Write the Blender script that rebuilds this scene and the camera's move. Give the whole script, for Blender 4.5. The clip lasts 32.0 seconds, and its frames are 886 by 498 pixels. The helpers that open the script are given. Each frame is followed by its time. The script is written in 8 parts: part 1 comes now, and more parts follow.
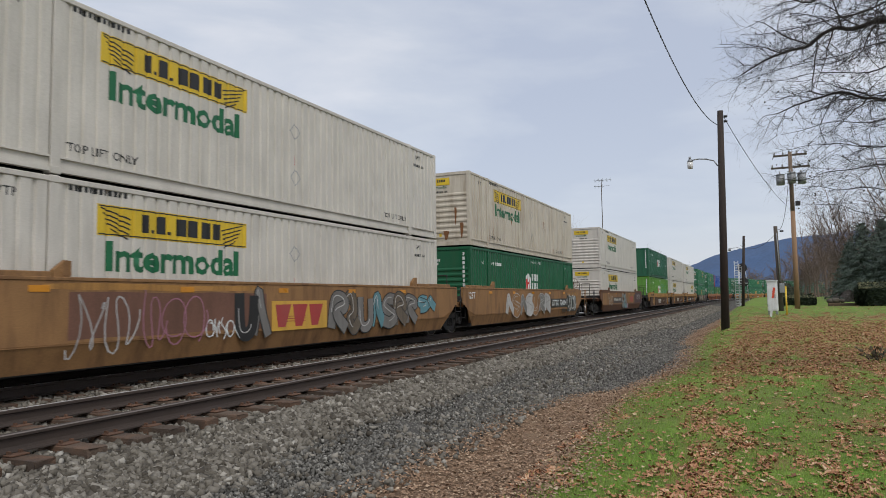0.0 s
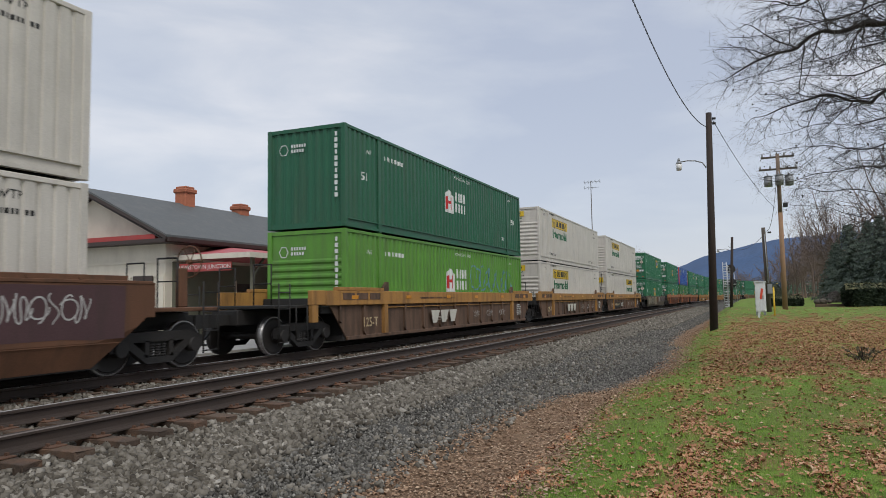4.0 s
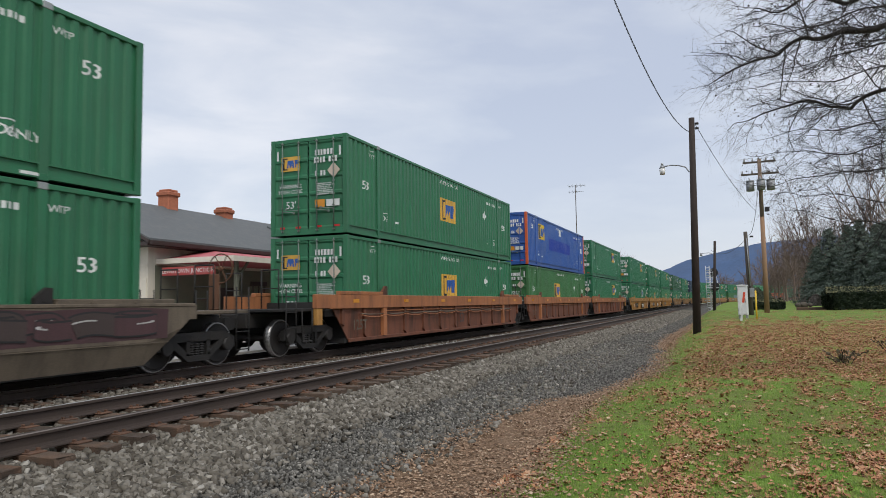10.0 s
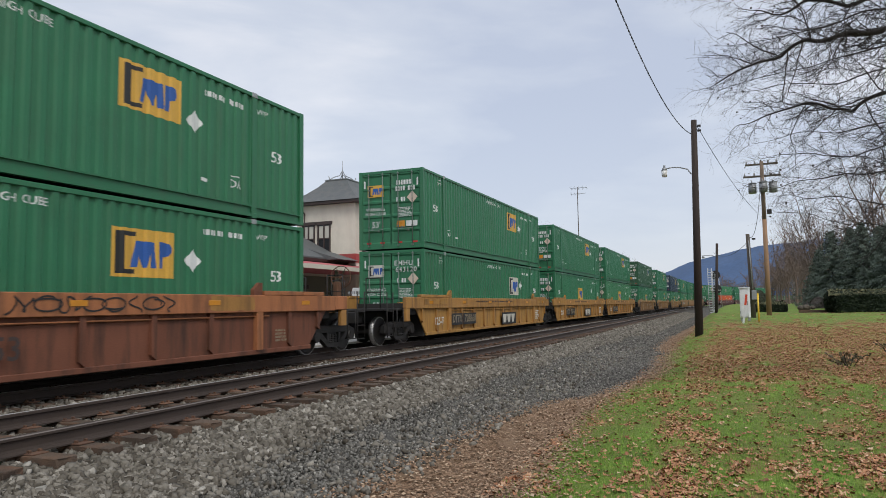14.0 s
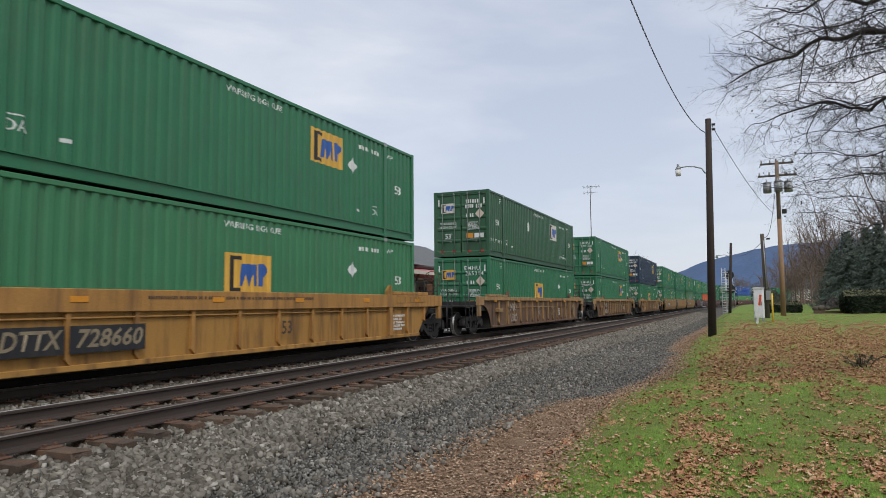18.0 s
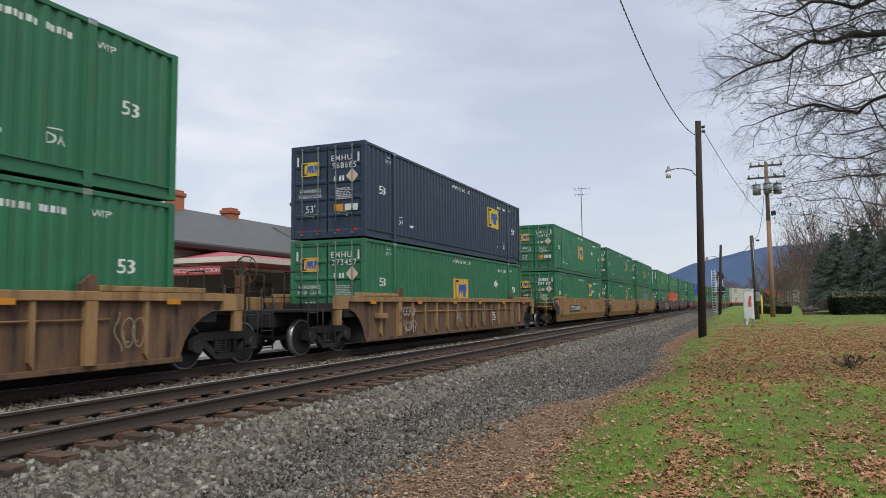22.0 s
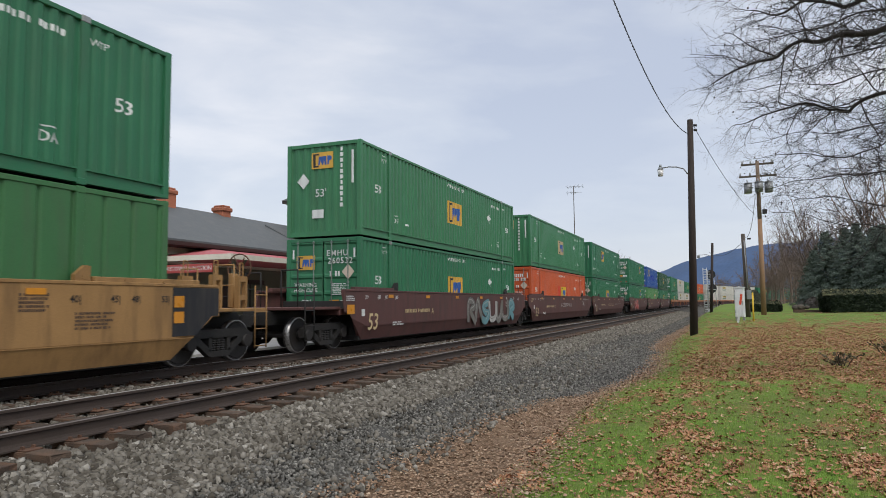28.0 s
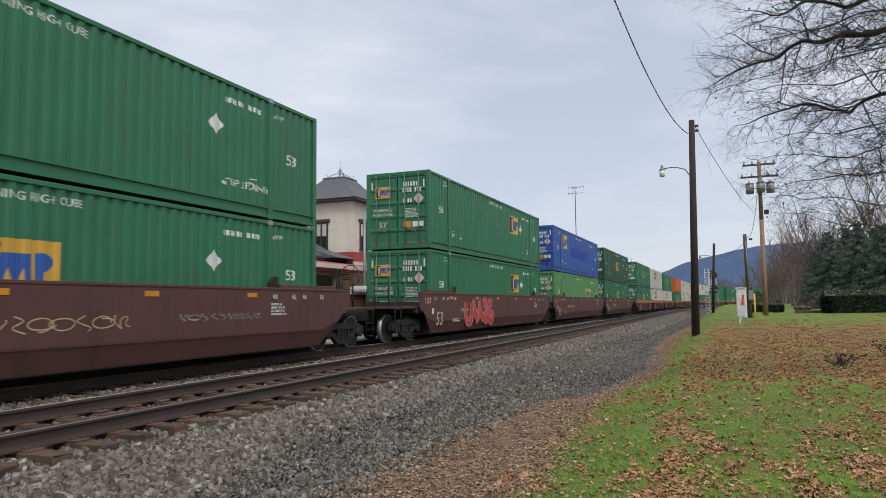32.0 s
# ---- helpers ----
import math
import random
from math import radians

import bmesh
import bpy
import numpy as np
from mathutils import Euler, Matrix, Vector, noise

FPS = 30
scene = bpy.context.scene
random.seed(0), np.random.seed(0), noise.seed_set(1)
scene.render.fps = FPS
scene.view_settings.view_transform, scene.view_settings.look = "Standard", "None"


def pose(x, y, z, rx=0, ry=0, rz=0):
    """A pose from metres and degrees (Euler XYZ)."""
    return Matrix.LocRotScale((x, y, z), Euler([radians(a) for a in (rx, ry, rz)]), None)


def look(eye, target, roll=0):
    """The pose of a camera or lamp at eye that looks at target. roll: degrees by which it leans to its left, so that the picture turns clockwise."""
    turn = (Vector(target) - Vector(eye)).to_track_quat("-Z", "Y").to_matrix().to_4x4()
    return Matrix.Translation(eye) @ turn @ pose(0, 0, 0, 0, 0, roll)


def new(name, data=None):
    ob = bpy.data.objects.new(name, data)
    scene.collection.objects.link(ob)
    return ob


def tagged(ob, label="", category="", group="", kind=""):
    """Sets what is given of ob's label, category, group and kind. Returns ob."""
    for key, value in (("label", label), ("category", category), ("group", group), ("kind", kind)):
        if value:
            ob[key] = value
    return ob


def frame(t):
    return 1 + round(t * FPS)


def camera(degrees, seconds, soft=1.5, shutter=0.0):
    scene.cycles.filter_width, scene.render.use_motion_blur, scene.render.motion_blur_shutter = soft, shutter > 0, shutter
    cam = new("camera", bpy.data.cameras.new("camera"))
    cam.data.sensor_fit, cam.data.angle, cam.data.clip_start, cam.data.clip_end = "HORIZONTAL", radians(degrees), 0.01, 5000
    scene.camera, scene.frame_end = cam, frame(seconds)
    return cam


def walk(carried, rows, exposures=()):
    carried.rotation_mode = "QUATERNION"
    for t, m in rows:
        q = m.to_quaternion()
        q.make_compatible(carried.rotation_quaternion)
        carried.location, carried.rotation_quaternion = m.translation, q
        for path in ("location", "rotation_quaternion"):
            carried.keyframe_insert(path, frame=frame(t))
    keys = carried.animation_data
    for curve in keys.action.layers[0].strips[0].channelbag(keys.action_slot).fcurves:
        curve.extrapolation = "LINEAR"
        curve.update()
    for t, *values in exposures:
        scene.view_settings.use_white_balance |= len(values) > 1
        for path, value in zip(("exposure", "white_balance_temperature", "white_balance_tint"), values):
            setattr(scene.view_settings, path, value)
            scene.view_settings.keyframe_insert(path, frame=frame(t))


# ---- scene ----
cam = camera(64.91, 32.0, soft=0.4, shutter=0.1)

# x runs along the straight track, y to its far side, z = 0 is the top of the rail
EYE = (0.0, 0.0, 1.233)


def aim(yaw, pitch, roll):
    a, p = radians(yaw), radians(pitch)
    way = Vector((math.cos(a) * math.cos(p), math.sin(a) * math.cos(p), math.sin(p)))
    return look(EYE, Vector(EYE) + way * 10, roll)


# hand-held: seconds, yaw, pitch, roll
walk(cam, [(t, aim(a, p, r)) for t, a, p, r in (
    (0, 24.11, 4.13, -0.84), (0.5, 24.07, 4.17, -0.94), (1, 24.04, 4.21, -1.01), (1.5, 23.94, 4.25, -1.08), (2, 23.76, 4.25, -1.16),
    (2.5, 23.50, 4.18, -1.11), (3, 23.46, 4.19, -1.07), (3.5, 23.39, 4.16, -0.93), (5.5, 22.70, 4.53, -1.10), (6, 22.41, 4.52, -1.02),
    (6.5, 22.27, 4.43, -0.90), (7, 22.18, 4.39, -0.92), (7.5, 22.04, 4.35, -1.00), (8, 22.02, 4.40, -1.06), (8.5, 22.04, 4.48, -1.08),
    (9, 22.04, 4.52, -1.19), (9.5, 22.06, 4.57, -1.05), (10, 22.06, 4.51, -0.97), (10.5, 22.01, 4.41, -0.86), (11, 22.03, 4.34, -0.92),
    (11.5, 22.04, 4.38, -1.00), (12, 22.10, 4.47, -1.02), (12.5, 22.11, 4.51, -1.04), (13, 22.13, 4.49, -0.94), (13.5, 22.16, 4.57, -0.87),
    (14, 22.21, 4.66, -0.85), (14.5, 22.26, 4.70, -0.69), (16.5, 23.21, 4.40, -0.59), (17, 23.26, 4.45, -0.64), (17.5, 23.18, 4.46, -0.45),
    (18, 23.20, 4.53, -0.47), (18.5, 23.14, 4.55, -0.56), (19, 23.08, 4.62, -0.54), (19.5, 22.73, 4.68, -0.47), (20, 22.54, 4.74, -0.48),
    (20.5, 22.37, 4.78, -0.46), (21, 22.38, 4.77, -0.34), (21.5, 22.49, 4.73, -0.65), (22, 22.48, 4.67, -0.56), (22.5, 22.51, 4.75, -0.50),
    (23, 22.36, 4.83, -0.72), (23.5, 22.37, 4.96, -1.04), (24, 22.41, 5.08, -0.82), (24.5, 22.23, 5.03, -0.49), (25, 22.21, 4.94, -0.48),
    (25.5, 22.15, 4.68, -0.49), (27.5, 21.86, 4.55, -0.73), (28, 21.88, 4.49, -0.55), (28.5, 21.82, 4.41, -0.48), (29, 21.87, 4.33, -0.48),
    (29.5, 21.99, 4.33, -0.43), (30, 22.00, 4.35, -0.70), (30.5, 22.08, 4.31, -0.62), (31, 22.11, 4.38, -0.60), (31.5, 22.03, 4.48, -0.55),
    (32, 22.00, 4.55, -0.57),
)], exposures=[(0, -0.12), (0.5, -0.18), (1, -0.22), (1.5, -0.12), (2, -0.02), (2.5, -0.10), (3, -0.17), (5.5, -0.08), (6, -0.06), (6.5, -0.12), (7, -0.18), (8, -0.16), (9, 0.0), (32, 0.0)])

# ---- light: overcast afternoon ----
SUN_EL, SUN_AZ = 50, 226          # degrees; the bright part of the cloud, behind the camera
world = bpy.data.worlds.new("overcast_sky")
scene.world = world
world.use_nodes = True


def sky_nodes():
    nt = world.node_tree
    n, l = nt.nodes, nt.links
    n.clear()
    out = n.new("ShaderNodeOutputWorld")
    bg = n.new("ShaderNodeBackground")
    sky = n.new("ShaderNodeTexSky")
    sky.sky_type, sky.sun_disc = "NISHITA", False
    sky.sun_elevation, sky.sun_rotation = radians(SUN_EL), radians(90 - SUN_AZ)
    sky.dust_density, sky.air_density = 2.0, 1.0
    co = n.new("ShaderNodeTexCoord")
    mp = n.new("ShaderNodeMapping")
    mp.inputs["Scale"].default_value = (1.0, 1.0, 3.4)
    mp.inputs["Rotation"].default_value = (0, 0, radians(35))
    l.new(co.outputs["Generated"], mp.inputs["Vector"])
    big = n.new("ShaderNodeTexNoise")
    big.inputs["Scale"].default_value, big.inputs["Detail"].default_value = 2.3, 6
    big.inputs["Roughness"].default_value, big.inputs["Distortion"].default_value = 0.5, 0.3
    l.new(mp.outputs[0], big.inputs["Vector"])
    ramp = n.new("ShaderNodeValToRGB")
    e = ramp.color_ramp.elements
    e[0].position, e[0].color = 0.36, (0.53, 0.58, 0.70, 1)
    e[1].position, e[1].color = 0.64, (0.84, 0.845, 0.885, 1)
    mid = ramp.color_ramp.elements.new(0.5)
    mid.color = (0.65, 0.69, 0.775, 1)
    l.new(big.outputs["Fac"], ramp.inputs["Fac"])
    # paler towards the horizon
    sep = n.new("ShaderNodeSeparateXYZ")
    l.new(co.outputs["Generated"], sep.inputs[0])
    hz = n.new("ShaderNodeMapRange")
    hz.inputs["From Min"].default_value, hz.inputs["From Max"].default_value = 0.0, 0.28
    hz.inputs["To Min"].default_value, hz.inputs["To Max"].default_value = 0.65, 0.0
    l.new(sep.outputs["Z"], hz.inputs["Value"])
    pale = n.new("ShaderNodeMix")
    pale.data_type = "RGBA"
    pale.inputs["B"].default_value = (0.66, 0.70, 0.785, 1)
    l.new(hz.outputs[0], pale.inputs["Factor"])
    l.new(ramp.outputs["Color"], pale.inputs["A"])
    # clear-sky light shows faintly through the cloud
    dim = n.new("ShaderNodeVectorMath")
    dim.operation = "SCALE"
    dim.inputs["Scale"].default_value = 0.03
    l.new(sky.outputs[0], dim.inputs[0])
    both = n.new("ShaderNodeVectorMath")
    both.operation = "ADD"
    l.new(pale.outputs["Result"], both.inputs[0])
    l.new(dim.outputs[0], both.inputs[1])
    l.new(both.outputs[0], bg.inputs["Color"])
    bg.inputs["Strength"].default_value = 0.90
    l.new(bg.outputs[0], out.inputs["Surface"])


sky_nodes()
sun = new("sun", bpy.data.lights.new("sun", "SUN"))
sun.data.energy, sun.data.angle, sun.data.color = 1.7, radians(25), (1.0, 0.97, 0.92)
_a, _e = radians(SUN_AZ), radians(SUN_EL)
sun.matrix_world = look((0, 0, 60), Vector((0, 0, 60)) - Vector((math.cos(_a) * math.cos(_e), math.sin(_a) * math.cos(_e), math.sin(_e))))
scene.view_settings.exposure = 0.0

# ---- materials ----
MATS = {}


def surf(name, rgb, rough=0.6, metal=0.0, var=0.18, scale=3.0, bump=0.15, bscale=60.0, dirt=None, dirt_amount=0.35,
         dirt_scale=1.2, stretch=(1, 1, 1), random=0.0, wet=None):
    """A worn surface: base colour with grain at two scales, blotches or streaks of dirt, fine relief."""
    if name in MATS:
        return MATS[name]
    m = bpy.data.materials.new(name)
    m.use_nodes = True
    nt = m.node_tree
    n, l = nt.nodes, nt.links
    b = n["Principled BSDF"]
    co = n.new("ShaderNodeTexCoord")
    info = n.new("ShaderNodeObjectInfo")
    shift = n.new("ShaderNodeVectorMath")
    shift.operation = "MULTIPLY_ADD"
    shift.inputs[1].default_value = (37.0, 19.0, 11.0)
    l.new(info.outputs["Random"], shift.inputs[0])
    l.new(co.outputs["Object"], shift.inputs[2])
    n1 = n.new("ShaderNodeTexNoise")
    n1.inputs["Scale"].default_value, n1.inputs["Detail"].default_value = scale, 6
    l.new(shift.outputs[0], n1.inputs["Vector"])
    n2 = n.new("ShaderNodeTexNoise")
    n2.inputs["Scale"].default_value, n2.inputs["Detail"].default_value = bscale, 3
    l.new(shift.outputs[0], n2.inputs["Vector"])
    add = n.new("ShaderNodeMath")
    add.operation = "ADD"
    l.new(n1.outputs["Fac"], add.inputs[0])
    l.new(n2.outputs["Fac"], add.inputs[1])
    mr = n.new("ShaderNodeMapRange")
    mr.inputs["From Min"].default_value, mr.inputs["From Max"].default_value = 0.6, 1.4
    mr.inputs["To Min"].default_value, mr.inputs["To Max"].default_value = 1 - var, 1 + var
    l.new(add.outputs[0], mr.inputs["Value"])
    mul = n.new("ShaderNodeVectorMath")
    mul.operation = "SCALE"
    mul.inputs[0].default_value = rgb
    last = mr.outputs[0]
    if random:
        rr = n.new("ShaderNodeMapRange")
        rr.inputs["To Min"].default_value, rr.inputs["To Max"].default_value = 1 - random, 1 + random
        l.new(info.outputs["Random"], rr.inputs["Value"])
        mm = n.new("ShaderNodeMath")
        mm.operation = "MULTIPLY"
        l.new(last, mm.inputs[0])
        l.new(rr.outputs[0], mm.inputs[1])
        last = mm.outputs[0]
    l.new(last, mul.inputs["Scale"])
    col = mul.outputs[0]
    if dirt:
        mp = n.new("ShaderNodeMapping")
        mp.inputs["Scale"].default_value = stretch
        l.new(shift.outputs[0], mp.inputs["Vector"])
        n3 = n.new("ShaderNodeTexNoise")
        n3.inputs["Scale"].default_value, n3.inputs["Detail"].default_value = dirt_scale, 7
        n3.inputs["Roughness"].default_value = 0.62
        l.new(mp.outputs[0], n3.inputs["Vector"])
        dr = n.new("ShaderNodeMapRange")
        dr.inputs["From Min"].default_value, dr.inputs["From Max"].default_value = 0.46, 0.74
        dr.inputs["To Max"].default_value = dirt_amount * 1.6
        l.new(n3.outputs["Fac"], dr.inputs["Value"])
        mix = n.new("ShaderNodeMix")
        mix.data_type = "RGBA"
        mix.inputs["B"].default_value = (*dirt, 1)
        l.new(dr.outputs[0], mix.inputs["Factor"])
        l.new(col, mix.inputs["A"])
        col = mix.outputs["Result"]
    l.new(col, b.inputs["Base Color"])
    rm = n.new("ShaderNodeMapRange")
    rm.inputs["To Min"].default_value, rm.inputs["To Max"].default_value = max(0.03, rough - 0.12), min(1, rough + 0.12)
    l.new(n1.outputs["Fac"], rm.inputs["Value"])
    l.new(rm.outputs[0], b.inputs["Roughness"])
    b.inputs["Metallic"].default_value = metal
    if bump:
        bp = n.new("ShaderNodeBump")
        bp.inputs["Strength"].default_value, bp.inputs["Distance"].default_value = bump, 0.02
        l.new(n2.outputs["Fac"], bp.inputs["Height"])
        l.new(bp.outputs[0], b.inputs["Normal"])
    MATS[name] = m
    return m


def paint(name, rgb, dirt=(0.09, 0.075, 0.06), amount=0.22, rough=0.40, var=0.14):
    """Weathered paint on steel, with dirt that runs down."""
    m = surf(name, rgb, rough=rough, var=var, scale=1.3, bump=0.05, bscale=45, dirt=dirt, dirt_amount=amount,
             dirt_scale=2.2, stretch=(1.6, 1.6, 0.22), random=0.05)
    m.node_tree.nodes["Principled BSDF"].inputs["Specular IOR Level"].default_value = 0.3
    return m


RUST = (0.15, 0.06, 0.025)
green = paint("green_container_paint", (0.031, 0.155, 0.076), amount=0.14)
green_light = paint("light_green_container_paint", (0.048, 0.19, 0.089), amount=0.14)
green_dark = paint("dark_green_container_paint", (0.03, 0.095, 0.048), amount=0.22)
green_hub = paint("deep_green_container_paint", (0.012, 0.10, 0.045), amount=0.12)
green_dull = paint("dull_green_container_paint", (0.022, 0.11, 0.06), amount=0.2)
green_faded = paint("faded_green_container_paint", (0.05, 0.16, 0.06), amount=0.2)
pale_green = paint("pale_green_container_paint", (0.10, 0.26, 0.10), amount=0.2)
lime = paint("lime_container_paint", (0.105, 0.27, 0.042), amount=0.3)
navy = paint("navy_container_paint", (0.026, 0.044, 0.074), amount=0.12)
blue = paint("blue_container_paint", (0.035, 0.10, 0.335), amount=0.16)
orange = paint("orange_container_paint", (0.52, 0.10, 0.035), amount=0.16)
orange_red = paint("red_repaint", (0.55, 0.06, 0.03), amount=0.1)
white = paint("white_container_paint", (0.56, 0.53, 0.475), dirt=(0.29, 0.265, 0.225), amount=0.22)
cream = paint("cream_container_paint", (0.52, 0.47, 0.385), dirt=(0.26, 0.19, 0.12), amount=0.4)
grey_patch = paint("grey_repaint_patch", (0.14, 0.20, 0.22), amount=0.15)
band_blue = paint("violet_blue_repaint", (0.014, 0.045, 0.30), amount=0.1)
logo_yellow = paint("yellow_decal", (0.62, 0.43, 0.03), amount=0.12, rough=0.4)
logo_amber = paint("amber_decal", (0.62, 0.36, 0.06), amount=0.15, rough=0.4)
logo_tan = paint("sun_bleached_decal", (0.52, 0.40, 0.22), amount=0.25, rough=0.45)
logo_white = paint("pale_decal", (0.55, 0.53, 0.46), amount=0.2, rough=0.4)
ink_black = paint("black_decal", (0.025, 0.025, 0.025), amount=0.05)
ink_blue = paint("blue_decal", (0.03, 0.10, 0.34), amount=0.08)
ink_green = paint("green_decal", (0.012, 0.12, 0.05), amount=0.08)
ink_white = paint("white_decal", (0.66, 0.68, 0.66), amount=0.2)
placard_pale = paint("weathered_placard", (0.56, 0.47, 0.38), amount=0.2)
ink_red = paint("red_decal", (0.5, 0.03, 0.03), amount=0.08)
spray_grey = paint("grey_spray_paint", (0.18, 0.172, 0.16), amount=0.4)
spray_pale = paint("pale_spray_paint", (0.45, 0.44, 0.42), amount=0.35)
spray_teal = paint("teal_spray_paint", (0.12, 0.27, 0.30), amount=0.25)
spray_pink = paint("pink_spray_paint", (0.34, 0.15, 0.20), amount=0.25)
spray_tan = paint("tan_spray_paint", (0.26, 0.21, 0.135), amount=0.4)
steel_bar = surf("galvanised_rod", (0.32, 0.34, 0.33), rough=0.45, metal=0.6, dirt=RUST, dirt_amount=0.25)
rod_paint = surf("worn_green_rod_paint", (0.14, 0.19, 0.165), rough=0.5, dirt=RUST, dirt_amount=0.25)
rust_stain = surf("rust_streak", (0.20, 0.085, 0.03), rough=0.85, var=0.35)
# near-black: paints shade into floors and bulkheads; also backs dark number panels
dark_gap = surf("shade_black_steel", (0.018, 0.017, 0.016), rough=0.8)
# grimy steel; truck and wheel colours also darkened for the shade under the cars
truck_steel = surf("grimy_shade_dark_steel", (0.013, 0.012, 0.011), rough=0.75, var=0.35, dirt=(0.03, 0.022, 0.016), dirt_amount=0.3, bump=0.3)
wheel_steel = surf("wheel_steel", (0.018, 0.015, 0.013), rough=0.65, var=0.3)
tread_steel = surf("polished_tread_steel", (0.36, 0.35, 0.34), rough=0.42, metal=0.9)
CAR = {
    "tan_brown": paint("tan_brown_car_paint", (0.27, 0.145, 0.06), dirt=(0.085, 0.042, 0.026), amount=0.5, rough=0.65, var=0.25),
    "maroon_tan": paint("mauve_brown_car_paint", (0.17, 0.085, 0.058), dirt=(0.085, 0.045, 0.03), amount=0.4, rough=0.65, var=0.2),
    "brown": paint("brown_car_paint", (0.13, 0.062, 0.034), dirt=(0.05, 0.032, 0.022), amount=0.42, rough=0.7, var=0.25),
    "sooty": paint("sooty_dark_car_paint", (0.135, 0.082, 0.054), dirt=(0.03, 0.023, 0.018), amount=0.6, rough=0.75, var=0.3),
    "rust": paint("rusty_brown_car_paint", (0.16, 0.062, 0.036), dirt=(0.05, 0.028, 0.02), amount=0.66, rough=0.7, var=0.25),
    "grey_tan": paint("grey_tan_car_paint", (0.135, 0.108, 0.078), dirt=(0.05, 0.042, 0.035), amount=0.45, rough=0.7, var=0.25),
    "yellow": paint("yellow_car_paint", (0.37, 0.195, 0.05), dirt=(0.085, 0.045, 0.023), amount=0.6, rough=0.6, var=0.2),
    "ochre": paint("ochre_car_paint", (0.32, 0.182, 0.07), dirt=(0.10, 0.058, 0.03), amount=0.4, rough=0.6, var=0.16),
    "dirty_tan": paint("dirty_tan_car_paint", (0.145, 0.086, 0.05), dirt=(0.03, 0.02, 0.017), amount=0.75, rough=0.75, var=0.28),
    "maroon": paint("maroon_car_paint", (0.105, 0.047, 0.042), dirt=(0.055, 0.035, 0.03), amount=0.45, rough=0.6, var=0.2),
    "plum": paint("plum_brown_car_paint", (0.075, 0.04, 0.042), dirt=(0.05, 0.035, 0.03), amount=0.35, rough=0.65, var=0.2),
    "band_yellow": paint("yellow_chord_paint", (0.38, 0.195, 0.055), dirt=(0.10, 0.055, 0.03), amount=0.5, rough=0.6, var=0.22),
    "band_tan": paint("ochre_brown_chord_paint", (0.33, 0.20, 0.088), dirt=(0.09, 0.055, 0.035), amount=0.55, rough=0.7, var=0.28),
    "band_orange": paint("orange_chord_paint", (0.36, 0.14, 0.058), dirt=(0.10, 0.052, 0.032), amount=0.5, rough=0.6, var=0.22),
}
reflector = paint("amber_reflector", (0.58, 0.24, 0.025), amount=0.1, rough=0.3)
rail_steel = surf("rusty_rail_steel", (0.042, 0.029, 0.022), rough=0.8, var=0.3, scale=2, bscale=80, dirt=(0.05, 0.035, 0.03), dirt_amount=0.4)
rail_dull = surf("dull_rail_head", (0.20, 0.17, 0.15), rough=0.5, metal=0.4, var=0.2, scale=4)
# worn head, with its sky reflection painted in as a light grey base
rail_top = surf("polished_sheen_rail_head", (0.62, 0.62, 0.62), rough=0.4, metal=0.55, var=0.15, scale=4)
tie_wood = surf("weathered_tie_wood", (0.082, 0.056, 0.039), rough=0.9, var=0.4, scale=5, bscale=70, bump=0.6,
                dirt=(0.17, 0.082, 0.042), dirt_amount=0.45, dirt_scale=2.5, random=0.35)
plate_rust = surf("rusty_tie_plate", (0.13, 0.066, 0.038), rough=0.85, var=0.35, scale=8, bump=0.4, dirt=(0.07, 0.045, 0.035), dirt_amount=0.5, random=0.25)
pole_dark = surf("creosoted_pole_wood", (0.032, 0.022, 0.018), rough=0.85, var=0.35, scale=3, bscale=50, bump=0.6, dirt=(0.055, 0.038, 0.03), stretch=(6, 6, 0.4))
pole_new = surf("new_pole_wood", (0.28, 0.165, 0.092), rough=0.8, var=0.2, scale=3, bscale=50, bump=0.4, dirt=(0.16, 0.10, 0.06), stretch=(6, 6, 0.4))
pole_worn = surf("weathered_pole_wood", (0.19, 0.135, 0.095), rough=0.85, var=0.25, scale=3, bscale=50, bump=0.5, dirt=(0.11, 0.09, 0.075), dirt_amount=0.5, stretch=(6, 6, 0.4))
pole_grey = surf("grey_pole_wood", (0.088, 0.072, 0.056), rough=0.85, var=0.25, bump=0.5, dirt=(0.05, 0.04, 0.035), stretch=(6, 6, 0.4))
grey_metal = surf("grey_metal", (0.30, 0.31, 0.32), rough=0.5, metal=0.4, dirt=(0.12, 0.11, 0.10), dirt_amount=0.2)
white_metal = surf("white_painted_metal", (0.68, 0.69, 0.70), rough=0.45, dirt=(0.35, 0.33, 0.3), dirt_amount=0.2)
silver = surf("aluminium_paint", (0.55, 0.56, 0.57), rough=0.45, metal=0.3, dirt=(0.2, 0.18, 0.16))
black_metal = surf("black_metal", (0.015, 0.015, 0.016), rough=0.5)
wire_black = surf("black_cable", (0.02, 0.02, 0.02), rough=0.6, bump=0)
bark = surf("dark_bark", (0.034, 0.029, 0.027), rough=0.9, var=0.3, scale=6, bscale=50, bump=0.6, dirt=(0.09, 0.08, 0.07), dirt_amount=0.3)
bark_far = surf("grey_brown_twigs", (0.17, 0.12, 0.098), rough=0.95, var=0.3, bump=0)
stucco = surf("cream_boards", (0.66, 0.61, 0.51), rough=0.75, var=0.08, scale=2, bump=0.1, dirt=(0.42, 0.37, 0.3), dirt_amount=0.25, stretch=(1, 1, 0.3))
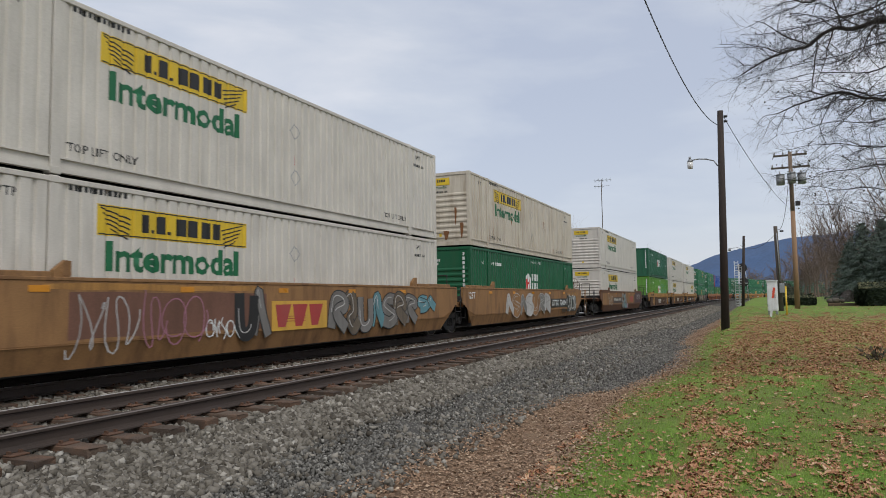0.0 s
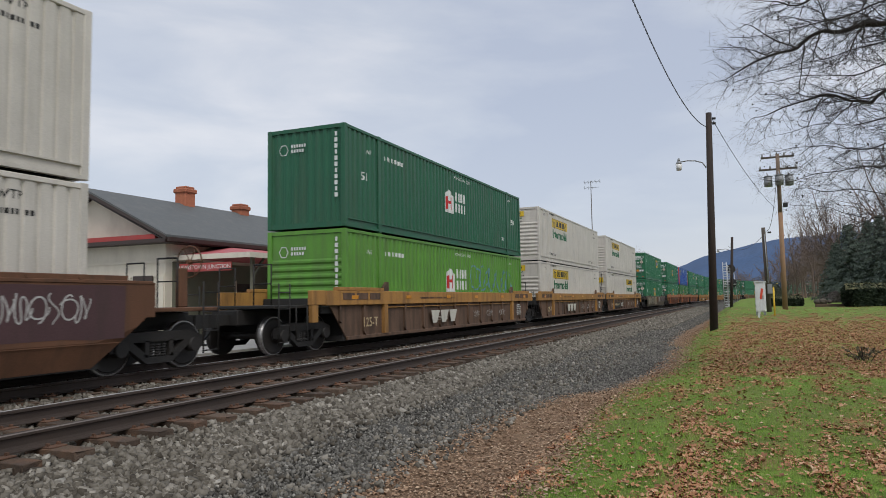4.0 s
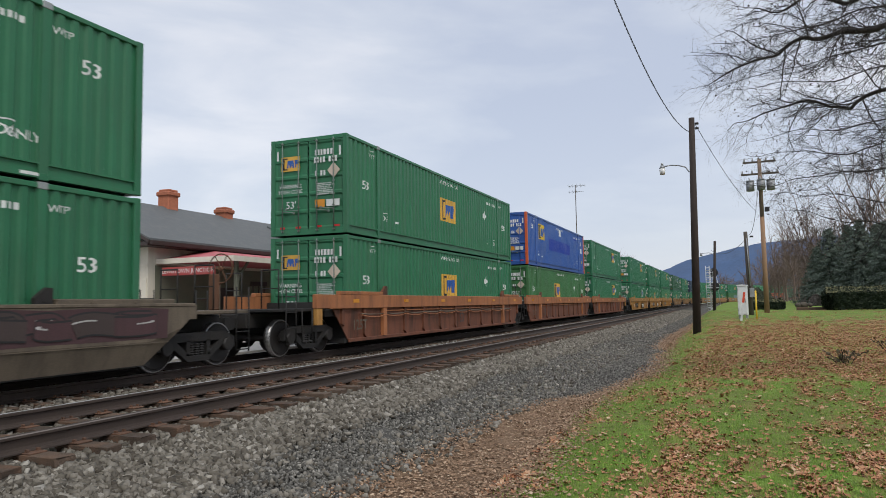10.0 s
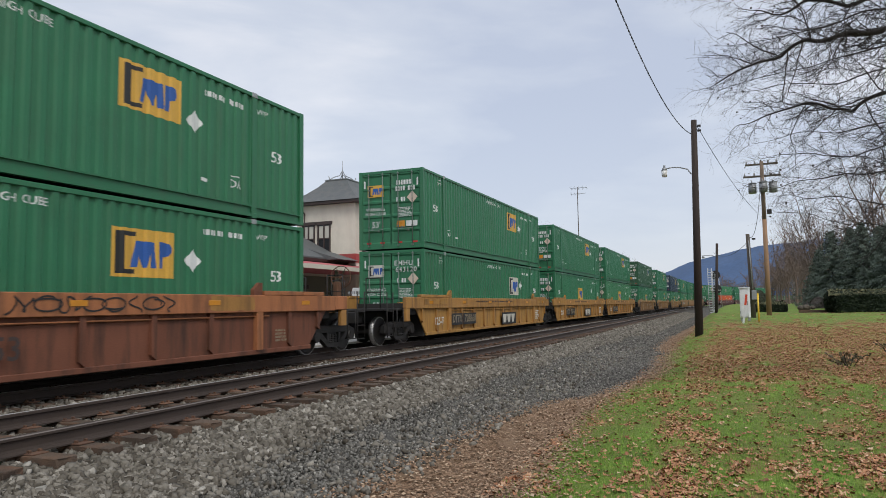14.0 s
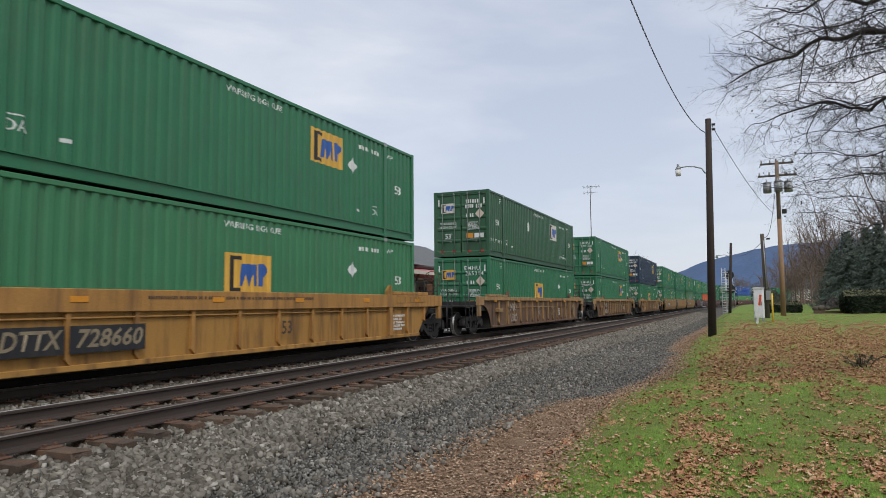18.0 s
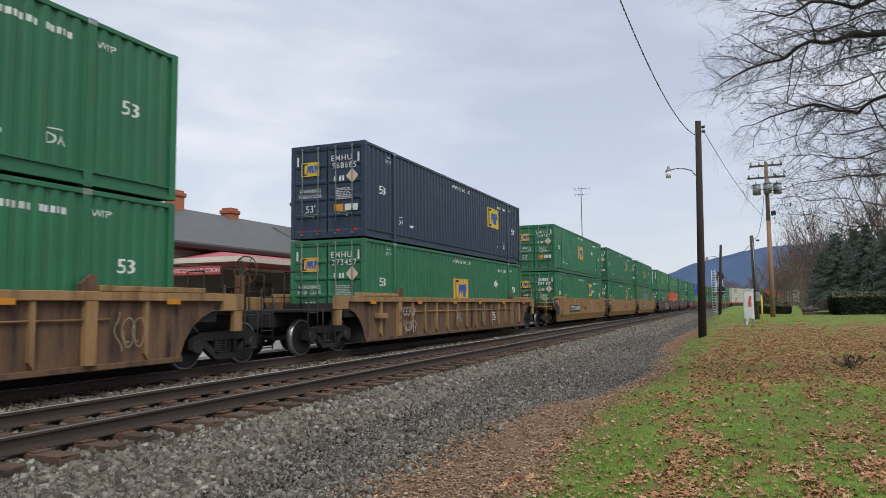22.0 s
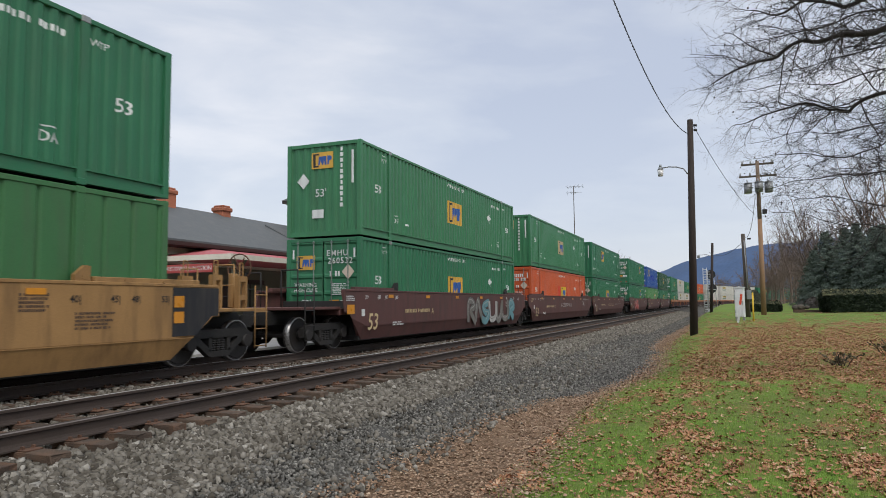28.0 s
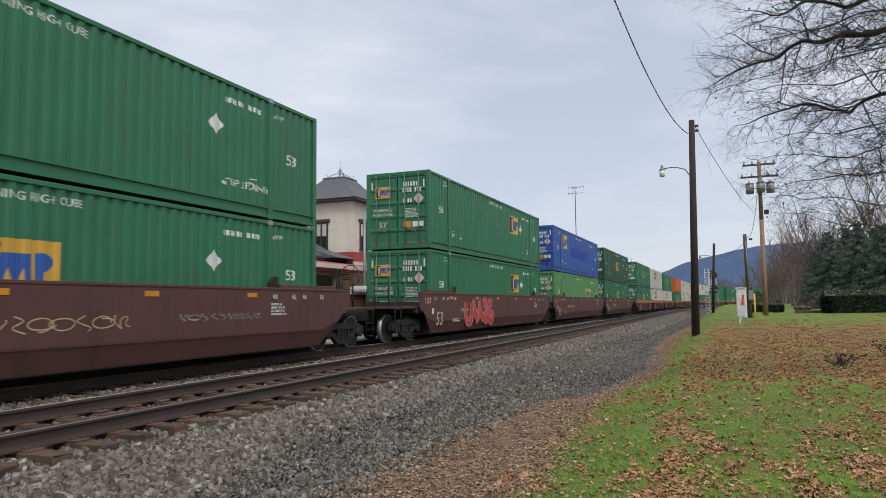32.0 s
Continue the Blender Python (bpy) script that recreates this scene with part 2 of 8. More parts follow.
slate = surf("grey_slate", (0.10, 0.108, 0.108), rough=0.65, var=0.22, scale=2, bscale=25, bump=0.2, dirt=(0.15, 0.145, 0.135), dirt_amount=0.45, dirt_scale=2.5)
trim_brown = surf("dark_brown_trim", (0.05, 0.034, 0.03), rough=0.6, var=0.15)
trim_dark = paint("charcoal_car_paint", (0.022, 0.023, 0.026), amount=0.3, rough=0.6)
trim_red = surf("red_trim", (0.36, 0.045, 0.04), rough=0.6, var=0.15, dirt=(0.25, 0.1, 0.09))
canopy_red = surf("faded_red_canopy_roof", (0.46, 0.10, 0.11), rough=0.6, var=0.12, dirt=(0.5, 0.22, 0.2), dirt_amount=0.3)
brick = surf("chimney_brick", (0.38, 0.13, 0.07), rough=0.85, var=0.25, scale=9, bump=0.4, random=0.15)
mortar = surf("mortar", (0.42, 0.38, 0.33), rough=0.9)
porch_olive = surf("olive_boards", (0.15, 0.15, 0.11), rough=0.8, var=0.15)


def glass_mat():
    m = bpy.data.materials.new("window_glass")
    m.use_nodes = True
    b = m.node_tree.nodes["Principled BSDF"]
    b.inputs["Base Color"].default_value = (0.02, 0.022, 0.025, 1)
    b.inputs["Roughness"].default_value = 0.06
    MATS["window_glass"] = m
    return m


glass = glass_mat()

# ---- builders ----
def part(name, bm, material, parent=None, label="", at=None):
    """Links a bmesh, or a mesh already made, as one mesh object under a thing or a part."""
    if isinstance(bm, bmesh.types.BMesh):
        me = bpy.data.meshes.new(name)
        bm.to_mesh(me)
        bm.free()
    else:
        me = bm
    if not me.materials:
        me.materials.append(material)
    ob = new(name, me)
    if me.materials[0] is not material:
        ob.material_slots[0].link = "OBJECT"
        ob.material_slots[0].material = material
    if parent is not None:
        ob.parent = parent
    if at is not None:
        ob.matrix_basis = at
    if label:
        ob["label"] = label
    return ob


def thing(name, label, category, m=None, group="", kind=""):
    ob = new(name)
    ob.empty_display_size = 0.2
    if m is not None:
        ob.matrix_basis = m
    return tagged(ob, label, category, group, kind)


def box(bm, x0, x1, y0, y1, z0, z1):
    v = [bm.verts.new(p) for p in ((x0, y0, z0), (x1, y0, z0), (x1, y1, z0), (x0, y1, z0), (x0, y0, z1), (x1, y0, z1), (x1, y1, z1), (x0, y1, z1))]
    for f in ((3, 2, 1, 0), (4, 5, 6, 7), (0, 1, 5, 4), (1, 2, 6, 5), (2, 3, 7, 6), (3, 0, 4, 7)):
        bm.faces.new([v[i] for i in f])
    return bm


def boxed(*b):
    return box(bmesh.new(), *b)


def bevelled(w, *b):
    bm = boxed(*b)
    bmesh.ops.bevel(bm, geom=bm.edges[:], offset=w, segments=1, affect="EDGES", profile=0.5)
    return bm


def prism(bm, pts, a, b, axis="y"):
    """A polygon drawn in the plane across the axis, drawn out from a to b. For axis y the points are (x, z), for x (y, z), for z (x, y)."""
    def at(p, q):
        return {"y": (p[0], q, p[1]), "x": (q, p[0], p[1]), "z": (p[0], p[1], q)}[axis]
    lo, hi = [bm.verts.new(at(p, a)) for p in pts], [bm.verts.new(at(p, b)) for p in pts]
    bm.faces.new(lo)
    bm.faces.new(hi[::-1])
    for i in range(len(pts)):
        j = (i + 1) % len(pts)
        bm.faces.new((lo[j], lo[i], hi[i], hi[j]))
    bmesh.ops.recalc_face_normals(bm, faces=bm.faces[:])
    return bm


def tube(bm, p, q, r, r2=None, n=8, caps=True):
    p, q = Vector(p), Vector(q)
    r2 = r if r2 is None else r2
    w = (q - p).normalized()
    u = w.orthogonal().normalized()
    v = w.cross(u)
    ring = [[bm.verts.new(c + (u * math.cos(2 * math.pi * i / n) + v * math.sin(2 * math.pi * i / n)) * rr) for i in range(n)] for c, rr in ((p, r), (q, r2))]
    for i in range(n):
        j = (i + 1) % n
        f = bm.faces.new((ring[0][i], ring[0][j], ring[1][j], ring[1][i]))
        f.smooth = n > 5
    if caps:
        bm.faces.new(ring[0][::-1])
        bm.faces.new(ring[1])
    return bm


def pipe(bm, pts, r, n=6):
    for p, q in zip(pts, pts[1:]):
        tube(bm, p, q, r, n=n)
    return bm


def raw_mesh(name, verts, faces):
    me = bpy.data.meshes.new(name)
    me.vertices.add(len(verts))
    me.vertices.foreach_set("co", np.asarray(verts, np.float32).ravel())
    faces = np.asarray(faces, np.int32)
    k = faces.shape[1]
    me.loops.add(faces.size)
    me.loops.foreach_set("vertex_index", faces.ravel())
    me.polygons.add(len(faces))
    me.polygons.foreach_set("loop_start", np.arange(0, faces.size, k, dtype=np.int32))
    me.update(calc_edges=True)
    return me


# ---- the line of the track ----
CURVE = ((105.0, 3000.0), (185.0, 300.0), (330.0, 1e6))    # from here on along the line, bending right with this radius
NEAR_C, FAR_C = 7.40, 11.145       # centre lines of the two tracks


def line_at(s):
    """At the distance s along the line: how far on, how far it has swung to the right, its heading in radians."""
    x, drop, turn, last = min(s, CURVE[0][0]), 0.0, 0.0, CURVE[0][0]
    for k, (start, r) in enumerate(CURVE):
        end = CURVE[k + 1][0] if k + 1 < len(CURVE) else 1e9
        run = min(s, end) - start
        if run <= 0:
            break
        h = turn + run / r
        x += r * (math.sin(h) - math.sin(turn))
        drop += r * (math.cos(turn) - math.cos(h))
        turn = h
    return x, drop, turn


TABLE = np.array([line_at(float(q))[:2] for q in range(0, 5600, 4)])


def swing(x):
    """How far the line has swung to the right at x."""
    return np.interp(np.asarray(x, float), TABLE[:, 0], TABLE[:, 1])


def on_track(s, centre, z):
    """The pose at the distance s along the line."""
    x, drop, turn = line_at(s)
    return pose(x, centre - drop, z, 0, 0, -math.degrees(turn))


# ---- ground ----
def smooth(a, b, x):
    u = np.clip((x - a) / (b - a), 0, 1)
    return u * u * (3 - 2 * u)


def lawn_z(x):
    return np.interp(x, [-40, 8, 18, 30, 45, 70, 110, 300], [-0.42, -0.40, -0.27, -0.04, 0.27, 0.45, 0.5, 0.5])


def ground_z(x, y):
    """Ballast bank, cinder path, lawn; w is the distance to the far side of the line's right."""
    x, y = np.asarray(x, float), np.asarray(y, float)
    w = y + swing(x)
    bed = np.interp(w, [2.0, 4.2, 5.7, 6.05, 6.5, 8.5, 9.0, 12.4, 12.8, 13.2, 60], [-0.64, -0.61, -0.385, -0.305, -0.29, -0.29, -0.27, -0.27, -0.3, -0.34, -0.34])
    lz = lawn_z(x)
    lz = lz + 0.012 * np.clip(-w - 4, 0, 60)
    k = smooth(3.0, 0.6, w)
    return bed * (1 - k) + lz * k


def lawn_edge(x):
    """Where the turf ends, as a distance across."""
    return np.interp(x, [3, 7, 11.5, 14, 16.4, 19, 22, 31, 40, 60, 90], [1.85, 1.9, 2.3, 2.2, 1.75, 1.75, 2.0, 2.1, 1.95, 2.3, 2.6])


def litter_edge(x):
    """How far the brown litter reaches out onto the path."""
    return np.interp(x, [3, 8, 11, 13.3, 14.2, 17, 19, 24, 29, 40, 60], [3.8, 3.62, 3.6, 3.2, 2.5, 2.0, 1.85, 2.2, 2.9, 3.1, 2.8])


def drift_at(a, b):
    return 0.4 * noise.noise(Vector((a * 0.10, b * 0.75, 3.1))) + 0.8 * noise.noise(Vector((a * 0.42, b * 2.6, 7.7))) + 1.15 * noise.noise(Vector((a * 1.5, b * 4.6, 1.3)))


def leafiness(x, w):
    """Where leaves gather on the lawn: windrows and one broad belt; the strip beside the path stays fairly clear."""
    d = np.array([drift_at(a, b) for a, b in zip(x, w)])
    belt = smooth(12.5, 17.0, x) * smooth(38, 29, x) * smooth(1.2, 0.0, w)
    strip = smooth(0.55, 1.5, w) * smooth(34, 26, x)
    far = smooth(36, 46, x)
    return 1.3 * d - 0.04 + 1.0 * belt - 0.38 * strip - 0.75 * far


def ground_sheet():
    xs = np.concatenate([np.arange(-60, 0, 3.0), np.arange(0, 34, 0.25), np.arange(34, 70, 0.75), np.arange(70, 260, 3.0), np.geomspace(260, 4600, 26)])
    ys = np.concatenate([-np.geomspace(4000, 40, 18), np.arange(-38, -12, 2.0), np.arange(-12, -6, 0.5), np.arange(-6, 16, 0.22), np.arange(16, 40, 2.0), np.geomspace(40, 4000, 18)])
    gx, gy = np.meshgrid(xs, ys, indexing="ij")
    gx, gy = gx.ravel(), gy.ravel()
    sw = swing(np.minimum(gx, 600))
    gz = ground_z(gx, gy)
    rng = np.random.default_rng(3)
    near = (gx < 60) & (gx > 0) & (np.abs(gy) < 14)
    gz = gz + near * rng.normal(0, 0.012, gz.shape)
    nx, ny = len(xs), len(ys)
    i = (np.arange(nx - 1)[:, None] * ny + np.arange(ny - 1)[None, :]).ravel()
    me = raw_mesh("ground", np.stack([gx, gy, gz], 1), np.stack([i, i + ny, i + ny + 1, i + 1], 1))
    at = me.attributes.new("across", "FLOAT", "POINT")
    at.data.foreach_set("value", (gy + sw).astype(np.float32))
    wide = (gy + sw)
    near = (gx > -14) & (gx < 58) & (wide < 2.6) & (wide > -24)
    leafy = np.zeros(len(gx))
    leafy[near] = smooth(-0.25, 0.6, leafiness(gx[near], wide[near]))
    for key, val in (("turf", wide - lawn_edge(gx)), ("litter", wide - litter_edge(gx)), ("leafy", leafy)):
        me.attributes.new(key, "FLOAT", "POINT").data.foreach_set("value", val.astype(np.float32))
    me.polygons.foreach_set("use_smooth", np.ones(len(me.polygons), bool))
    m = bpy.data.materials.new("ground_cover")
    m.use_nodes = True
    nt = m.node_tree
    n, l = nt.nodes, nt.links
    b = n["Principled BSDF"]
    geo = n.new("ShaderNodeNewGeometry")

    def stored(key):
        k = n.new("ShaderNodeAttribute")
        k.attribute_name = key
        return k.outputs["Fac"]
    across = stored("across")

    def noise_of(scale, detail=5, rough=0.6):
        k = n.new("ShaderNodeTexNoise")
        k.inputs["Scale"].default_value, k.inputs["Detail"].default_value, k.inputs["Roughness"].default_value = scale, detail, rough
        l.new(geo.outputs["Position"], k.inputs["Vector"])
        return k.outputs["Fac"]

    def ramp(fac, *stops):
        r = n.new("ShaderNodeValToRGB")
        while len(r.color_ramp.elements) < len(stops):
            r.color_ramp.elements.new(0.5)
        for e, (p, c) in zip(r.color_ramp.elements, stops):
            e.position, e.color = p, (*c, 1)
        l.new(fac, r.inputs["Fac"])
        return r.outputs["Color"]

    def calc(op, a, bb):
        k = n.new("ShaderNodeMath")
        k.operation = op
        for s, v in zip(k.inputs, (a, bb)):
            if isinstance(v, (int, float)):
                s.default_value = v
            else:
                l.new(v, s)
        return k.outputs[0]

    def step(v, a, bb):
        k = n.new("ShaderNodeMapRange")
        k.interpolation_type = "SMOOTHSTEP"
        k.inputs["From Min"].default_value, k.inputs["From Max"].default_value = a, bb
        l.new(v, k.inputs["Value"])
        return k.outputs[0]

    def mix(f, a, bb):
        k = n.new("ShaderNodeMix")
        k.data_type = "RGBA"
        l.new(f, k.inputs["Factor"])
        l.new(a, k.inputs["A"])
        l.new(bb, k.inputs["B"])
        return k.outputs["Result"]

    wob = calc("MULTIPLY", calc("SUBTRACT", noise_of(1.6, 5, 0.7), 0.5), 1.1)
    edge = calc("ADD", across, calc("MULTIPLY", wob, 1.5))
    turf = calc("ADD", stored("turf"), calc("MULTIPLY", wob, 0.5))
    crumbs = calc("ADD", stored("litter"), calc("MULTIPLY", wob, 1.4))
    # stone bed is dark fines, darkened further to paint shade between loose stones
    stone = ramp(noise_of(20, 7, 0.8), (0.3, (0.025, 0.022, 0.018)), (0.5, (0.07, 0.064, 0.054)), (0.72, (0.17, 0.157, 0.137)))
    cinder = ramp(noise_of(34, 6, 0.8), (0.3, (0.045, 0.043, 0.038)), (0.55, (0.105, 0.10, 0.09)), (0.75, (0.20, 0.19, 0.17)))
    litter = ramp(noise_of(26, 6, 0.8), (0.3, (0.12, 0.075, 0.046)), (0.5, (0.25, 0.16, 0.098)), (0.72, (0.38, 0.26, 0.165)))
    mould = ramp(noise_of(24, 6, 0.8), (0.3, (0.17, 0.085, 0.04)), (0.5, (0.33, 0.175, 0.09)), (0.72, (0.46, 0.26, 0.15)))
    pave = ramp(noise_of(3, 6, 0.7), (0.3, (0.26, 0.255, 0.24)), (0.7, (0.42, 0.41, 0.39)))
    fresh = ramp(noise_of(16, 6, 0.75), (0.32, (0.105, 0.19, 0.028)), (0.5, (0.168, 0.28, 0.045)), (0.7, (0.24, 0.35, 0.072)))
    tired = ramp(noise_of(14, 6, 0.75), (0.32, (0.10, 0.14, 0.03)), (0.5, (0.165, 0.205, 0.05)), (0.7, (0.25, 0.265, 0.085)))
    grass = mix(step(noise_of(0.32, 6, 0.7), 0.40, 0.58), fresh, tired)
    worn = ramp(noise_of(9, 5, 0.75), (0.3, (0.06, 0.10, 0.02)), (0.7, (0.15, 0.19, 0.05)))
    grass = mix(calc("MULTIPLY", step(noise_of(1.7, 6, 0.75), 0.46, 0.68), 0.7), grass, worn)
    lawn = mix(calc("MULTIPLY", stored("leafy"), 0.8), grass, mould)
    path = mix(step(edge, 5.1, 4.7), stone, cinder)
    path = mix(calc("MULTIPLY", step(noise_of(0.5, 5, 0.7), 0.48, 0.62), step(edge, 5.4, 4.8)), path, stone)
    path = mix(calc("MULTIPLY", step(crumbs, 0.25, -0.3), 0.9), path, litter)
    col = mix(step(turf, 0.12, -0.12), path, lawn)
    col = mix(step(edge, 36.0, 40.0), col, grass)
    col = mix(calc("MULTIPLY", step(edge, 12.9, 13.1), step(edge, 40.0, 36.0)), col, pave)
    l.new(col, b.inputs["Base Color"])
    b.inputs["Roughness"].default_value = 0.95
    b.inputs["Specular IOR Level"].default_value = 0.2
    bp = n.new("ShaderNodeBump")
    bp.inputs["Strength"].default_value, bp.inputs["Distance"].default_value = 0.9, 0.035
    l.new(noise_of(32, 6, 0.75), bp.inputs["Height"])
    l.new(bp.outputs[0], b.inputs["Normal"])
    me.materials.append(m)
    tagged(new("ground", me), "lawn, cinder path and ballast bank beside the tracks", "ground", kind="structure")


ground_sheet()


def stone_field(name, count, xlim, wlim, size, material, seed, label, category, power=1.0, flat=0.75, inner=None):
    """Loose stones as one mesh of small irregular blocks."""
    rng = np.random.default_rng(seed)
    u = rng.random(count) ** power
    x = xlim[0] + (xlim[1] - xlim[0]) * u
    w = rng.uniform(*wlim, count)
    if inner is not None:              # keeps clear of what lies on the near side
        keep = w > inner(x) + rng.normal(0, 0.16, count)
        x, w, count = x[keep], w[keep], int(keep.sum())
    y = w - swing(x)
    s = rng.uniform(*size, count)
    z = ground_z(x, y) + s * 0.1 + rng.random(count) * s * 0.45
    base = np.array([(-1, -1, -1), (1, -1, -1), (1, 1, -1), (-1, 1, -1), (-1, -1, 1), (1, -1, 1), (1, 1, 1), (-1, 1, 1)], float) * 0.5
    v = base[None] * (1 + rng.uniform(-0.42, 0.42, (count, 8, 3))) * rng.uniform(0.6, 1.15, (count, 1, 3)) * np.array([1, 1, flat])
    q = rng.normal(size=(count, 4))
    q /= np.linalg.norm(q, axis=1, keepdims=True)
    a, bq, c, d = q.T
    m = np.stack([np.stack([1 - 2 * (c * c + d * d), 2 * (bq * c - a * d), 2 * (bq * d + a * c)], -1),
                  np.stack([2 * (bq * c + a * d), 1 - 2 * (bq * bq + d * d), 2 * (c * d - a * bq)], -1),
                  np.stack([2 * (bq * d - a * c), 2 * (c * d + a * bq), 1 - 2 * (bq * bq + c * c)], -1)], 1)
    v = np.einsum("nij,nkj->nki", m, v) * s[:, None, None] + np.stack([x, y, z], -1)[:, None]
    f = np.array([(3, 2, 1, 0), (4, 5, 6, 7), (0, 1, 5, 4), (1, 2, 6, 5), (2, 3, 7, 6), (3, 0, 4, 7)])
    me = raw_mesh(name, v.reshape(-1, 3), (f[None] + (np.arange(count) * 8)[:, None, None]).reshape(-1, 4))
    me.materials.append(material)
    return tagged(new(name, me), label, category, kind="stuff")


def island_mat(name, stops, rough=0.85, bump=0.0):
    """Each loose piece takes its own shade from a row of colours."""
    m = bpy.data.materials.new(name)
    m.use_nodes = True
    n, l = m.node_tree.nodes, m.node_tree.links
    b = n["Principled BSDF"]
    geo = n.new("ShaderNodeNewGeometry")
    r = n.new("ShaderNodeValToRGB")
    while len(r.color_ramp.elements) < len(stops):
        r.color_ramp.elements.new(0.5)
    for e, (p, c) in zip(r.color_ramp.elements, stops):
        e.position, e.color = p, (*c, 1)
    l.new(geo.outputs["Random Per Island"], r.inputs["Fac"])
    k = n.new("ShaderNodeTexNoise")
    k.inputs["Scale"].default_value, k.inputs["Detail"].default_value = 60, 3
    l.new(geo.outputs["Position"], k.inputs["Vector"])
    mr = n.new("ShaderNodeMapRange")
    mr.inputs["To Min"].default_value, mr.inputs["To Max"].default_value = 0.7, 1.3
    l.new(k.outputs["Fac"], mr.inputs["Value"])
    sc = n.new("ShaderNodeVectorMath")
    sc.operation = "SCALE"
    l.new(r.outputs["Color"], sc.inputs[0])
    l.new(mr.outputs[0], sc.inputs["Scale"])
    l.new(sc.outputs[0], b.inputs["Base Color"])
    b.inputs["Roughness"].default_value = rough
    b.inputs["Specular IOR Level"].default_value = 0.25
    MATS[name] = m
    return m


ballast_mat = island_mat("ballast_stone", [(0, (0.062, 0.053, 0.041)), (0.4, (0.14, 0.125, 0.101)), (0.85, (0.212, 0.193, 0.161)), (0.97, (0.30, 0.277, 0.235)), (1, (0.38, 0.356, 0.31))])
cinder_mat = island_mat("cinder_gravel", [(0, (0.06, 0.056, 0.049)), (0.5, (0.135, 0.128, 0.113)), (0.9, (0.215, 0.204, 0.181)), (1, (0.32, 0.305, 0.27))])
leaf_mat = island_mat("fallen_leaf", [(0, (0.17, 0.08, 0.046)), (0.3, (0.33, 0.152, 0.078)), (0.75, (0.46, 0.235, 0.125)), (0.95, (0.52, 0.33, 0.205)), (1, (0.62, 0.47, 0.32))], rough=0.8)
litter_mat = island_mat("leaf_litter", [(0, (0.15, 0.092, 0.056)), (0.5, (0.28, 0.178, 0.112)), (0.85, (0.38, 0.26, 0.17)), (1, (0.52, 0.40, 0.28))], rough=0.8)
blade_mat = island_mat("grass_blade", [(0, (0.145, 0.275, 0.034)), (0.5, (0.22, 0.385, 0.055)), (0.9, (0.30, 0.45, 0.088)), (1, (0.38, 0.38, 0.14))], rough=0.75)

def bank_foot(x):
    """Where the coarse stone of the bank gives way to the fine path."""
    return np.interp(x, [-12, 5, 10, 16, 24, 60], [4.8, 4.9, 5.15, 5.2, 5.05, 4.7]) + 0.10 * np.sin(x * 0.93)


stone_field("ballast", 34000, (2.5, 14), (3.8, 6.06), (0.034, 0.085), ballast_mat, 11, "grey crushed-stone ballast on the bank of the near track", "ballast", power=1.1, flat=0.6, inner=bank_foot)
stone_field("ballast", 36000, (13, 42), (4.2, 6.06), (0.045, 0.09), ballast_mat, 12, "grey crushed-stone ballast further down the near track", "ballast", power=1.25, flat=0.6, inner=bank_foot)
stone_field("ballast", 20000, (40, 110), (4.1, 6.06), (0.07, 0.13), ballast_mat, 15, "grey crushed-stone ballast far down the near track", "ballast", power=1.3, flat=0.6)
stone_field("ballast", 20000, (4, 40), (6.2, 8.7), (0.035, 0.075), ballast_mat, 13, "brown-grey crushed-stone ballast between the rails", "ballast", power=1.5)
stone_field("ballast", 14000, (4, 60), (8.6, 10.2), (0.04, 0.09), ballast_mat, 18, "pale crushed-stone ballast between the two tracks", "ballast", power=1.4, flat=0.6)
stone_field("ballast", 7000, (4, 40), (10.0, 13.0), (0.04, 0.08), ballast_mat, 19, "grey crushed-stone ballast under the train", "ballast", power=1.4)
stone_field("ballast", 1500, (4, 30), (3.2, 4.5), (0.03, 0.08), ballast_mat, 16, "stray ballast stones rolled onto the path", "ballast", power=1.4, flat=0.6)
stone_field("ballast", 8000, (-12, 2.8), (3.9, 6.06), (0.05, 0.10), ballast_mat, 31, "grey crushed-stone ballast beside the camera", "ballast", flat=0.6)
stone_field("ballast", 6000, (-12, 4.2), (6.2, 13.0), (0.04, 0.09), ballast_mat, 32, "brown-grey crushed-stone ballast between the rails", "ballast")
stone_field("cinder_gravel", 9000, (-12, 3.2), (2.2, 4.5), (0.018, 0.045), cinder_mat, 33, "fine grey cinder gravel of the trackside path", "gravel", flat=0.6, inner=litter_edge)
stone_field("cinder_gravel", 64000, (3, 26), (1.6, 5.1), (0.014, 0.044), cinder_mat, 14, "fine dark grey cinder gravel of the trackside path", "gravel", power=1.5, flat=0.6, inner=litter_edge)
stone_field("cinder_gravel", 24000, (24, 75), (1.6, 4.9), (0.03, 0.065), cinder_mat, 17, "dark grey gravel of the path further on", "gravel", power=1.4, flat=0.5, inner=litter_edge)


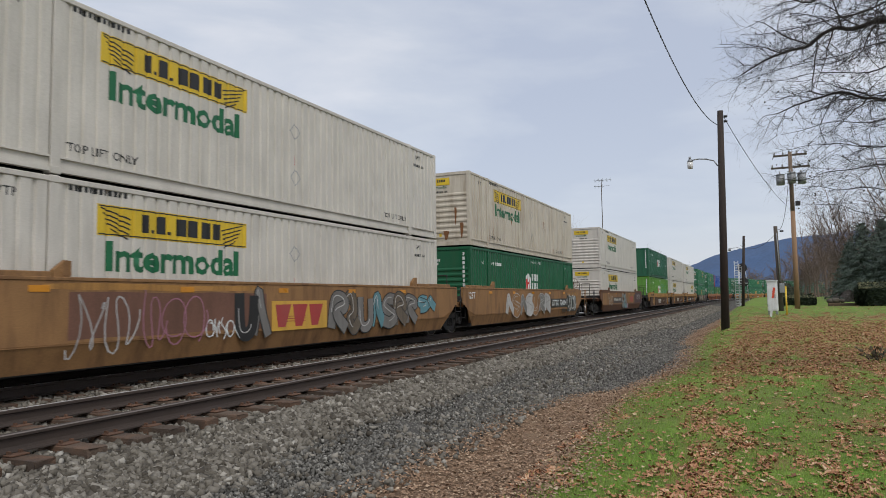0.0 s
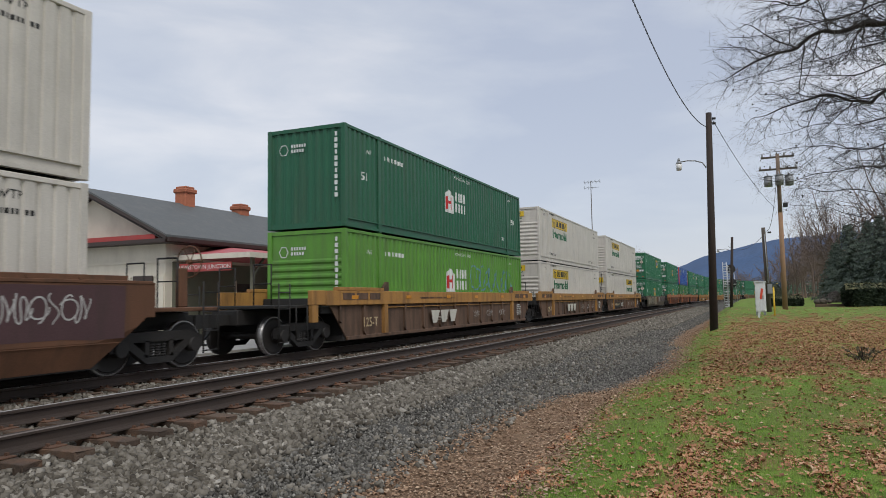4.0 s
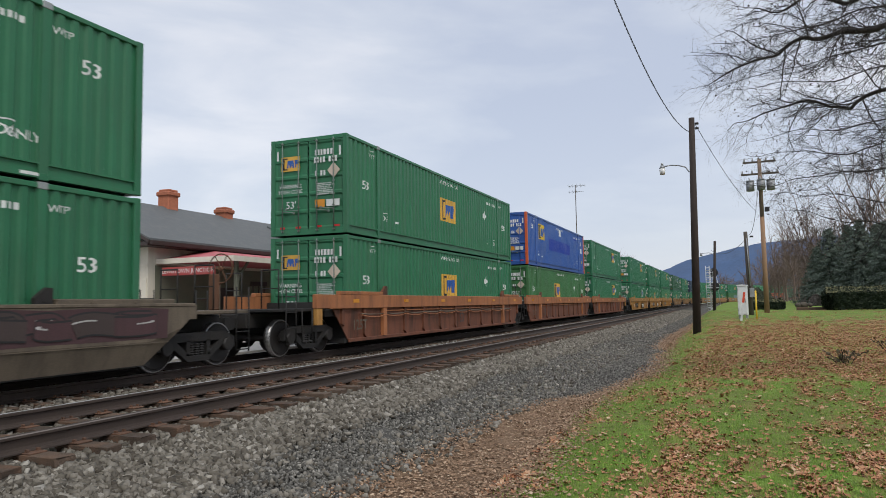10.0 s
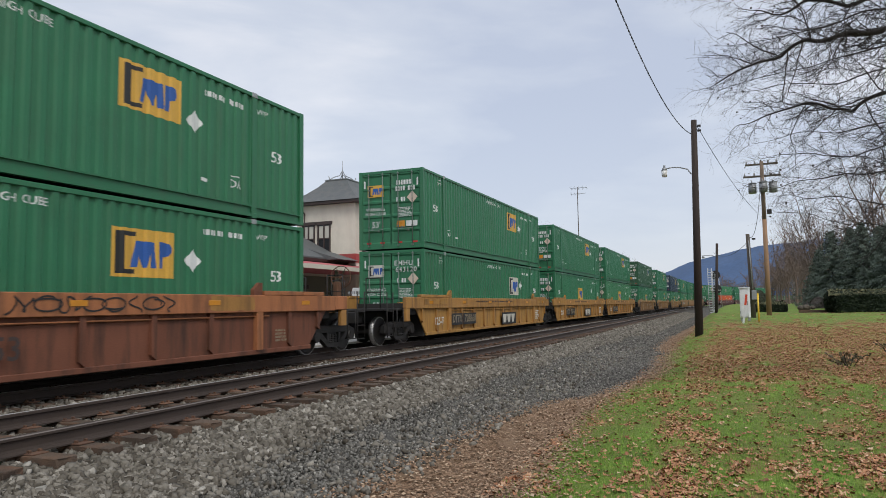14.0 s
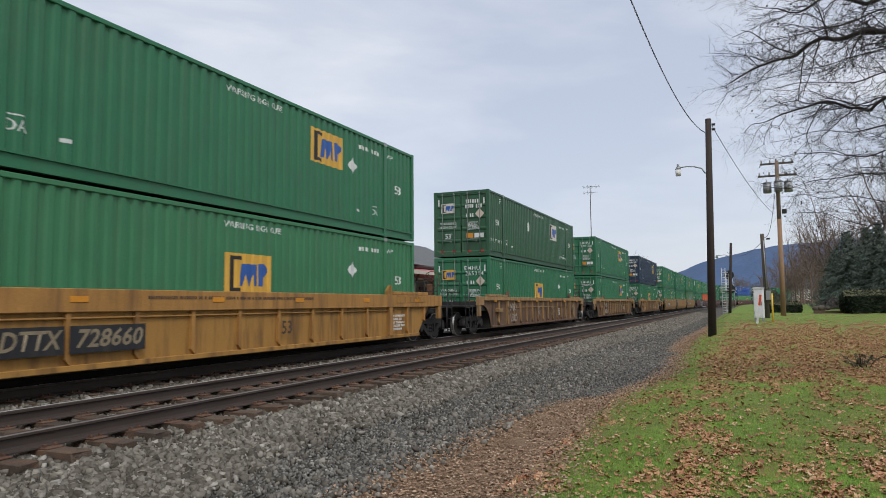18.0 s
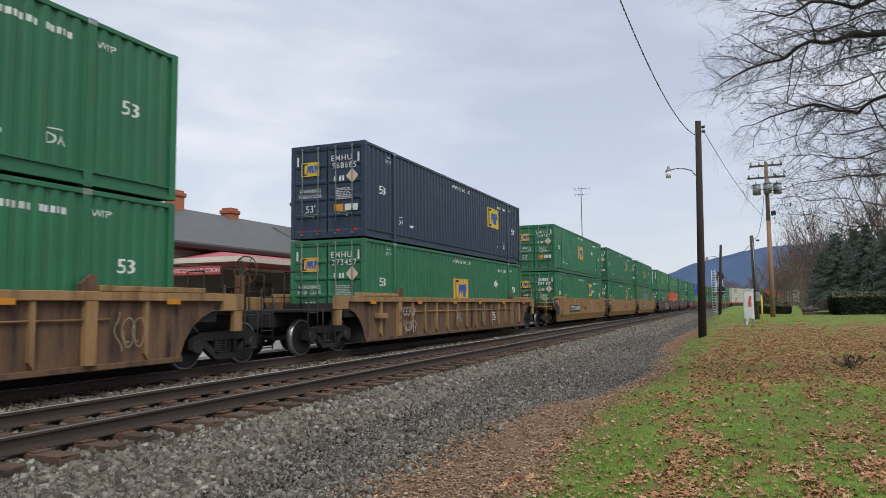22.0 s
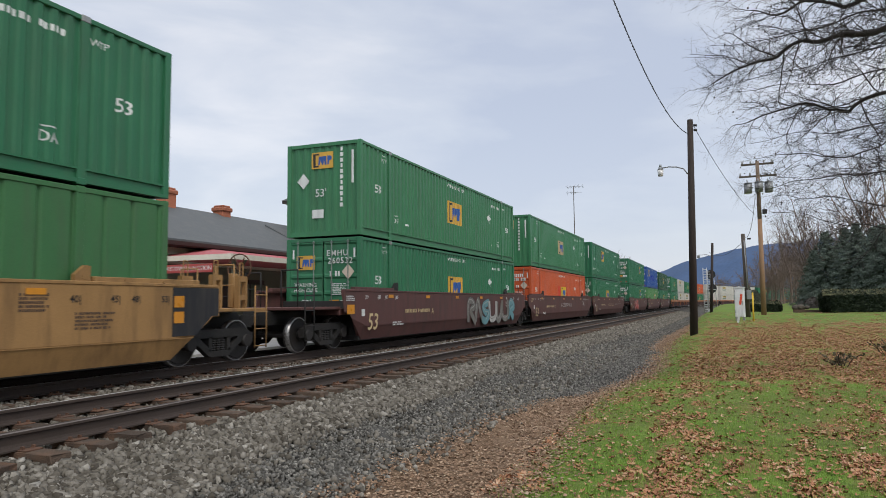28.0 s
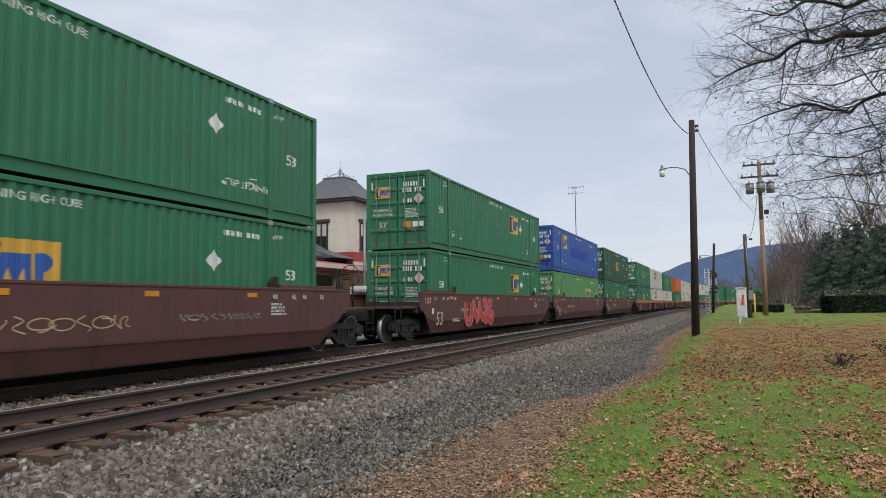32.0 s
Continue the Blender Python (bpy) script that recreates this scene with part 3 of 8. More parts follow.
def flat_bits(name, count, seed, place, size, shape, material, label, category, tilt=0.5, lift=0.012):
    """Leaves or blades: many small bent polygons in one mesh. shape: corner points (x, y, z) of one piece; quads."""
    rng = np.random.default_rng(seed)
    x, w = place(rng, count)
    y = w - swing(x)
    n = len(x)
    s = rng.uniform(*size, n)
    a = rng.uniform(0, 2 * np.pi, n)
    t = rng.normal(0, tilt, (n, 2))
    p = np.asarray(shape, float)[None] * s[:, None, None] * np.stack([rng.uniform(0.75, 1.2, n), rng.uniform(0.7, 1.15, n), rng.uniform(0.4, 1.6, n)], -1)[:, None]
    z = p[..., 2] + p[..., 0] * t[:, :1] + p[..., 1] * t[:, 1:]
    c, sn = np.cos(a)[:, None], np.sin(a)[:, None]
    v = np.stack([p[..., 0] * c - p[..., 1] * sn + x[:, None], p[..., 0] * sn + p[..., 1] * c + y[:, None], np.abs(z) + ground_z(x, y)[:, None] + lift], -1)
    k = p.shape[1]
    if k == 4:
        f = np.arange(n * k).reshape(n, k)
    elif k == 9:
        f = (np.array([(0, 1, 2, 3), (0, 3, 4, 5), (0, 5, 6, 7), (0, 7, 8, 1)])[None] + (np.arange(n) * 9)[:, None, None]).reshape(-1, 4)
    else:
        f = (np.array([(0, 1, 2, 3), (0, 3, 4, 5)])[None] + (np.arange(n) * 6)[:, None, None]).reshape(-1, 4)
    me = raw_mesh(name, v.reshape(-1, 3), f)
    me.materials.append(material)
    return tagged(new(name, me), label, category, kind="stuff")


LEAF = [(-0.5, 0, 0.02), (-0.15, -0.3, 0.14), (0.3, -0.24, 0.12), (0.55, 0, 0.0), (0.28, 0.27, 0.16), (-0.18, 0.3, 0.12)]

LOBED = [(0, 0, 0)] + [(r * math.cos(radians(a)), r * math.sin(radians(a)), h) for a, r, h in ((0, 0.60, 0.22), (42, 0.42, 0.05), (78, 0.54, 0.16), (128, 0.40, 0.10), (180, 0.50, 0.02), (232, 0.40, 0.10), (282, 0.52, 0.20), (318, 0.40, 0.03))]


def leaves_lawn(rng, count):
    x = np.where(rng.random(count) < 0.2, 4 - 16 * rng.random(count) ** 2, 3.5 + 52 * rng.random(count) ** 1.5)
    w = 2.25 - rng.random(count) * np.where(x < 4, 9.3, 2.95 + np.clip(x, 2, 56) * 0.42)
    keep = leafiness(x, w) > np.where(rng.random(count) < 0.10, -1.2, rng.uniform(-0.25, 1.0, count))
    return x[keep], w[keep]


def leaves_path(rng, count):
    x = np.where(rng.random(count) < 0.28, 3.2 - 15.2 * rng.random(count) ** 1.6, 3 + 37 * rng.random(count) ** 1.7)
    lo = lawn_edge(x) - 0.1 - 0.55 * rng.random(count) ** 3
    hi = np.maximum(litter_edge(x) + 0.12, lo + 0.2)
    w = lo + (hi - lo) * rng.random(count) ** 1.1 + rng.normal(0, 0.09, count)
    return x, w


def blades(rng, count):
    x = np.where(rng.random(count) < 0.2, 4 - 16 * rng.random(count) ** 2, 3.8 + 30 * rng.random(count) ** 2.0)
    w = 2.3 - rng.random(count) * np.where(x < 4, 6.0, 2.8 + np.clip(x, 2, 40) * 0.42)
    keep = w < lawn_edge(x) - 0.1 + 0.24 * rng.normal(0, 1, count)
    return x[keep], w[keep]


flat_bits("fallen_leaves", 250000, 21, leaves_lawn, (0.028, 0.068), LOBED, leaf_mat, "dry brown fallen leaves drifted across the lawn", "leaves", tilt=0.32)
flat_bits("fallen_leaves", 90000, 22, leaves_path, (0.016, 0.05), LEAF, litter_mat, "small brown leaf litter along the edge of the path", "leaves", tilt=0.4)
BLADE = [(-0.05, 0, 0), (0.05, 0, 0), (0.03, 0.2, 0.65), (0, 0.4, 0.85)]
flat_bits("grass", 260000, 23, blades, (0.018, 0.046), BLADE, blade_mat, "short green lawn grass", "grass", tilt=0.3, lift=0.0)


# ---- the two tracks ----
def rail_profile():
    return [(-0.076, -0.186), (0.076, -0.186), (0.076, -0.172), (0.02, -0.155), (0.009, -0.13), (0.009, -0.05), (0.037, -0.037), (0.037, -0.012),
            (0.03, 0.0), (-0.03, 0.0), (-0.037, -0.012), (-0.037, -0.037), (-0.009, -0.05), (-0.009, -0.13), (-0.02, -0.155), (-0.076, -0.172)]


def rails(track, centre, side):
    prof = rail_profile()
    ss = [-30] + list(np.arange(0, 100, 20)) + list(np.arange(105, 420, 8))
    worn = side > 0 or centre > 9          # the rail next to the bank is duller
    heads = (8,) if worn else (9,)
    for off in (side,):
        bm = bmesh.new()
        rings = []
        for s in ss:
            m = on_track(s, centre, 0)
            rings.append([bm.verts.new(m @ Vector((0, off + p, q))) for p, q in prof])
        for r0, r1 in zip(rings, rings[1:]):
            for i in range(len(prof)):
                j = (i + 1) % len(prof)
                f = bm.faces.new((r0[i], r0[j], r1[j], r1[i]))
                f.material_index = 1 if i in heads else 0
        bmesh.ops.recalc_face_normals(bm, faces=bm.faces[:])
        ob = part("rail", bm, rail_steel, track, "rusty steel rail with a bright worn head")
        ob.data.materials.append(rail_top if worn else rail_dull)


def tie_mesh(seed):
    rng = random.Random(seed)
    bm = bevelled(0.012, -0.115, 0.115, -1.295, 1.295, -0.36, -0.192)
    for v in bm.verts:
        v.co += Vector((rng.uniform(-0.008, 0.008), rng.uniform(-0.02, 0.02), rng.uniform(-0.008, 0.004)))
    me = bpy.data.meshes.new("tie")
    bm.to_mesh(me)
    bm.free()
    me.materials.append(tie_wood)
    return me


def plate_mesh():
    bm = bevelled(0.004, -0.098, 0.098, -0.19, 0.19, -0.194, -0.178)
    for y in (-0.1, 0.1):
        for x in (-0.06, 0.06):
            box(bm, x - 0.012, x + 0.012, y - 0.02, y + 0.02, -0.178, -0.15)
    me = bpy.data.meshes.new("tie_plate")
    bm.to_mesh(me)
    bm.free()
    me.materials.append(plate_rust)
    return me


def build_track(name, centre, label, tie_to, plate_to):
    track = tagged(new(name), label, "railway track", kind="structure")
    for side in (-0.7525, 0.7525):
        rails(track, centre, side)
    kinds, plate = [tie_mesh(i) for i in range(6)], plate_mesh()
    rng = random.Random(int(centre * 100))
    s, k = -14.0, 0
    while s < tie_to:
        m = on_track(s, centre, 0) @ pose(0, rng.uniform(-0.04, 0.04), rng.uniform(-0.012, 0.006), 0, 0, rng.uniform(-1.6, 1.6))
        part("tie", kinds[k % 6], tie_wood, track, at=m)
        if s < plate_to:
            for side in (-0.7525, 0.7525):
                part("tie_plate", plate, plate_rust, track, at=on_track(s, centre, 0) @ pose(0, side, rng.uniform(-0.003, 0.002), 0, 0, rng.uniform(-1, 1)))
        s += 0.545 + rng.uniform(-0.025, 0.025)
        k += 1
    return track


build_track("near_track", NEAR_C, "empty rusty rails on weathered timber ties", 100, 28)
build_track("far_track", FAR_C, "rusty rails on timber ties under the train", 60, 14)

# ---- the train ----
HALF_L, HALF_W, HIGH = 8.077, 1.295, 2.896
POST = 6.1                          # lifting posts, 40 feet apart
STYLES = {"wave": (0.277, 0.042, (0.0, 0.36, 0.50, 0.86)), "rib": (0.262, 0.036, (0.0, 0.62, 0.71, 0.91)), "plate": (0.62, 0.045, (0.0, 0.80, 0.86, 0.94))}
MESH = {}


def breaks(style, a, b):
    """Positions of the folds of the corrugation between a and b, with how far in the sheet lies there."""
    p, d, (f0, f1, f2, f3) = STYLES[style]
    out = []
    k = math.floor((a + 20) / p)
    while k * p - 20 < b + p:
        for f, v in ((f0, 0.0), (f1, 0.0), (f2, d), (f3, d)):
            out.append((k * p - 20 + f * p, v))
        k += 1
    return out


def fold(style, x):
    fs = breaks(style, x - 1, x + 1)
    for (a, u), (b, v) in zip(fs, fs[1:]):
        if a <= x <= b:
            return u + (v - u) * (x - a) / max(b - a, 1e-9)
    return 0.0


def cut_line(style, a, b):
    inner = [x for x, _ in breaks(style, a, b) if a + 1e-4 < x < b - 1e-4]
    return [a] + inner + [b]


FACE_Y = -HALF_W + 0.022


def sheet(style, a, b, z0, z1, off=0.0):
    """A corrugated sheet on the near side, pushed out by off."""
    bm = bmesh.new()
    cols = []
    for x in cut_line(style, a, b):
        y = FACE_Y + fold(style, x) - off
        cols.append((bm.verts.new((x, y, z0)), bm.verts.new((x, y, z1))))
    for (p, q), (r, s) in zip(cols, cols[1:]):
        bm.faces.new((p, r, s, q))
    return bm


def cached(key, make):
    if key not in MESH:
        bm = make()
        me = bpy.data.meshes.new(key if isinstance(key, str) else str(key[0]))
        bm.to_mesh(me)
        bm.free()
        MESH[key] = me
    return MESH[key]


def text_bm(body, size, bold=0.006, spread=1.0, slant=0.0):
    """Letters lying in the x-z plane, centred, read from the near side."""
    cu = bpy.data.curves.new("letters", "FONT")
    cu.body, cu.size, cu.align_x, cu.align_y = body, size, "CENTER", "CENTER"
    cu.resolution_u, cu.offset, cu.space_character = 2, size * bold, spread
    cu.shear = slant
    ob = bpy.data.objects.new("letters", cu)
    scene.collection.objects.link(ob)
    me = bpy.data.meshes.new_from_object(ob.evaluated_get(bpy.context.evaluated_depsgraph_get()))
    bpy.data.objects.remove(ob)
    bm = bmesh.new()
    bm.from_mesh(me)
    bpy.data.meshes.remove(me)
    for v in bm.verts:
        v.co = Vector((v.co.x, 0, v.co.y))
    return bm


def laid_on(bm, style, x, z, off=0.004):
    """Lays a flat decal on the corrugation at x, z."""
    bmesh.ops.triangulate(bm, faces=bm.faces[:])
    bmesh.ops.translate(bm, verts=bm.verts[:], vec=(x, 0, z))
    xs = [v.co.x for v in bm.verts]
    for c in cut_line(style, min(xs), max(xs))[1:-1]:
        bmesh.ops.bisect_plane(bm, geom=bm.verts[:] + bm.edges[:] + bm.faces[:], plane_co=(c, 0, 0), plane_no=(1, 0, 0), dist=1e-5)
    for v in bm.verts:
        v.co.y = FACE_Y + fold(style, v.co.x) - off
    return bm


def plane_bm(pts):
    bm = bmesh.new()
    bm.faces.new([bm.verts.new((x, 0, z)) for x, z in pts])
    bm.normal_update()
    return bm


def bars_bm(rows, w, h, seed, gap=0.35):
    """Plain bars in place of writing: rows of short blocks."""
    rng = random.Random(seed)
    bm = bmesh.new()
    rh = h / rows
    for r in range(rows):
        x = -w / 2
        end = w / 2 - (rng.random() * 0.3 * w if rows > 1 else 0)
        while x < end - 0.01:
            bw = rh * rng.uniform(0.34, 0.50)
            bm.faces.new([bm.verts.new((x + dx, 0, h / 2 - r * rh - dz)) for dx, dz in ((0, rh * (1 - gap)), (bw, rh * (1 - gap)), (bw, 0), (0, 0))])
            x += bw + rh * 0.22 + (rh * 0.5 if rng.random() < 0.16 else 0)
    return bm


def logo_bits():
    """The shapes on the amber panel: one tall dark block with a notch, and two blue blocks."""
    dark = [(-0.64, -0.38), (-0.24, -0.38), (-0.24, -0.30), (-0.47, -0.30), (-0.47, 0.30), (-0.22, 0.30), (-0.22, 0.38), (-0.64, 0.38)]
    peak = [(-0.30, -0.26), (-0.18, -0.26), (-0.13, 0.0), (-0.02, -0.26), (0.05, -0.26), (0.14, 0.0), (0.16, -0.26), (0.30, -0.26), (0.26, 0.22), (-0.22, 0.22)]
    disc = [(0.36, -0.26), (0.46, -0.26), (0.47, -0.05), (0.58, -0.02), (0.66, 0.06), (0.66, 0.15), (0.60, 0.21), (0.50, 0.24), (0.34, 0.24)]
    return dark, peak, disc


def mark(parent, style, key, make, material, x, z, name="marking", label="", off=0.004):
    me = cached((name, key, style, round(x, 3), round(z, 3)), lambda: laid_on(make(), style, x, z, off))
    return small_print(part(name, me, material, parent, label))


def small_print(ob):
    """Rows of letters or bars count as one mark."""
    if ob.name.startswith(("lettering", "registration", "small_print", "name_bar", "wing", "label_plate")):
        ob["kind"] = "stuff"
    return ob


def emblem(parent, style, x, z, ground_mat, k=1.0):
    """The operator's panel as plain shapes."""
    w, h = 0.76 * k, 0.44 * k
    me = cached(("emblem_panel", style, round(x, 3), round(z, 3), k), lambda: sheet(style, x - w, x + w, z - h, z + h, 0.003))
    pan = part("emblem_panel", me, ground_mat, parent, "painted square emblem panel")
    for i, (pts, m) in enumerate(zip(logo_bits(), (ink_black, ink_blue, ink_blue))):
        mark(pan, style, ("bit", i, k), lambda: plane_bm([(a * k, b * k) for a, b in pts]), m, x, z, "emblem_shape", off=0.006)


def name_blocks():
    """Letter-sized blocks for the hauler's name: two short, a gap, four wide."""
    bm = bmesh.new()
    for a, b in ((-0.98, -0.82), (-0.62, -0.42), (-0.18, 0.08), (0.15, 0.41), (0.48, 0.72), (0.79, 1.0)):
        bm.faces.new([bm.verts.new((x, 0, z)) for x, z in ((a, -0.15), (b, -0.15), (b, 0.17), (a, 0.17))])
    for a in (-0.76, -0.36):
        bm.faces.new([bm.verts.new((x, 0, z)) for x, z in ((a, -0.15), (a + 0.06, -0.15), (a + 0.06, -0.09), (a, -0.09))])
    return bm


def hauler_panel(parent, style, x0, x1, z0, z1, word=True):
    """Yellow name panel with plain bars, and the green word below it."""
    me = cached(("name_panel", style, x0, z0), lambda: sheet(style, x0, x1, z0, z1, 0.003))
    pan = part("name_panel", me, logo_yellow, parent, "yellow name panel with dark bars")
    cx, cz, h = (x0 + x1) / 2, (z0 + z1) / 2, z1 - z0
    mark(pan, style, ("name", 7), name_blocks, ink_black, cx + 0.05, cz, "name_bar", off=0.006)
    for i, (a, b) in enumerate(((-0.46, 1), (0.44, -1))):
        def wing(b=b):
            bm = bmesh.new()
            for r in range(5):
                zz = 0.19 - r * 0.085
                bm.faces.new([bm.verts.new((b * dx, 0, zz + dz)) for dx, dz in ((-0.38 + r * 0.05, 0), (0.26 - 0.02 * r, -0.16), (0.28 - 0.02 * r, -0.135), (-0.38 + r * 0.05, 0.025))])
            return bm
        mark(pan, style, ("wing", i), wing, ink_black, cx + a * (x1 - x0) * 0.83, cz, "wing_stripes", off=0.006)
    for zz in (z0 + 0.025, z1 - 0.025):
        mark(pan, style, ("line", x0), lambda: plane_bm([(-(x1 - x0) / 2 + 0.03, -0.01), ((x1 - x0) / 2 - 0.03, -0.01), ((x1 - x0) / 2 - 0.03, 0.01), (-(x1 - x0) / 2 + 0.03, 0.01)]), ink_black, cx, zz, "border_line", off=0.006)
    if word:
        def letters():
            bm = text_bm("Intermodal", 0.70, 0.032)
            xs = [v.co.x for v in bm.verts]
            k = 3.25 / (max(xs) - min(xs))
            for v in bm.verts:
                v.co.x, v.co.z = v.co.x * k, v.co.z * 0.98
            bmesh.ops.translate(bm, verts=bm.verts[:], vec=(-(max(xs) + min(xs)) * k / 2, 0, 0))
            return bm
        mark(parent, style, "word", letters, ink_green, cx - 0.02, z0 - 0.37, "lettering", "bold green lettering")


def diamond_bm():
    return plane_bm([(0, -0.24), (0.22, 0), (0, 0.24), (-0.22, 0)])


def side_wall(style, zb=0.27):
    bm = bmesh.new()
    for a, b, z0 in ((-HALF_L + 0.13, -POST - 0.075, zb), (-POST + 0.075, POST - 0.075, zb), (POST + 0.075, HALF_L - 0.13, zb)):
        s = sheet(style, a, b, z0, HIGH - 0.09)
        me = bpy.data.meshes.new("t")
        s.to_mesh(me)
        s.free()
        bm.from_mesh(me)
        bpy.data.meshes.remove(me)
    return bm


def end_wall(kind):
    """A closed end facing along -x, with its ribs."""
    bm = bmesh.new()
    w, n = HALF_W - 0.11, 9
    if kind == "ribbed":          # horizontal pressings below a plain head board
        zs, pts = [0.18], []
        for i in range(n):
            z = 0.30 + i * 0.205
            pts += [(0.0, z), (-0.032, z + 0.05), (-0.032, z + 0.10), (0.0, z + 0.15)]
        pts = [(0, 0.18)] + pts + [(0, 2.2), (0, 2.78)]
        cols = [(bm.verts.new((dx, -w, z)), bm.verts.new((dx, w, z))) for dx, z in pts]
        for (a, b), (c, d) in zip(cols, cols[1:]):
            bm.faces.new((a, c, d, b))
    else:                         # upright folds
        cols, y, k = [], -w, 0
        while y < w:
            for dy, dx in ((0, 0), (0.1, 0), (0.13, 0.03), (0.23, 0.03)):
                if y + dy < w:
                    cols.append((bm.verts.new((dx, y + dy, 0.18)), bm.verts.new((dx, y + dy, 2.8))))
            y += 0.26
        cols.append((bm.verts.new((0, w, 0.18)), bm.verts.new((0, w, 2.8))))
        for (a, b), (c, d) in zip(cols, cols[1:]):
            bm.faces.new((a, b, d, c))
    bmesh.ops.translate(bm, verts=bm.verts[:], vec=(-HALF_L + 0.05, 0, 0))
    bmesh.ops.recalc_face_normals(bm, faces=bm.faces[:])
    for f in bm.faces:
        if f.normal.x > 0:
            f.normal_flip()
    return bm


def door_leaf():
    """One leaf, with four pressed panels; local y from 0 to its width, facing -x."""
    bm = bmesh.new()
    w, rows = 1.15, 5
    prof = [(0.0, 0.0), (0.0, 0.10)]
    for r in range(rows):
        z = 0.12 + r * 0.51
        prof += [(0.0, z), (0.035, z + 0.05), (0.035, z + 0.40), (0.0, z + 0.45)]
    prof += [(0.0, 2.66)]
    cols = [[bm.verts.new((dx if 0 < i < 3 else 0.0, y, z)) for i, y in enumerate((0.0, 0.07, w - 0.07, w))] for dx, z in prof]
    for a, b in zip(cols, cols[1:]):
        for i in range(3):
            bm.faces.new((a[i], b[i], b[i + 1], a[i + 1]))
    bmesh.ops.recalc_face_normals(bm, faces=bm.faces[:])
    for f in bm.faces:
        if f.normal.x > 0:
            f.normal_flip()
    return bm


def lock_rod():
    bm = bmesh.new()
    tube(bm, (0, 0, 0.02), (0, 0, 2.72), 0.017, n=6)
    for z in (0.06, 0.75, 1.45, 2.1, 2.66):
        box(bm, -0.026, 0.026, -0.032, 0.032, z - 0.022, z + 0.022)
    return bm


def handle_bar():
    bm = bmesh.new()
    pipe(bm, [(0, 0, 0), (-0.03, 0.12, 0.015), (-0.03, 0.40, 0.05)], 0.014, 5)
    box(bm, -0.03, 0.0, 0.38, 0.44, 0.02, 0.09)
    return bm


def on_end(make, y, z, off=0.0):
    """A flat decal turned to lie on the near-camera end, read from outside."""
    bm = make()
    for v in bm.verts:
        v.co = Vector((-HALF_L + 0.036 - off, y - v.co.x, z + v.co.z))
    return bm


def end_mark(parent, key, make, material, y, z, name="end_marking", off=0.0, label=""):
    me = cached((name, key, round(y, 3), round(z, 3), off), lambda: on_end(make, y, z, off))
    return small_print(part(name, me, material, parent, label))


def end_emblem(parent, y, z, mat, off, k=0.36):
    pan = end_mark(parent, ("panel", k), lambda: plane_bm([(-0.9 * k, -0.6 * k), (0.9 * k, -0.6 * k), (0.9 * k, 0.6 * k), (-0.9 * k, 0.6 * k)]), mat, y, z, "emblem_panel", off)
    for i, (pts, m) in enumerate(zip(logo_bits(), (ink_black, ink_blue, ink_blue))):
        end_mark(pan, ("ebit", i, k), lambda: plane_bm([(a * k * 1.2, b * k * 1.3) for a, b in pts]), m, y, z, "emblem_shape", off + 0.003)


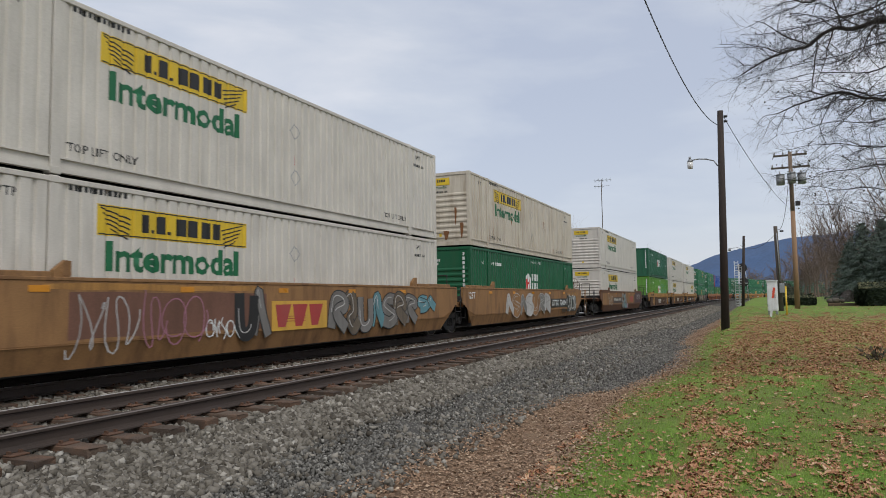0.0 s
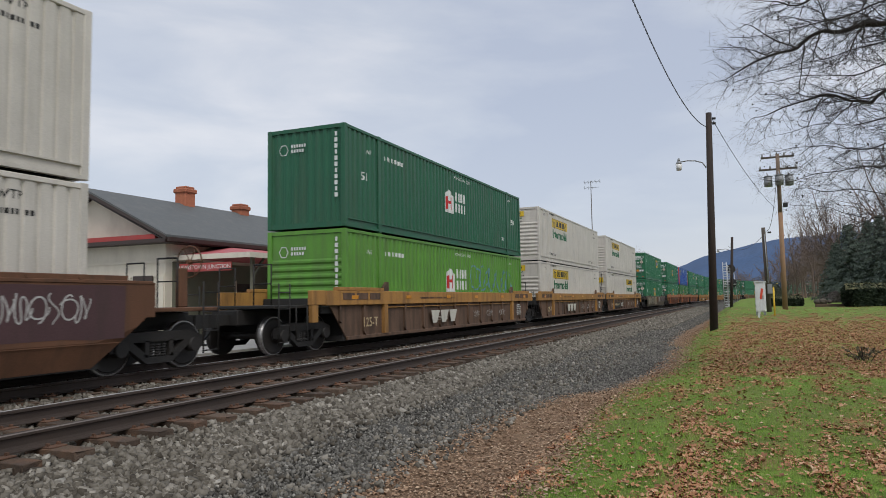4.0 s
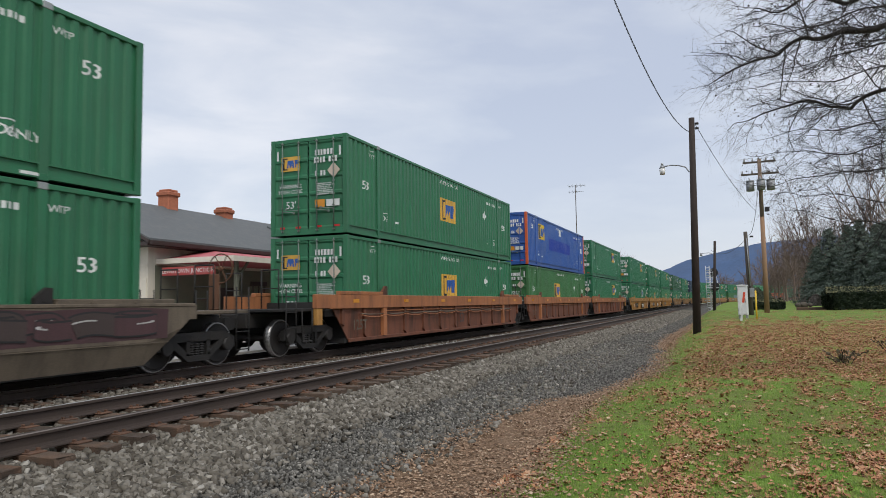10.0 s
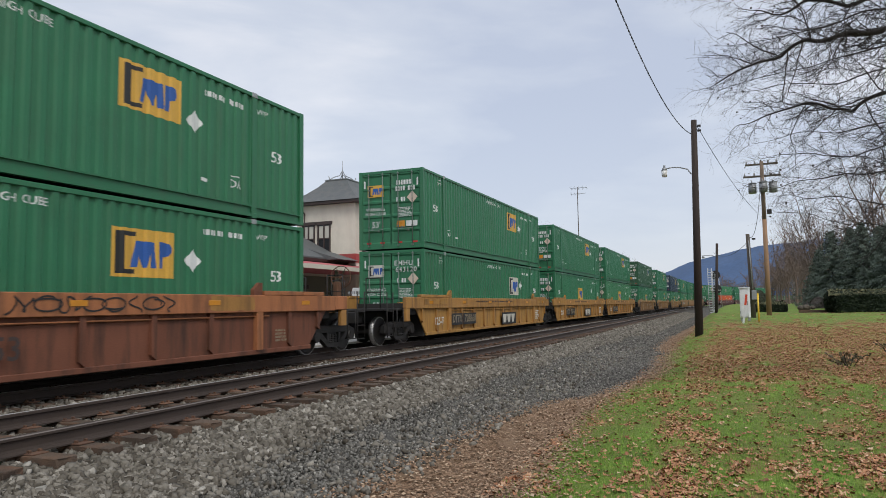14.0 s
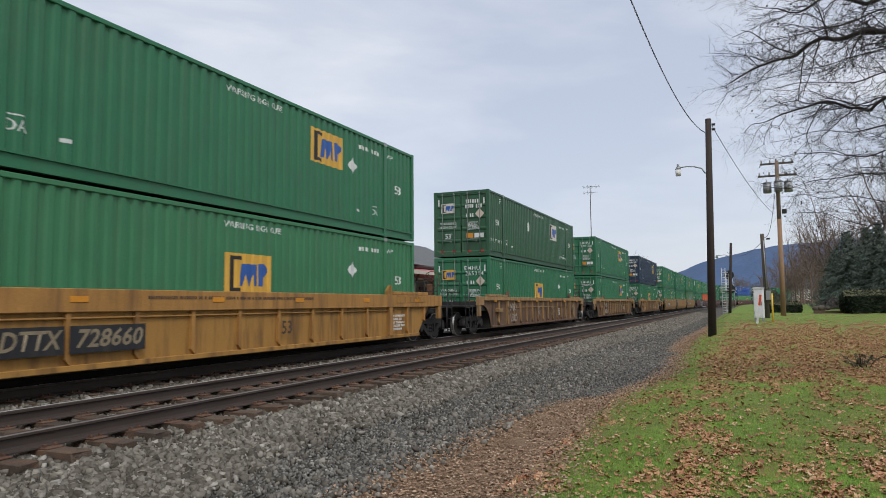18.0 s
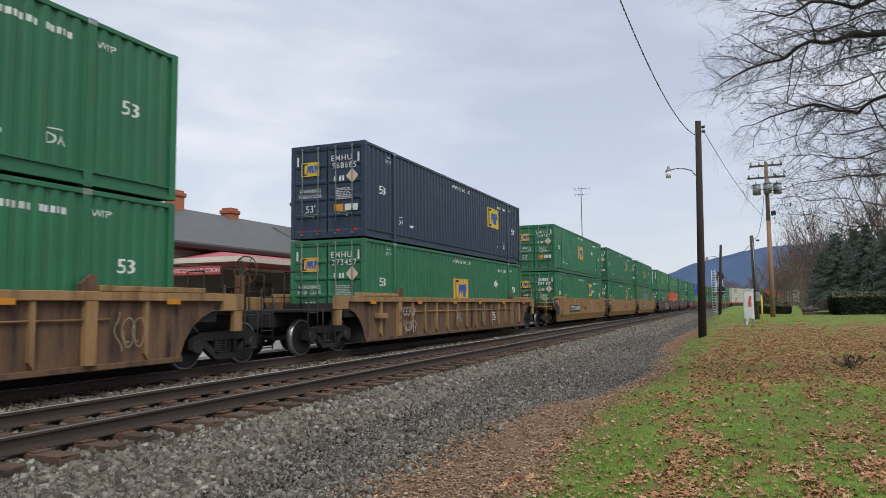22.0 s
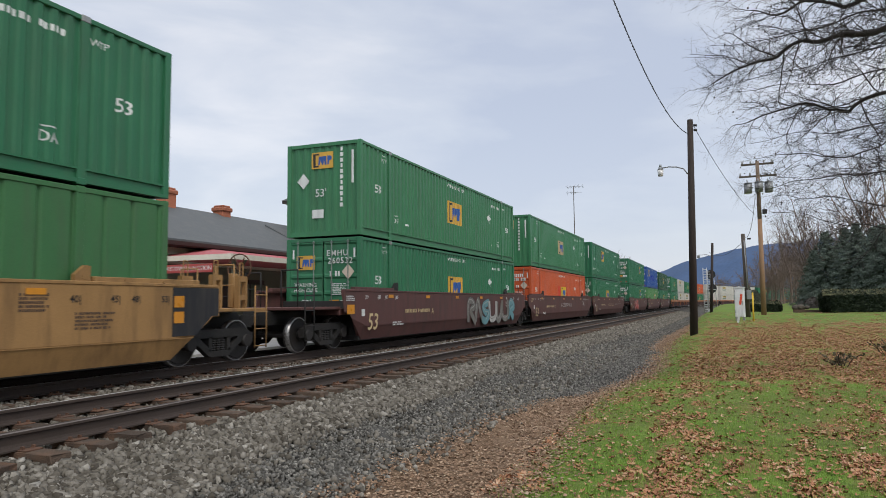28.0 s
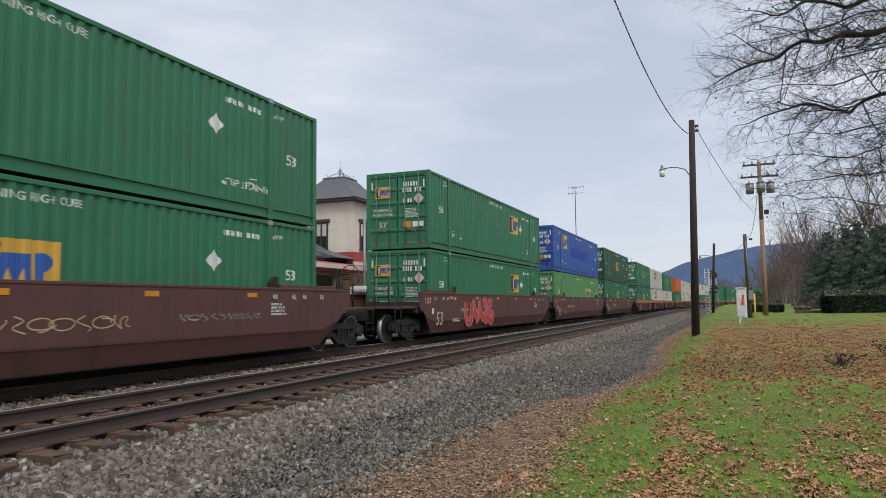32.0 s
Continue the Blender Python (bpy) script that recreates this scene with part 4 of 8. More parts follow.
def container(colour, style="wave", end="door", label="", brand="emp", logo=(0.0, 1.56), logo_mat=None, detail=True, marks=None, half=HALF_L, end_mat=None):
    """A 53-foot box standing on its own empty, which lies under its middle at floor height."""
    c = thing("shipping_container", label, "shipping container", group="containers on the train")
    part("side_panel", cached(("side", style), lambda: side_wall(style)), colour, c)
    part("side_panel", cached(("side", style), lambda: side_wall(style)), colour, c, at=pose(0, 0, 0, 0, 0, 180))

    def roof():
        bm = bmesh.new()
        cols = []
        for i in range(117):
            x = -HALF_L + 0.1 + i * (2 * HALF_L - 0.2) / 116
            z = HIGH - 0.03 + (0.014 if i % 4 < 2 else 0)
            cols.append((bm.verts.new((x, -HALF_W + 0.03, z)), bm.verts.new((x, HALF_W - 0.03, z))))
        for (a, b), (p, q) in zip(cols, cols[1:]):
            bm.faces.new((a, p, q, b))
        return bm
    part("roof", cached("roof", roof), colour, c)
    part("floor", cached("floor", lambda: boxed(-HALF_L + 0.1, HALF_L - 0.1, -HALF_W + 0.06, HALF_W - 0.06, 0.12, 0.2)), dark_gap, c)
    for s in (-1, 1):
        turn = pose(0, 0, 0, 0, 0, 0 if s < 0 else 180)
        part("top_rail", cached("top_rail", lambda: bevelled(0.012, -HALF_L + 0.1, HALF_L - 0.1, -HALF_W + 0.004, -HALF_W + 0.075, HIGH - 0.105, HIGH - 0.012)), colour, c, at=turn)

        def sill():
            bm = bmesh.new()
            o = -HALF_W
            prism(bm, [(o + 0.004, 0.035), (o + 0.12, 0.035), (o + 0.12, 0.285), (o + 0.008, 0.285), (o + 0.008, 0.255), (o + 0.05, 0.255), (o + 0.05, 0.10), (o + 0.004, 0.10)], -HALF_L + 0.1, HALF_L - 0.1, "x")
            return bm
        part("bottom_rail", cached("bottom_rail", sill), colour, c, at=turn)
        for e in (-1, 1):
            part("corner_post", cached("corner_post", lambda: bevelled(0.012, -0.075, 0.075, -0.07, 0.07, 0.03, HIGH)), (end_mat if s < 0 else None) or colour, c, at=pose(e * (HALF_L - 0.075), s * (HALF_W - 0.07), 0))
            lp = part("lift_post", cached("lift_post", lambda: bevelled(0.008, -0.085, 0.085, -0.022, 0.022, 0.0, HIGH)), colour, c, at=pose(e * POST, s * (HALF_W - 0.024), 0))
            if detail:
                for z in (0.0, HIGH - 0.118):
                    part("casting", cached("casting", casting_bm), steel_bar if z > 1 and brand == "emp" else colour, lp, at=pose(0, s * -0.055, z))
    for e in (0, 180):
        part("end_header", cached("end_header", lambda: end_bar_bm(HIGH - 0.11, HIGH - 0.004)), colour, c, at=pose(0, 0, 0, 0, 0, e))
        part("end_sill", cached("end_sill", lambda: end_bar_bm(0.04, 0.19)), colour, c, at=pose(0, 0, 0, 0, 0, e))
    for x0, x1, z0, z1, pm, what in (marks or {}).get("patches", ()):
        part("repaint_patch", cached(("patch", style, x0, z0, x1), lambda: sheet(style, x0, x1, z0, z1, 0.002)), pm, c, what)
    part("end_wall", cached(("end", "upright"), lambda: end_wall("upright")), colour, c, at=pose(0, 0, 0, 0, 0, 180))
    if end == "door":
        for s in (-1, 1):
            leaf = part("door", cached("door_leaf", door_leaf), colour, c, at=pose(-HALF_L + 0.035, -1.165 if s < 0 else 0.015, 0.12))
            if detail:
                for y in (0.30, 0.86):
                    part("lock_rod", cached("lock_rod", lock_rod), truck_steel if brand == "hauler" else rod_paint if brand == "emp" and colour is not blue else colour, leaf, at=pose(-0.045, y, -0.02))
                    part("door_handle", cached("door_handle", handle_bar), rod_paint, leaf, at=pose(-0.06, y, 0.62, 0 if y < 0.5 else 180))
    else:
        part("end_wall", cached(("end", end), lambda: end_wall(end)), colour, c)
    if not detail:
        if brand == "emp":
            emblem(c, style, logo[0], logo[1], logo_mat or logo_amber)
        elif brand == "hauler":
            hauler_panel(c, style, -5.32, -1.60, 2.03, 2.55)
        return c
    m = marks or {}
    if brand == "emp":
        hi = m.get("high", True)
        emblem(c, style, logo[0], logo[1], logo_mat or logo_amber)
        z53 = m.get("z53", 1.54)
        for x in (-6.88, 6.98):
            mark(c, style, "53", lambda: text_bm("53", 0.36, 0.009, 1.2), ink_white, x, z53, "lettering")
        mark(c, style, "wtp", lambda: text_bm("WTP", 0.17), ink_white, -6.52, 2.50, "lettering")
        mark(c, style, "wtpbar", lambda: plane_bm([(-0.12, -0.012), (0.12, -0.012), (0.12, 0.012), (-0.12, 0.012)]), ink_white, -6.52, 2.66, "lettering_bar")
        mark(c, style, "wtp", lambda: text_bm("WTP", 0.17), ink_white, 6.42, 2.50, "lettering")
        mark(c, style, "high", lambda: text_bm("WARNING HIGH CUBE", 0.19), ink_white, m.get("warn", 0.0), 2.60, "lettering")
        if hi:
            for x in (-5.6, 5.5):
                mark(c, style, "da", lambda: text_bm("DA", 0.26), ink_white, x, 0.68, "lettering")
                mark(c, style, "dabar", lambda: plane_bm([(-0.14, -0.012), (0.14, -0.012), (0.14, 0.012), (-0.14, 0.012)]), ink_white, x, 0.85, "lettering_bar")
            for x in (-4.75, 4.5):
                mark(c, style, "tag", lambda: plane_bm([(-0.11, -0.035), (0.11, -0.035), (0.11, 0.035), (-0.11, 0.035)]), ink_white, x, 0.63, "label_plate")
        mark(c, style, "reg", lambda: bars_bm(1, 1.25, 0.17, 5), ink_white, 5.1, 2.44, "registration_mark")
        if m.get("dia", 4.2) is not None:
            mark(c, style, "dia", diamond_bm, ink_white, m.get("dia", 4.2), m.get("zdia", 1.85), "placard", "pale diamond placard")
        if m.get("top"):
            mark(c, style, "topl", lambda: text_bm("TOP LIFT ONLY", 0.22), ink_white, -7.1 if m["top"] < 0 else m["top"], 0.72, "lettering")
            mark(c, style, "toplr", lambda: text_bm("TOP LIFT ONLY", 0.22), ink_white, 5.3, 0.66, "lettering")
        if m.get("stripes"):
            def dashes():
                bm = bmesh.new()
                for i in range(13):
                    x = -5.7 + i * 0.95
                    bm.faces.new([bm.verts.new((x + a, -HALF_W - 0.0005, z)) for a, z in ((0, 0.06), (0.42, 0.06), (0.42, 0.11), (0, 0.11))])
                return bm
            part("reflective_tape", cached("dashes", dashes), ink_white, c, "white reflective dashes")
        if end == "door":
            end_emblem(c, 0.62, 2.16, logo_mat or logo_amber, 0.006)
            if m.get("reg"):
                end_mark(c, "code", lambda: text_bm("EMHU", 0.25, 0.006, 1.15), ink_white, -0.48, 2.42, "lettering", 0.012)
                end_mark(c, ("reg", m["reg"]), lambda: text_bm(m["reg"], 0.25, 0.006, 1.15), ink_white, -0.58, 2.19, "lettering", 0.012)
            else:
                end_mark(c, "reg2", lambda: bars_bm(1, 0.56, 0.165, 8, 0.0), ink_white, -0.50, 2.42, "registration_mark", 0.004)
                end_mark(c, "reg3", lambda: bars_bm(1, 0.74, 0.165, 9, 0.0), ink_white, -0.56, 2.20, "registration_mark", 0.004)
            end_mark(c, "dia2", lambda: plane_bm([(0, -0.23), (0.21, 0), (0, 0.23), (-0.21, 0)]), placard_pale, -0.86, 1.86, "placard", 0.03)
            end_mark(c, "haz", lambda: bars_bm(1, 0.36, 0.17, 31, 0.1), ink_white, -0.40, 1.80, "label_plate", 0.004)
            end_mark(c, "spec", lambda: bars_bm(7, 0.62, 0.36, 10), ink_white, -0.60, 1.34, "small_print", 0.004)
            end_mark(c, "53d", lambda: text_bm("53'", 0.30), ink_white, 0.60, 0.92, "lettering", 0.004)
            end_mark(c, "warn", lambda: text_bm("WARNING\nHIGH CUBE", 0.16), ink_white, 0.62, 1.40, "lettering", 0.004)
            end_mark(c, "olabel", lambda: plane_bm([(-0.16, -0.11), (0.16, -0.11), (0.16, 0.11), (-0.16, 0.11)]), reflector, -0.40, 0.92, "label_plate", 0.03)
            end_mark(c, "wlabel", lambda: plane_bm([(-0.22, -0.1), (0.22, -0.1), (0.22, 0.1), (-0.22, 0.1)]), ink_white, -0.83, 0.92, "label_plate", 0.03)
            for y in (-0.95, -0.35, 0.35, 0.9):
                end_mark(c, ("ref",), lambda: plane_bm([(-0.09, -0.03), (0.09, -0.03), (0.09, 0.03), (-0.09, 0.03)]), ink_red, y, 0.26, "red_reflector", 0.006)
            for y in (-1.06, 1.06):
                end_mark(c, ("wref",), lambda: plane_bm([(-0.03, -0.14), (0.03, -0.14), (0.03, 0.14), (-0.03, 0.14)]), ink_white, y, 2.42, "white_reflector", 0.006)
        else:
            end_emblem(c, 0.05, 2.36, logo_mat or logo_amber, 0.006, 0.42)
            end_mark(c, "dia3", diamond_bm, ink_white, 0.72, 1.75, "placard", 0.004)
            end_mark(c, "53e", lambda: text_bm("53'", 0.34), ink_white, 0.10, 1.35, "lettering", 0.004)
            end_mark(c, "column", lambda: column_bm(), ink_white, -0.62, 1.75, "registration_mark", 0.004)
            end_mark(c, "tall", lambda: plane_bm([(-0.04, -0.5), (0.04, -0.5), (0.04, 0.5), (-0.04, 0.5)]), ink_white, -1.0, 2.1, "label_strip", 0.004)
            end_mark(c, "plate", lambda: plane_bm([(-0.2, -0.13), (0.2, -0.13), (0.2, 0.13), (-0.2, 0.13)]), ink_white, 0.2, 0.72, "label_plate", 0.004)
    elif brand == "hauler":
        x0 = m.get("x0", -5.32)
        hauler_panel(c, style, x0, x0 + 3.7, 2.03, 2.55)
        mark(c, style, "topl", lambda: text_bm("TOP LIFT ONLY", 0.20), ink_black, -5.2, 0.47, "lettering")
        mark(c, style, "topr", lambda: text_bm("TOP LIFT ONLY", 0.20), ink_black, 5.15, 0.47, "lettering")
        mark(c, style, "wtp", lambda: text_bm("WTP", 0.2), ink_black, -6.9, 2.55, "lettering")
        mark(c, style, "small", lambda: bars_bm(1, 1.1, 0.15, 6), ink_black, -5.3, 2.72, "small_print")
        mark(c, style, "wtp", lambda: text_bm("WTP", 0.2), ink_black, 6.75, 2.55, "lettering")
        mark(c, style, "small2", lambda: bars_bm(1, 0.7, 0.13, 16), ink_black, 6.8, 2.28, "small_print")
        if colour is cream:
            for i, (x, z, w, h) in enumerate(((1.9, 1.85, 0.05, 0.5), (2.25, 1.88, 0.045, 0.62), (6.3, 1.45, 0.04, 0.3), (-3.0, 1.6, 0.05, 0.4), (-5.4, 0.9, 0.05, 0.5), (3.9, 0.6, 0.06, 0.35), (6.05, 0.55, 0.12, 0.7), (-6.0, 0.5, 0.1, 0.6))):
                mark(c, style, ("rust", i), lambda: plane_bm([(-w * 0.4, -h), (w * 0.3, -h * 0.9), (w, -0.1 * h), (w * 0.6, 0), (-w, 0), (-w * 0.8, -0.3 * h)]), rust_stain, x, z, "rust_streak", off=0.003)
        for x, z in ((0.1, 2.0), (0.12, 0.9)):
            mark(c, style, "dimple", lambda: ring_bm(0.2, 4), grey_metal, x, z, "placard_holder")
            mark(c, style, "redline", lambda: plane_bm([(-0.012, -0.12), (0.012, -0.12), (0.012, 0.12), (-0.012, 0.12)]), ink_red, x, z + 0.42, "red_stripe")
        if end == "ribbed":
            end_mark(c, "yp", lambda: plane_bm([(-0.5, -0.14), (0.5, -0.14), (0.5, 0.14), (-0.5, 0.14)]), logo_yellow, 0.05, 2.55, "name_panel", 0.0)
            end_mark(c, "ypb", lambda: bars_bm(1, 0.6, 0.15, 12), ink_black, 0.05, 2.55, "name_bar", 0.004)
            end_mark(c, "ew", lambda: text_bm("Intermodal", 0.17), ink_green, 0.05, 2.33, "lettering", 0.004)
            end_mark(c, "er", lambda: bars_bm(1, 0.5, 0.11, 13), ink_black, -0.1, 2.12, "registration_mark", 0.03)
            end_mark(c, "ed", lambda: ring_bm(0.2, 4), grey_metal, 0.75, 1.75, "placard_holder", 0.03)
            if colour is cream:
                for i, (y, z, w, h) in enumerate(((0.8, 1.95, 0.06, 0.5), (-0.7, 1.5, 0.05, 0.7), (0.3, 1.2, 0.07, 0.4), (-0.95, 0.9, 0.08, 0.6), (0.95, 0.8, 0.07, 0.5), (-0.3, 0.6, 0.12, 0.35))):
                    end_mark(c, ("rust", i), lambda: plane_bm([(-w * 0.4, -h), (w * 0.3, -h * 0.9), (w, -0.1 * h), (w * 0.6, 0), (-w, 0), (-w * 0.8, -0.3 * h)]), rust_stain, y, z, "rust_streak", 0.03)
            end_mark(c, "yd", lambda: plane_bm([(-0.05, -0.06), (0.05, -0.06), (0.05, 0.06), (-0.05, 0.06)]), logo_yellow, -0.05, 0.45, "label_plate", 0.03)
        else:
            end_mark(c, "ypd", lambda: plane_bm([(-1.0, -0.2), (1.0, -0.2), (1.0, 0.2), (-1.0, 0.2)]), logo_yellow, 0.0, 2.30, "name_panel", 0.03)
            end_mark(c, "ypdb", lambda: bars_bm(1, 1.3, 0.28, 14), ink_black, 0.0, 2.30, "name_bar", 0.034)
    elif brand == "shield":
        shield_marks(c, style, m.get("x", -0.7), m)
    return c


def column_bm():
    bm = bmesh.new()
    for i in range(11):
        z = 0.85 - i * 0.17
        w = 0.05 if i % 3 else 0.035
        bm.faces.new([bm.verts.new(p) for p in ((-w, 0, z), (w, 0, z), (w, 0, z + 0.12), (-w, 0, z + 0.12))])
    return bm


def ring_bm(r, n=14):
    bm = bmesh.new()
    a = [bm.verts.new((r * math.cos(2 * math.pi * i / n), 0, r * 1.1 * math.sin(2 * math.pi * i / n))) for i in range(n)]
    b = [bm.verts.new((v.co.x * 0.86, 0, v.co.z * 0.86)) for v in a]
    for i in range(n):
        j = (i + 1) % n
        bm.faces.new((a[i], a[j], b[j], b[i]))
    return bm


def shield_marks(c, style, x, m):
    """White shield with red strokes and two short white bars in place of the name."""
    mark(c, style, "shield", lambda: plane_bm([(-0.42, -0.42), (0.42, -0.42), (0.42, 0.22), (0, 0.46), (-0.42, 0.22)]), ink_white, x, 1.62, "shield")
    mark(c, style, "sh1", lambda: plane_bm([(-0.27, -0.3), (-0.13, -0.3), (-0.13, 0.2), (-0.27, 0.14)]), ink_red, x, 1.62, "shield_stroke", off=0.007)
    mark(c, style, "sh2", lambda: plane_bm([(0.13, -0.3), (0.27, -0.3), (0.27, 0.14), (0.13, 0.2)]), ink_red, x, 1.62, "shield_stroke", off=0.007)
    mark(c, style, "sh3", lambda: plane_bm([(-0.13, -0.08), (0.13, -0.08), (0.13, 0.03), (-0.13, 0.03)]), ink_red, x, 1.62, "shield_stroke", off=0.007)
    mark(c, style, "nm", lambda: bars_bm(2, 1.25, 0.84, 17, 0.2), ink_white, x + 1.25, 1.62, "name_bar")
    mark(c, style, "reg", lambda: bars_bm(1, 1.25, 0.2, 5), ink_white, -5.1, 2.28, "registration_mark")
    mark(c, style, "wp", lambda: text_bm("WP", 0.2), ink_white, -6.7, 2.3, "lettering")
    mark(c, style, "high", lambda: text_bm("WARNING HIGH CUBE", 0.16), ink_white, 0.6, 2.6, "lettering")
    z53 = m.get("z53", 0.5)
    for at in (6.98, -6.93):
        mark(c, style, "53", lambda: text_bm("53", 0.34, 0.012, 1.25), ink_white, at, z53, "lettering")
    mark(c, style, "wtp", lambda: text_bm("WTP", 0.17), ink_white, 6.42, 2.50, "lettering")
    if z53 > 1:
        mark(c, style, "da", lambda: text_bm("DA", 0.26), ink_white, 5.5, 0.68, "lettering")
    for i, at in enumerate((1.6, 2.7, 3.8, 4.9, 5.6) if m.get("scrawl") else ()):
        mark(c, style, ("scrawl", i), lambda: ribbon_bm([((0.5 - 0.05 * i) * math.cos(0.5 * q + i) + 0.04 * q, (0.55 - 0.01 * q) * math.sin((0.5 + 0.06 * i) * q + i)) for q in range(18)], 0.035), spray_teal, at, 1.75, "spray_stroke")
    end_mark(c, "hx", lambda: ring_bm(0.16, 6), ink_white, 0.75, 2.30, "shield", 0.004)
    end_mark(c, "hn", lambda: bars_bm(2, 0.5, 0.28, 18), ink_white, 0.25, 2.30, "name_bar", 0.004)
    end_mark(c, "hcol", lambda: column_bm(), ink_white, -1.0, 1.7, "registration_mark", 0.03)


def casting_bm():
    bm = bevelled(0.01, -0.09, 0.09, -0.085, 0.085, 0.0, 0.118)
    return bm


def end_bar_bm(z0, z1):
    return boxed(-HALF_L + 0.02, -HALF_L + 0.12, -HALF_W + 0.13, HALF_W - 0.13, z0, z1)


# ---- well cars ----
def wheel_bm():
    """One wheel set on its axle, across the track."""
    bm = bmesh.new()
    for s in (-1, 1):
        y = s * 0.76
        tube(bm, (0, y - 0.066, 0), (0, y + 0.066, 0), 0.457, n=28)
        tube(bm, (0, y - s * 0.066, 0), (0, y - s * 0.096, 0), 0.482, 0.47, n=28)
        tube(bm, (0, y + s * 0.066, 0), (0, y + s * 0.10, 0), 0.13, 0.11, n=14)
        tube(bm, (0, y + s * 0.067, 0), (0, y + s * 0.072, 0), 0.40, 0.385, n=28)
    tube(bm, (0, -1.0, 0), (0, 1.0, 0), 0.082, n=12)
    for s in (-1, 1):          # cap screws on the axle ends
        for i in range(3):
            a = i * 2.094
            tube(bm, (0.045 * math.cos(a), s * 1.0, 0.045 * math.sin(a)), (0.045 * math.cos(a), s * 1.02, 0.045 * math.sin(a)), 0.016, n=6)
    return bm


def tread_bm():
    bm = bmesh.new()
    tube(bm, (0, -0.822, 0), (0, -0.70, 0), 0.4578, n=32, caps=False)
    n = 32
    a = [bm.verts.new((0.4578 * math.cos(2 * math.pi * i / n), -0.827, 0.4578 * math.sin(2 * math.pi * i / n))) for i in range(n)]
    b = [bm.verts.new((0.435 * math.cos(2 * math.pi * i / n), -0.829, 0.435 * math.sin(2 * math.pi * i / n))) for i in range(n)]
    for i in range(n):
        bm.faces.new((a[i], a[(i + 1) % n], b[(i + 1) % n], b[i]))
    bmesh.ops.remove_doubles(bm, verts=bm.verts[:], dist=0.008)
    return bm


def side_frame_bm():
    """Cast side frame with its two openings, drawn in x-z and given thickness."""
    bm = bmesh.new()
    for pts in ([(-1.12, 0.40), (-1.12, 0.62), (-0.78, 0.74), (0.78, 0.74), (1.12, 0.62), (1.12, 0.40), (0.92, 0.40), (0.88, 0.56), (-0.88, 0.56), (-0.92, 0.40)],
                [(-0.88, 0.56), (-0.30, 0.16), (0.30, 0.16), (0.88, 0.56), (0.62, 0.56), (0.24, 0.28), (-0.24, 0.28), (-0.62, 0.56)],
                [(-0.34, 0.28), (-0.24, 0.28), (-0.24, 0.58), (-0.34, 0.58)], [(0.24, 0.28), (0.34, 0.28), (0.34, 0.58), (0.24, 0.58)]):
        prism(bm, pts, -0.07, 0.07)
    return bm


def spring_bm():
    """One coil spring, turned as a ribbed column."""
    bm = bmesh.new()
    prev, n = None, 8
    for i in range(11):
        r = 0.064 if i % 2 else 0.046
        ring = [bm.verts.new((r * math.cos(2 * math.pi * k / n), r * math.sin(2 * math.pi * k / n), 0.28 + i * 0.024)) for k in range(n)]
        if prev:
            for k in range(n):
                bm.faces.new((prev[k], prev[(k + 1) % n], ring[(k + 1) % n], ring[k]))
        prev = ring
    return bm


def truck_at(car, x, fine=True):
    """A two-axle truck under the car, centred at x."""
    t = part("bolster", cached("bolster", lambda: bevelled(0.02, -0.22, 0.22, -1.05, 1.05, 0.42, 0.74)), truck_steel, car, at=pose(x, 0, 0))
    for s in (-1, 1):
        part("side_frame", cached("side_frame", side_frame_bm), truck_steel, t, at=pose(0, s * 1.04, 0))
        for dx in (-0.15, 0.0, 0.15) if s < 0 and fine else ():
            part("spring", cached("spring", spring_bm), truck_steel, t, at=pose(dx, s * 1.04, 0))
        for e in (-0.89, 0.89):
            part("bearing_cap", cached("bearing_cap", lambda: tube(bmesh.new(), (0, -0.1, 0), (0, 0.1, 0), 0.14, n=14)), wheel_steel, t, at=pose(e, s * 1.06, 0.457))
    for e in (-0.89, 0.89):
        w = part("wheelset", cached("wheelset", wheel_bm), wheel_steel, car, at=pose(x + e, 0, 0.457))
        if fine:
            part("tread", cached("tread", tread_bm), tread_steel, w, "bright worn tread")
        WHEELS.append((w, x + e))
    return t


WHEELS = []
TOP_Z, LOW_Z = 1.63, 0.22


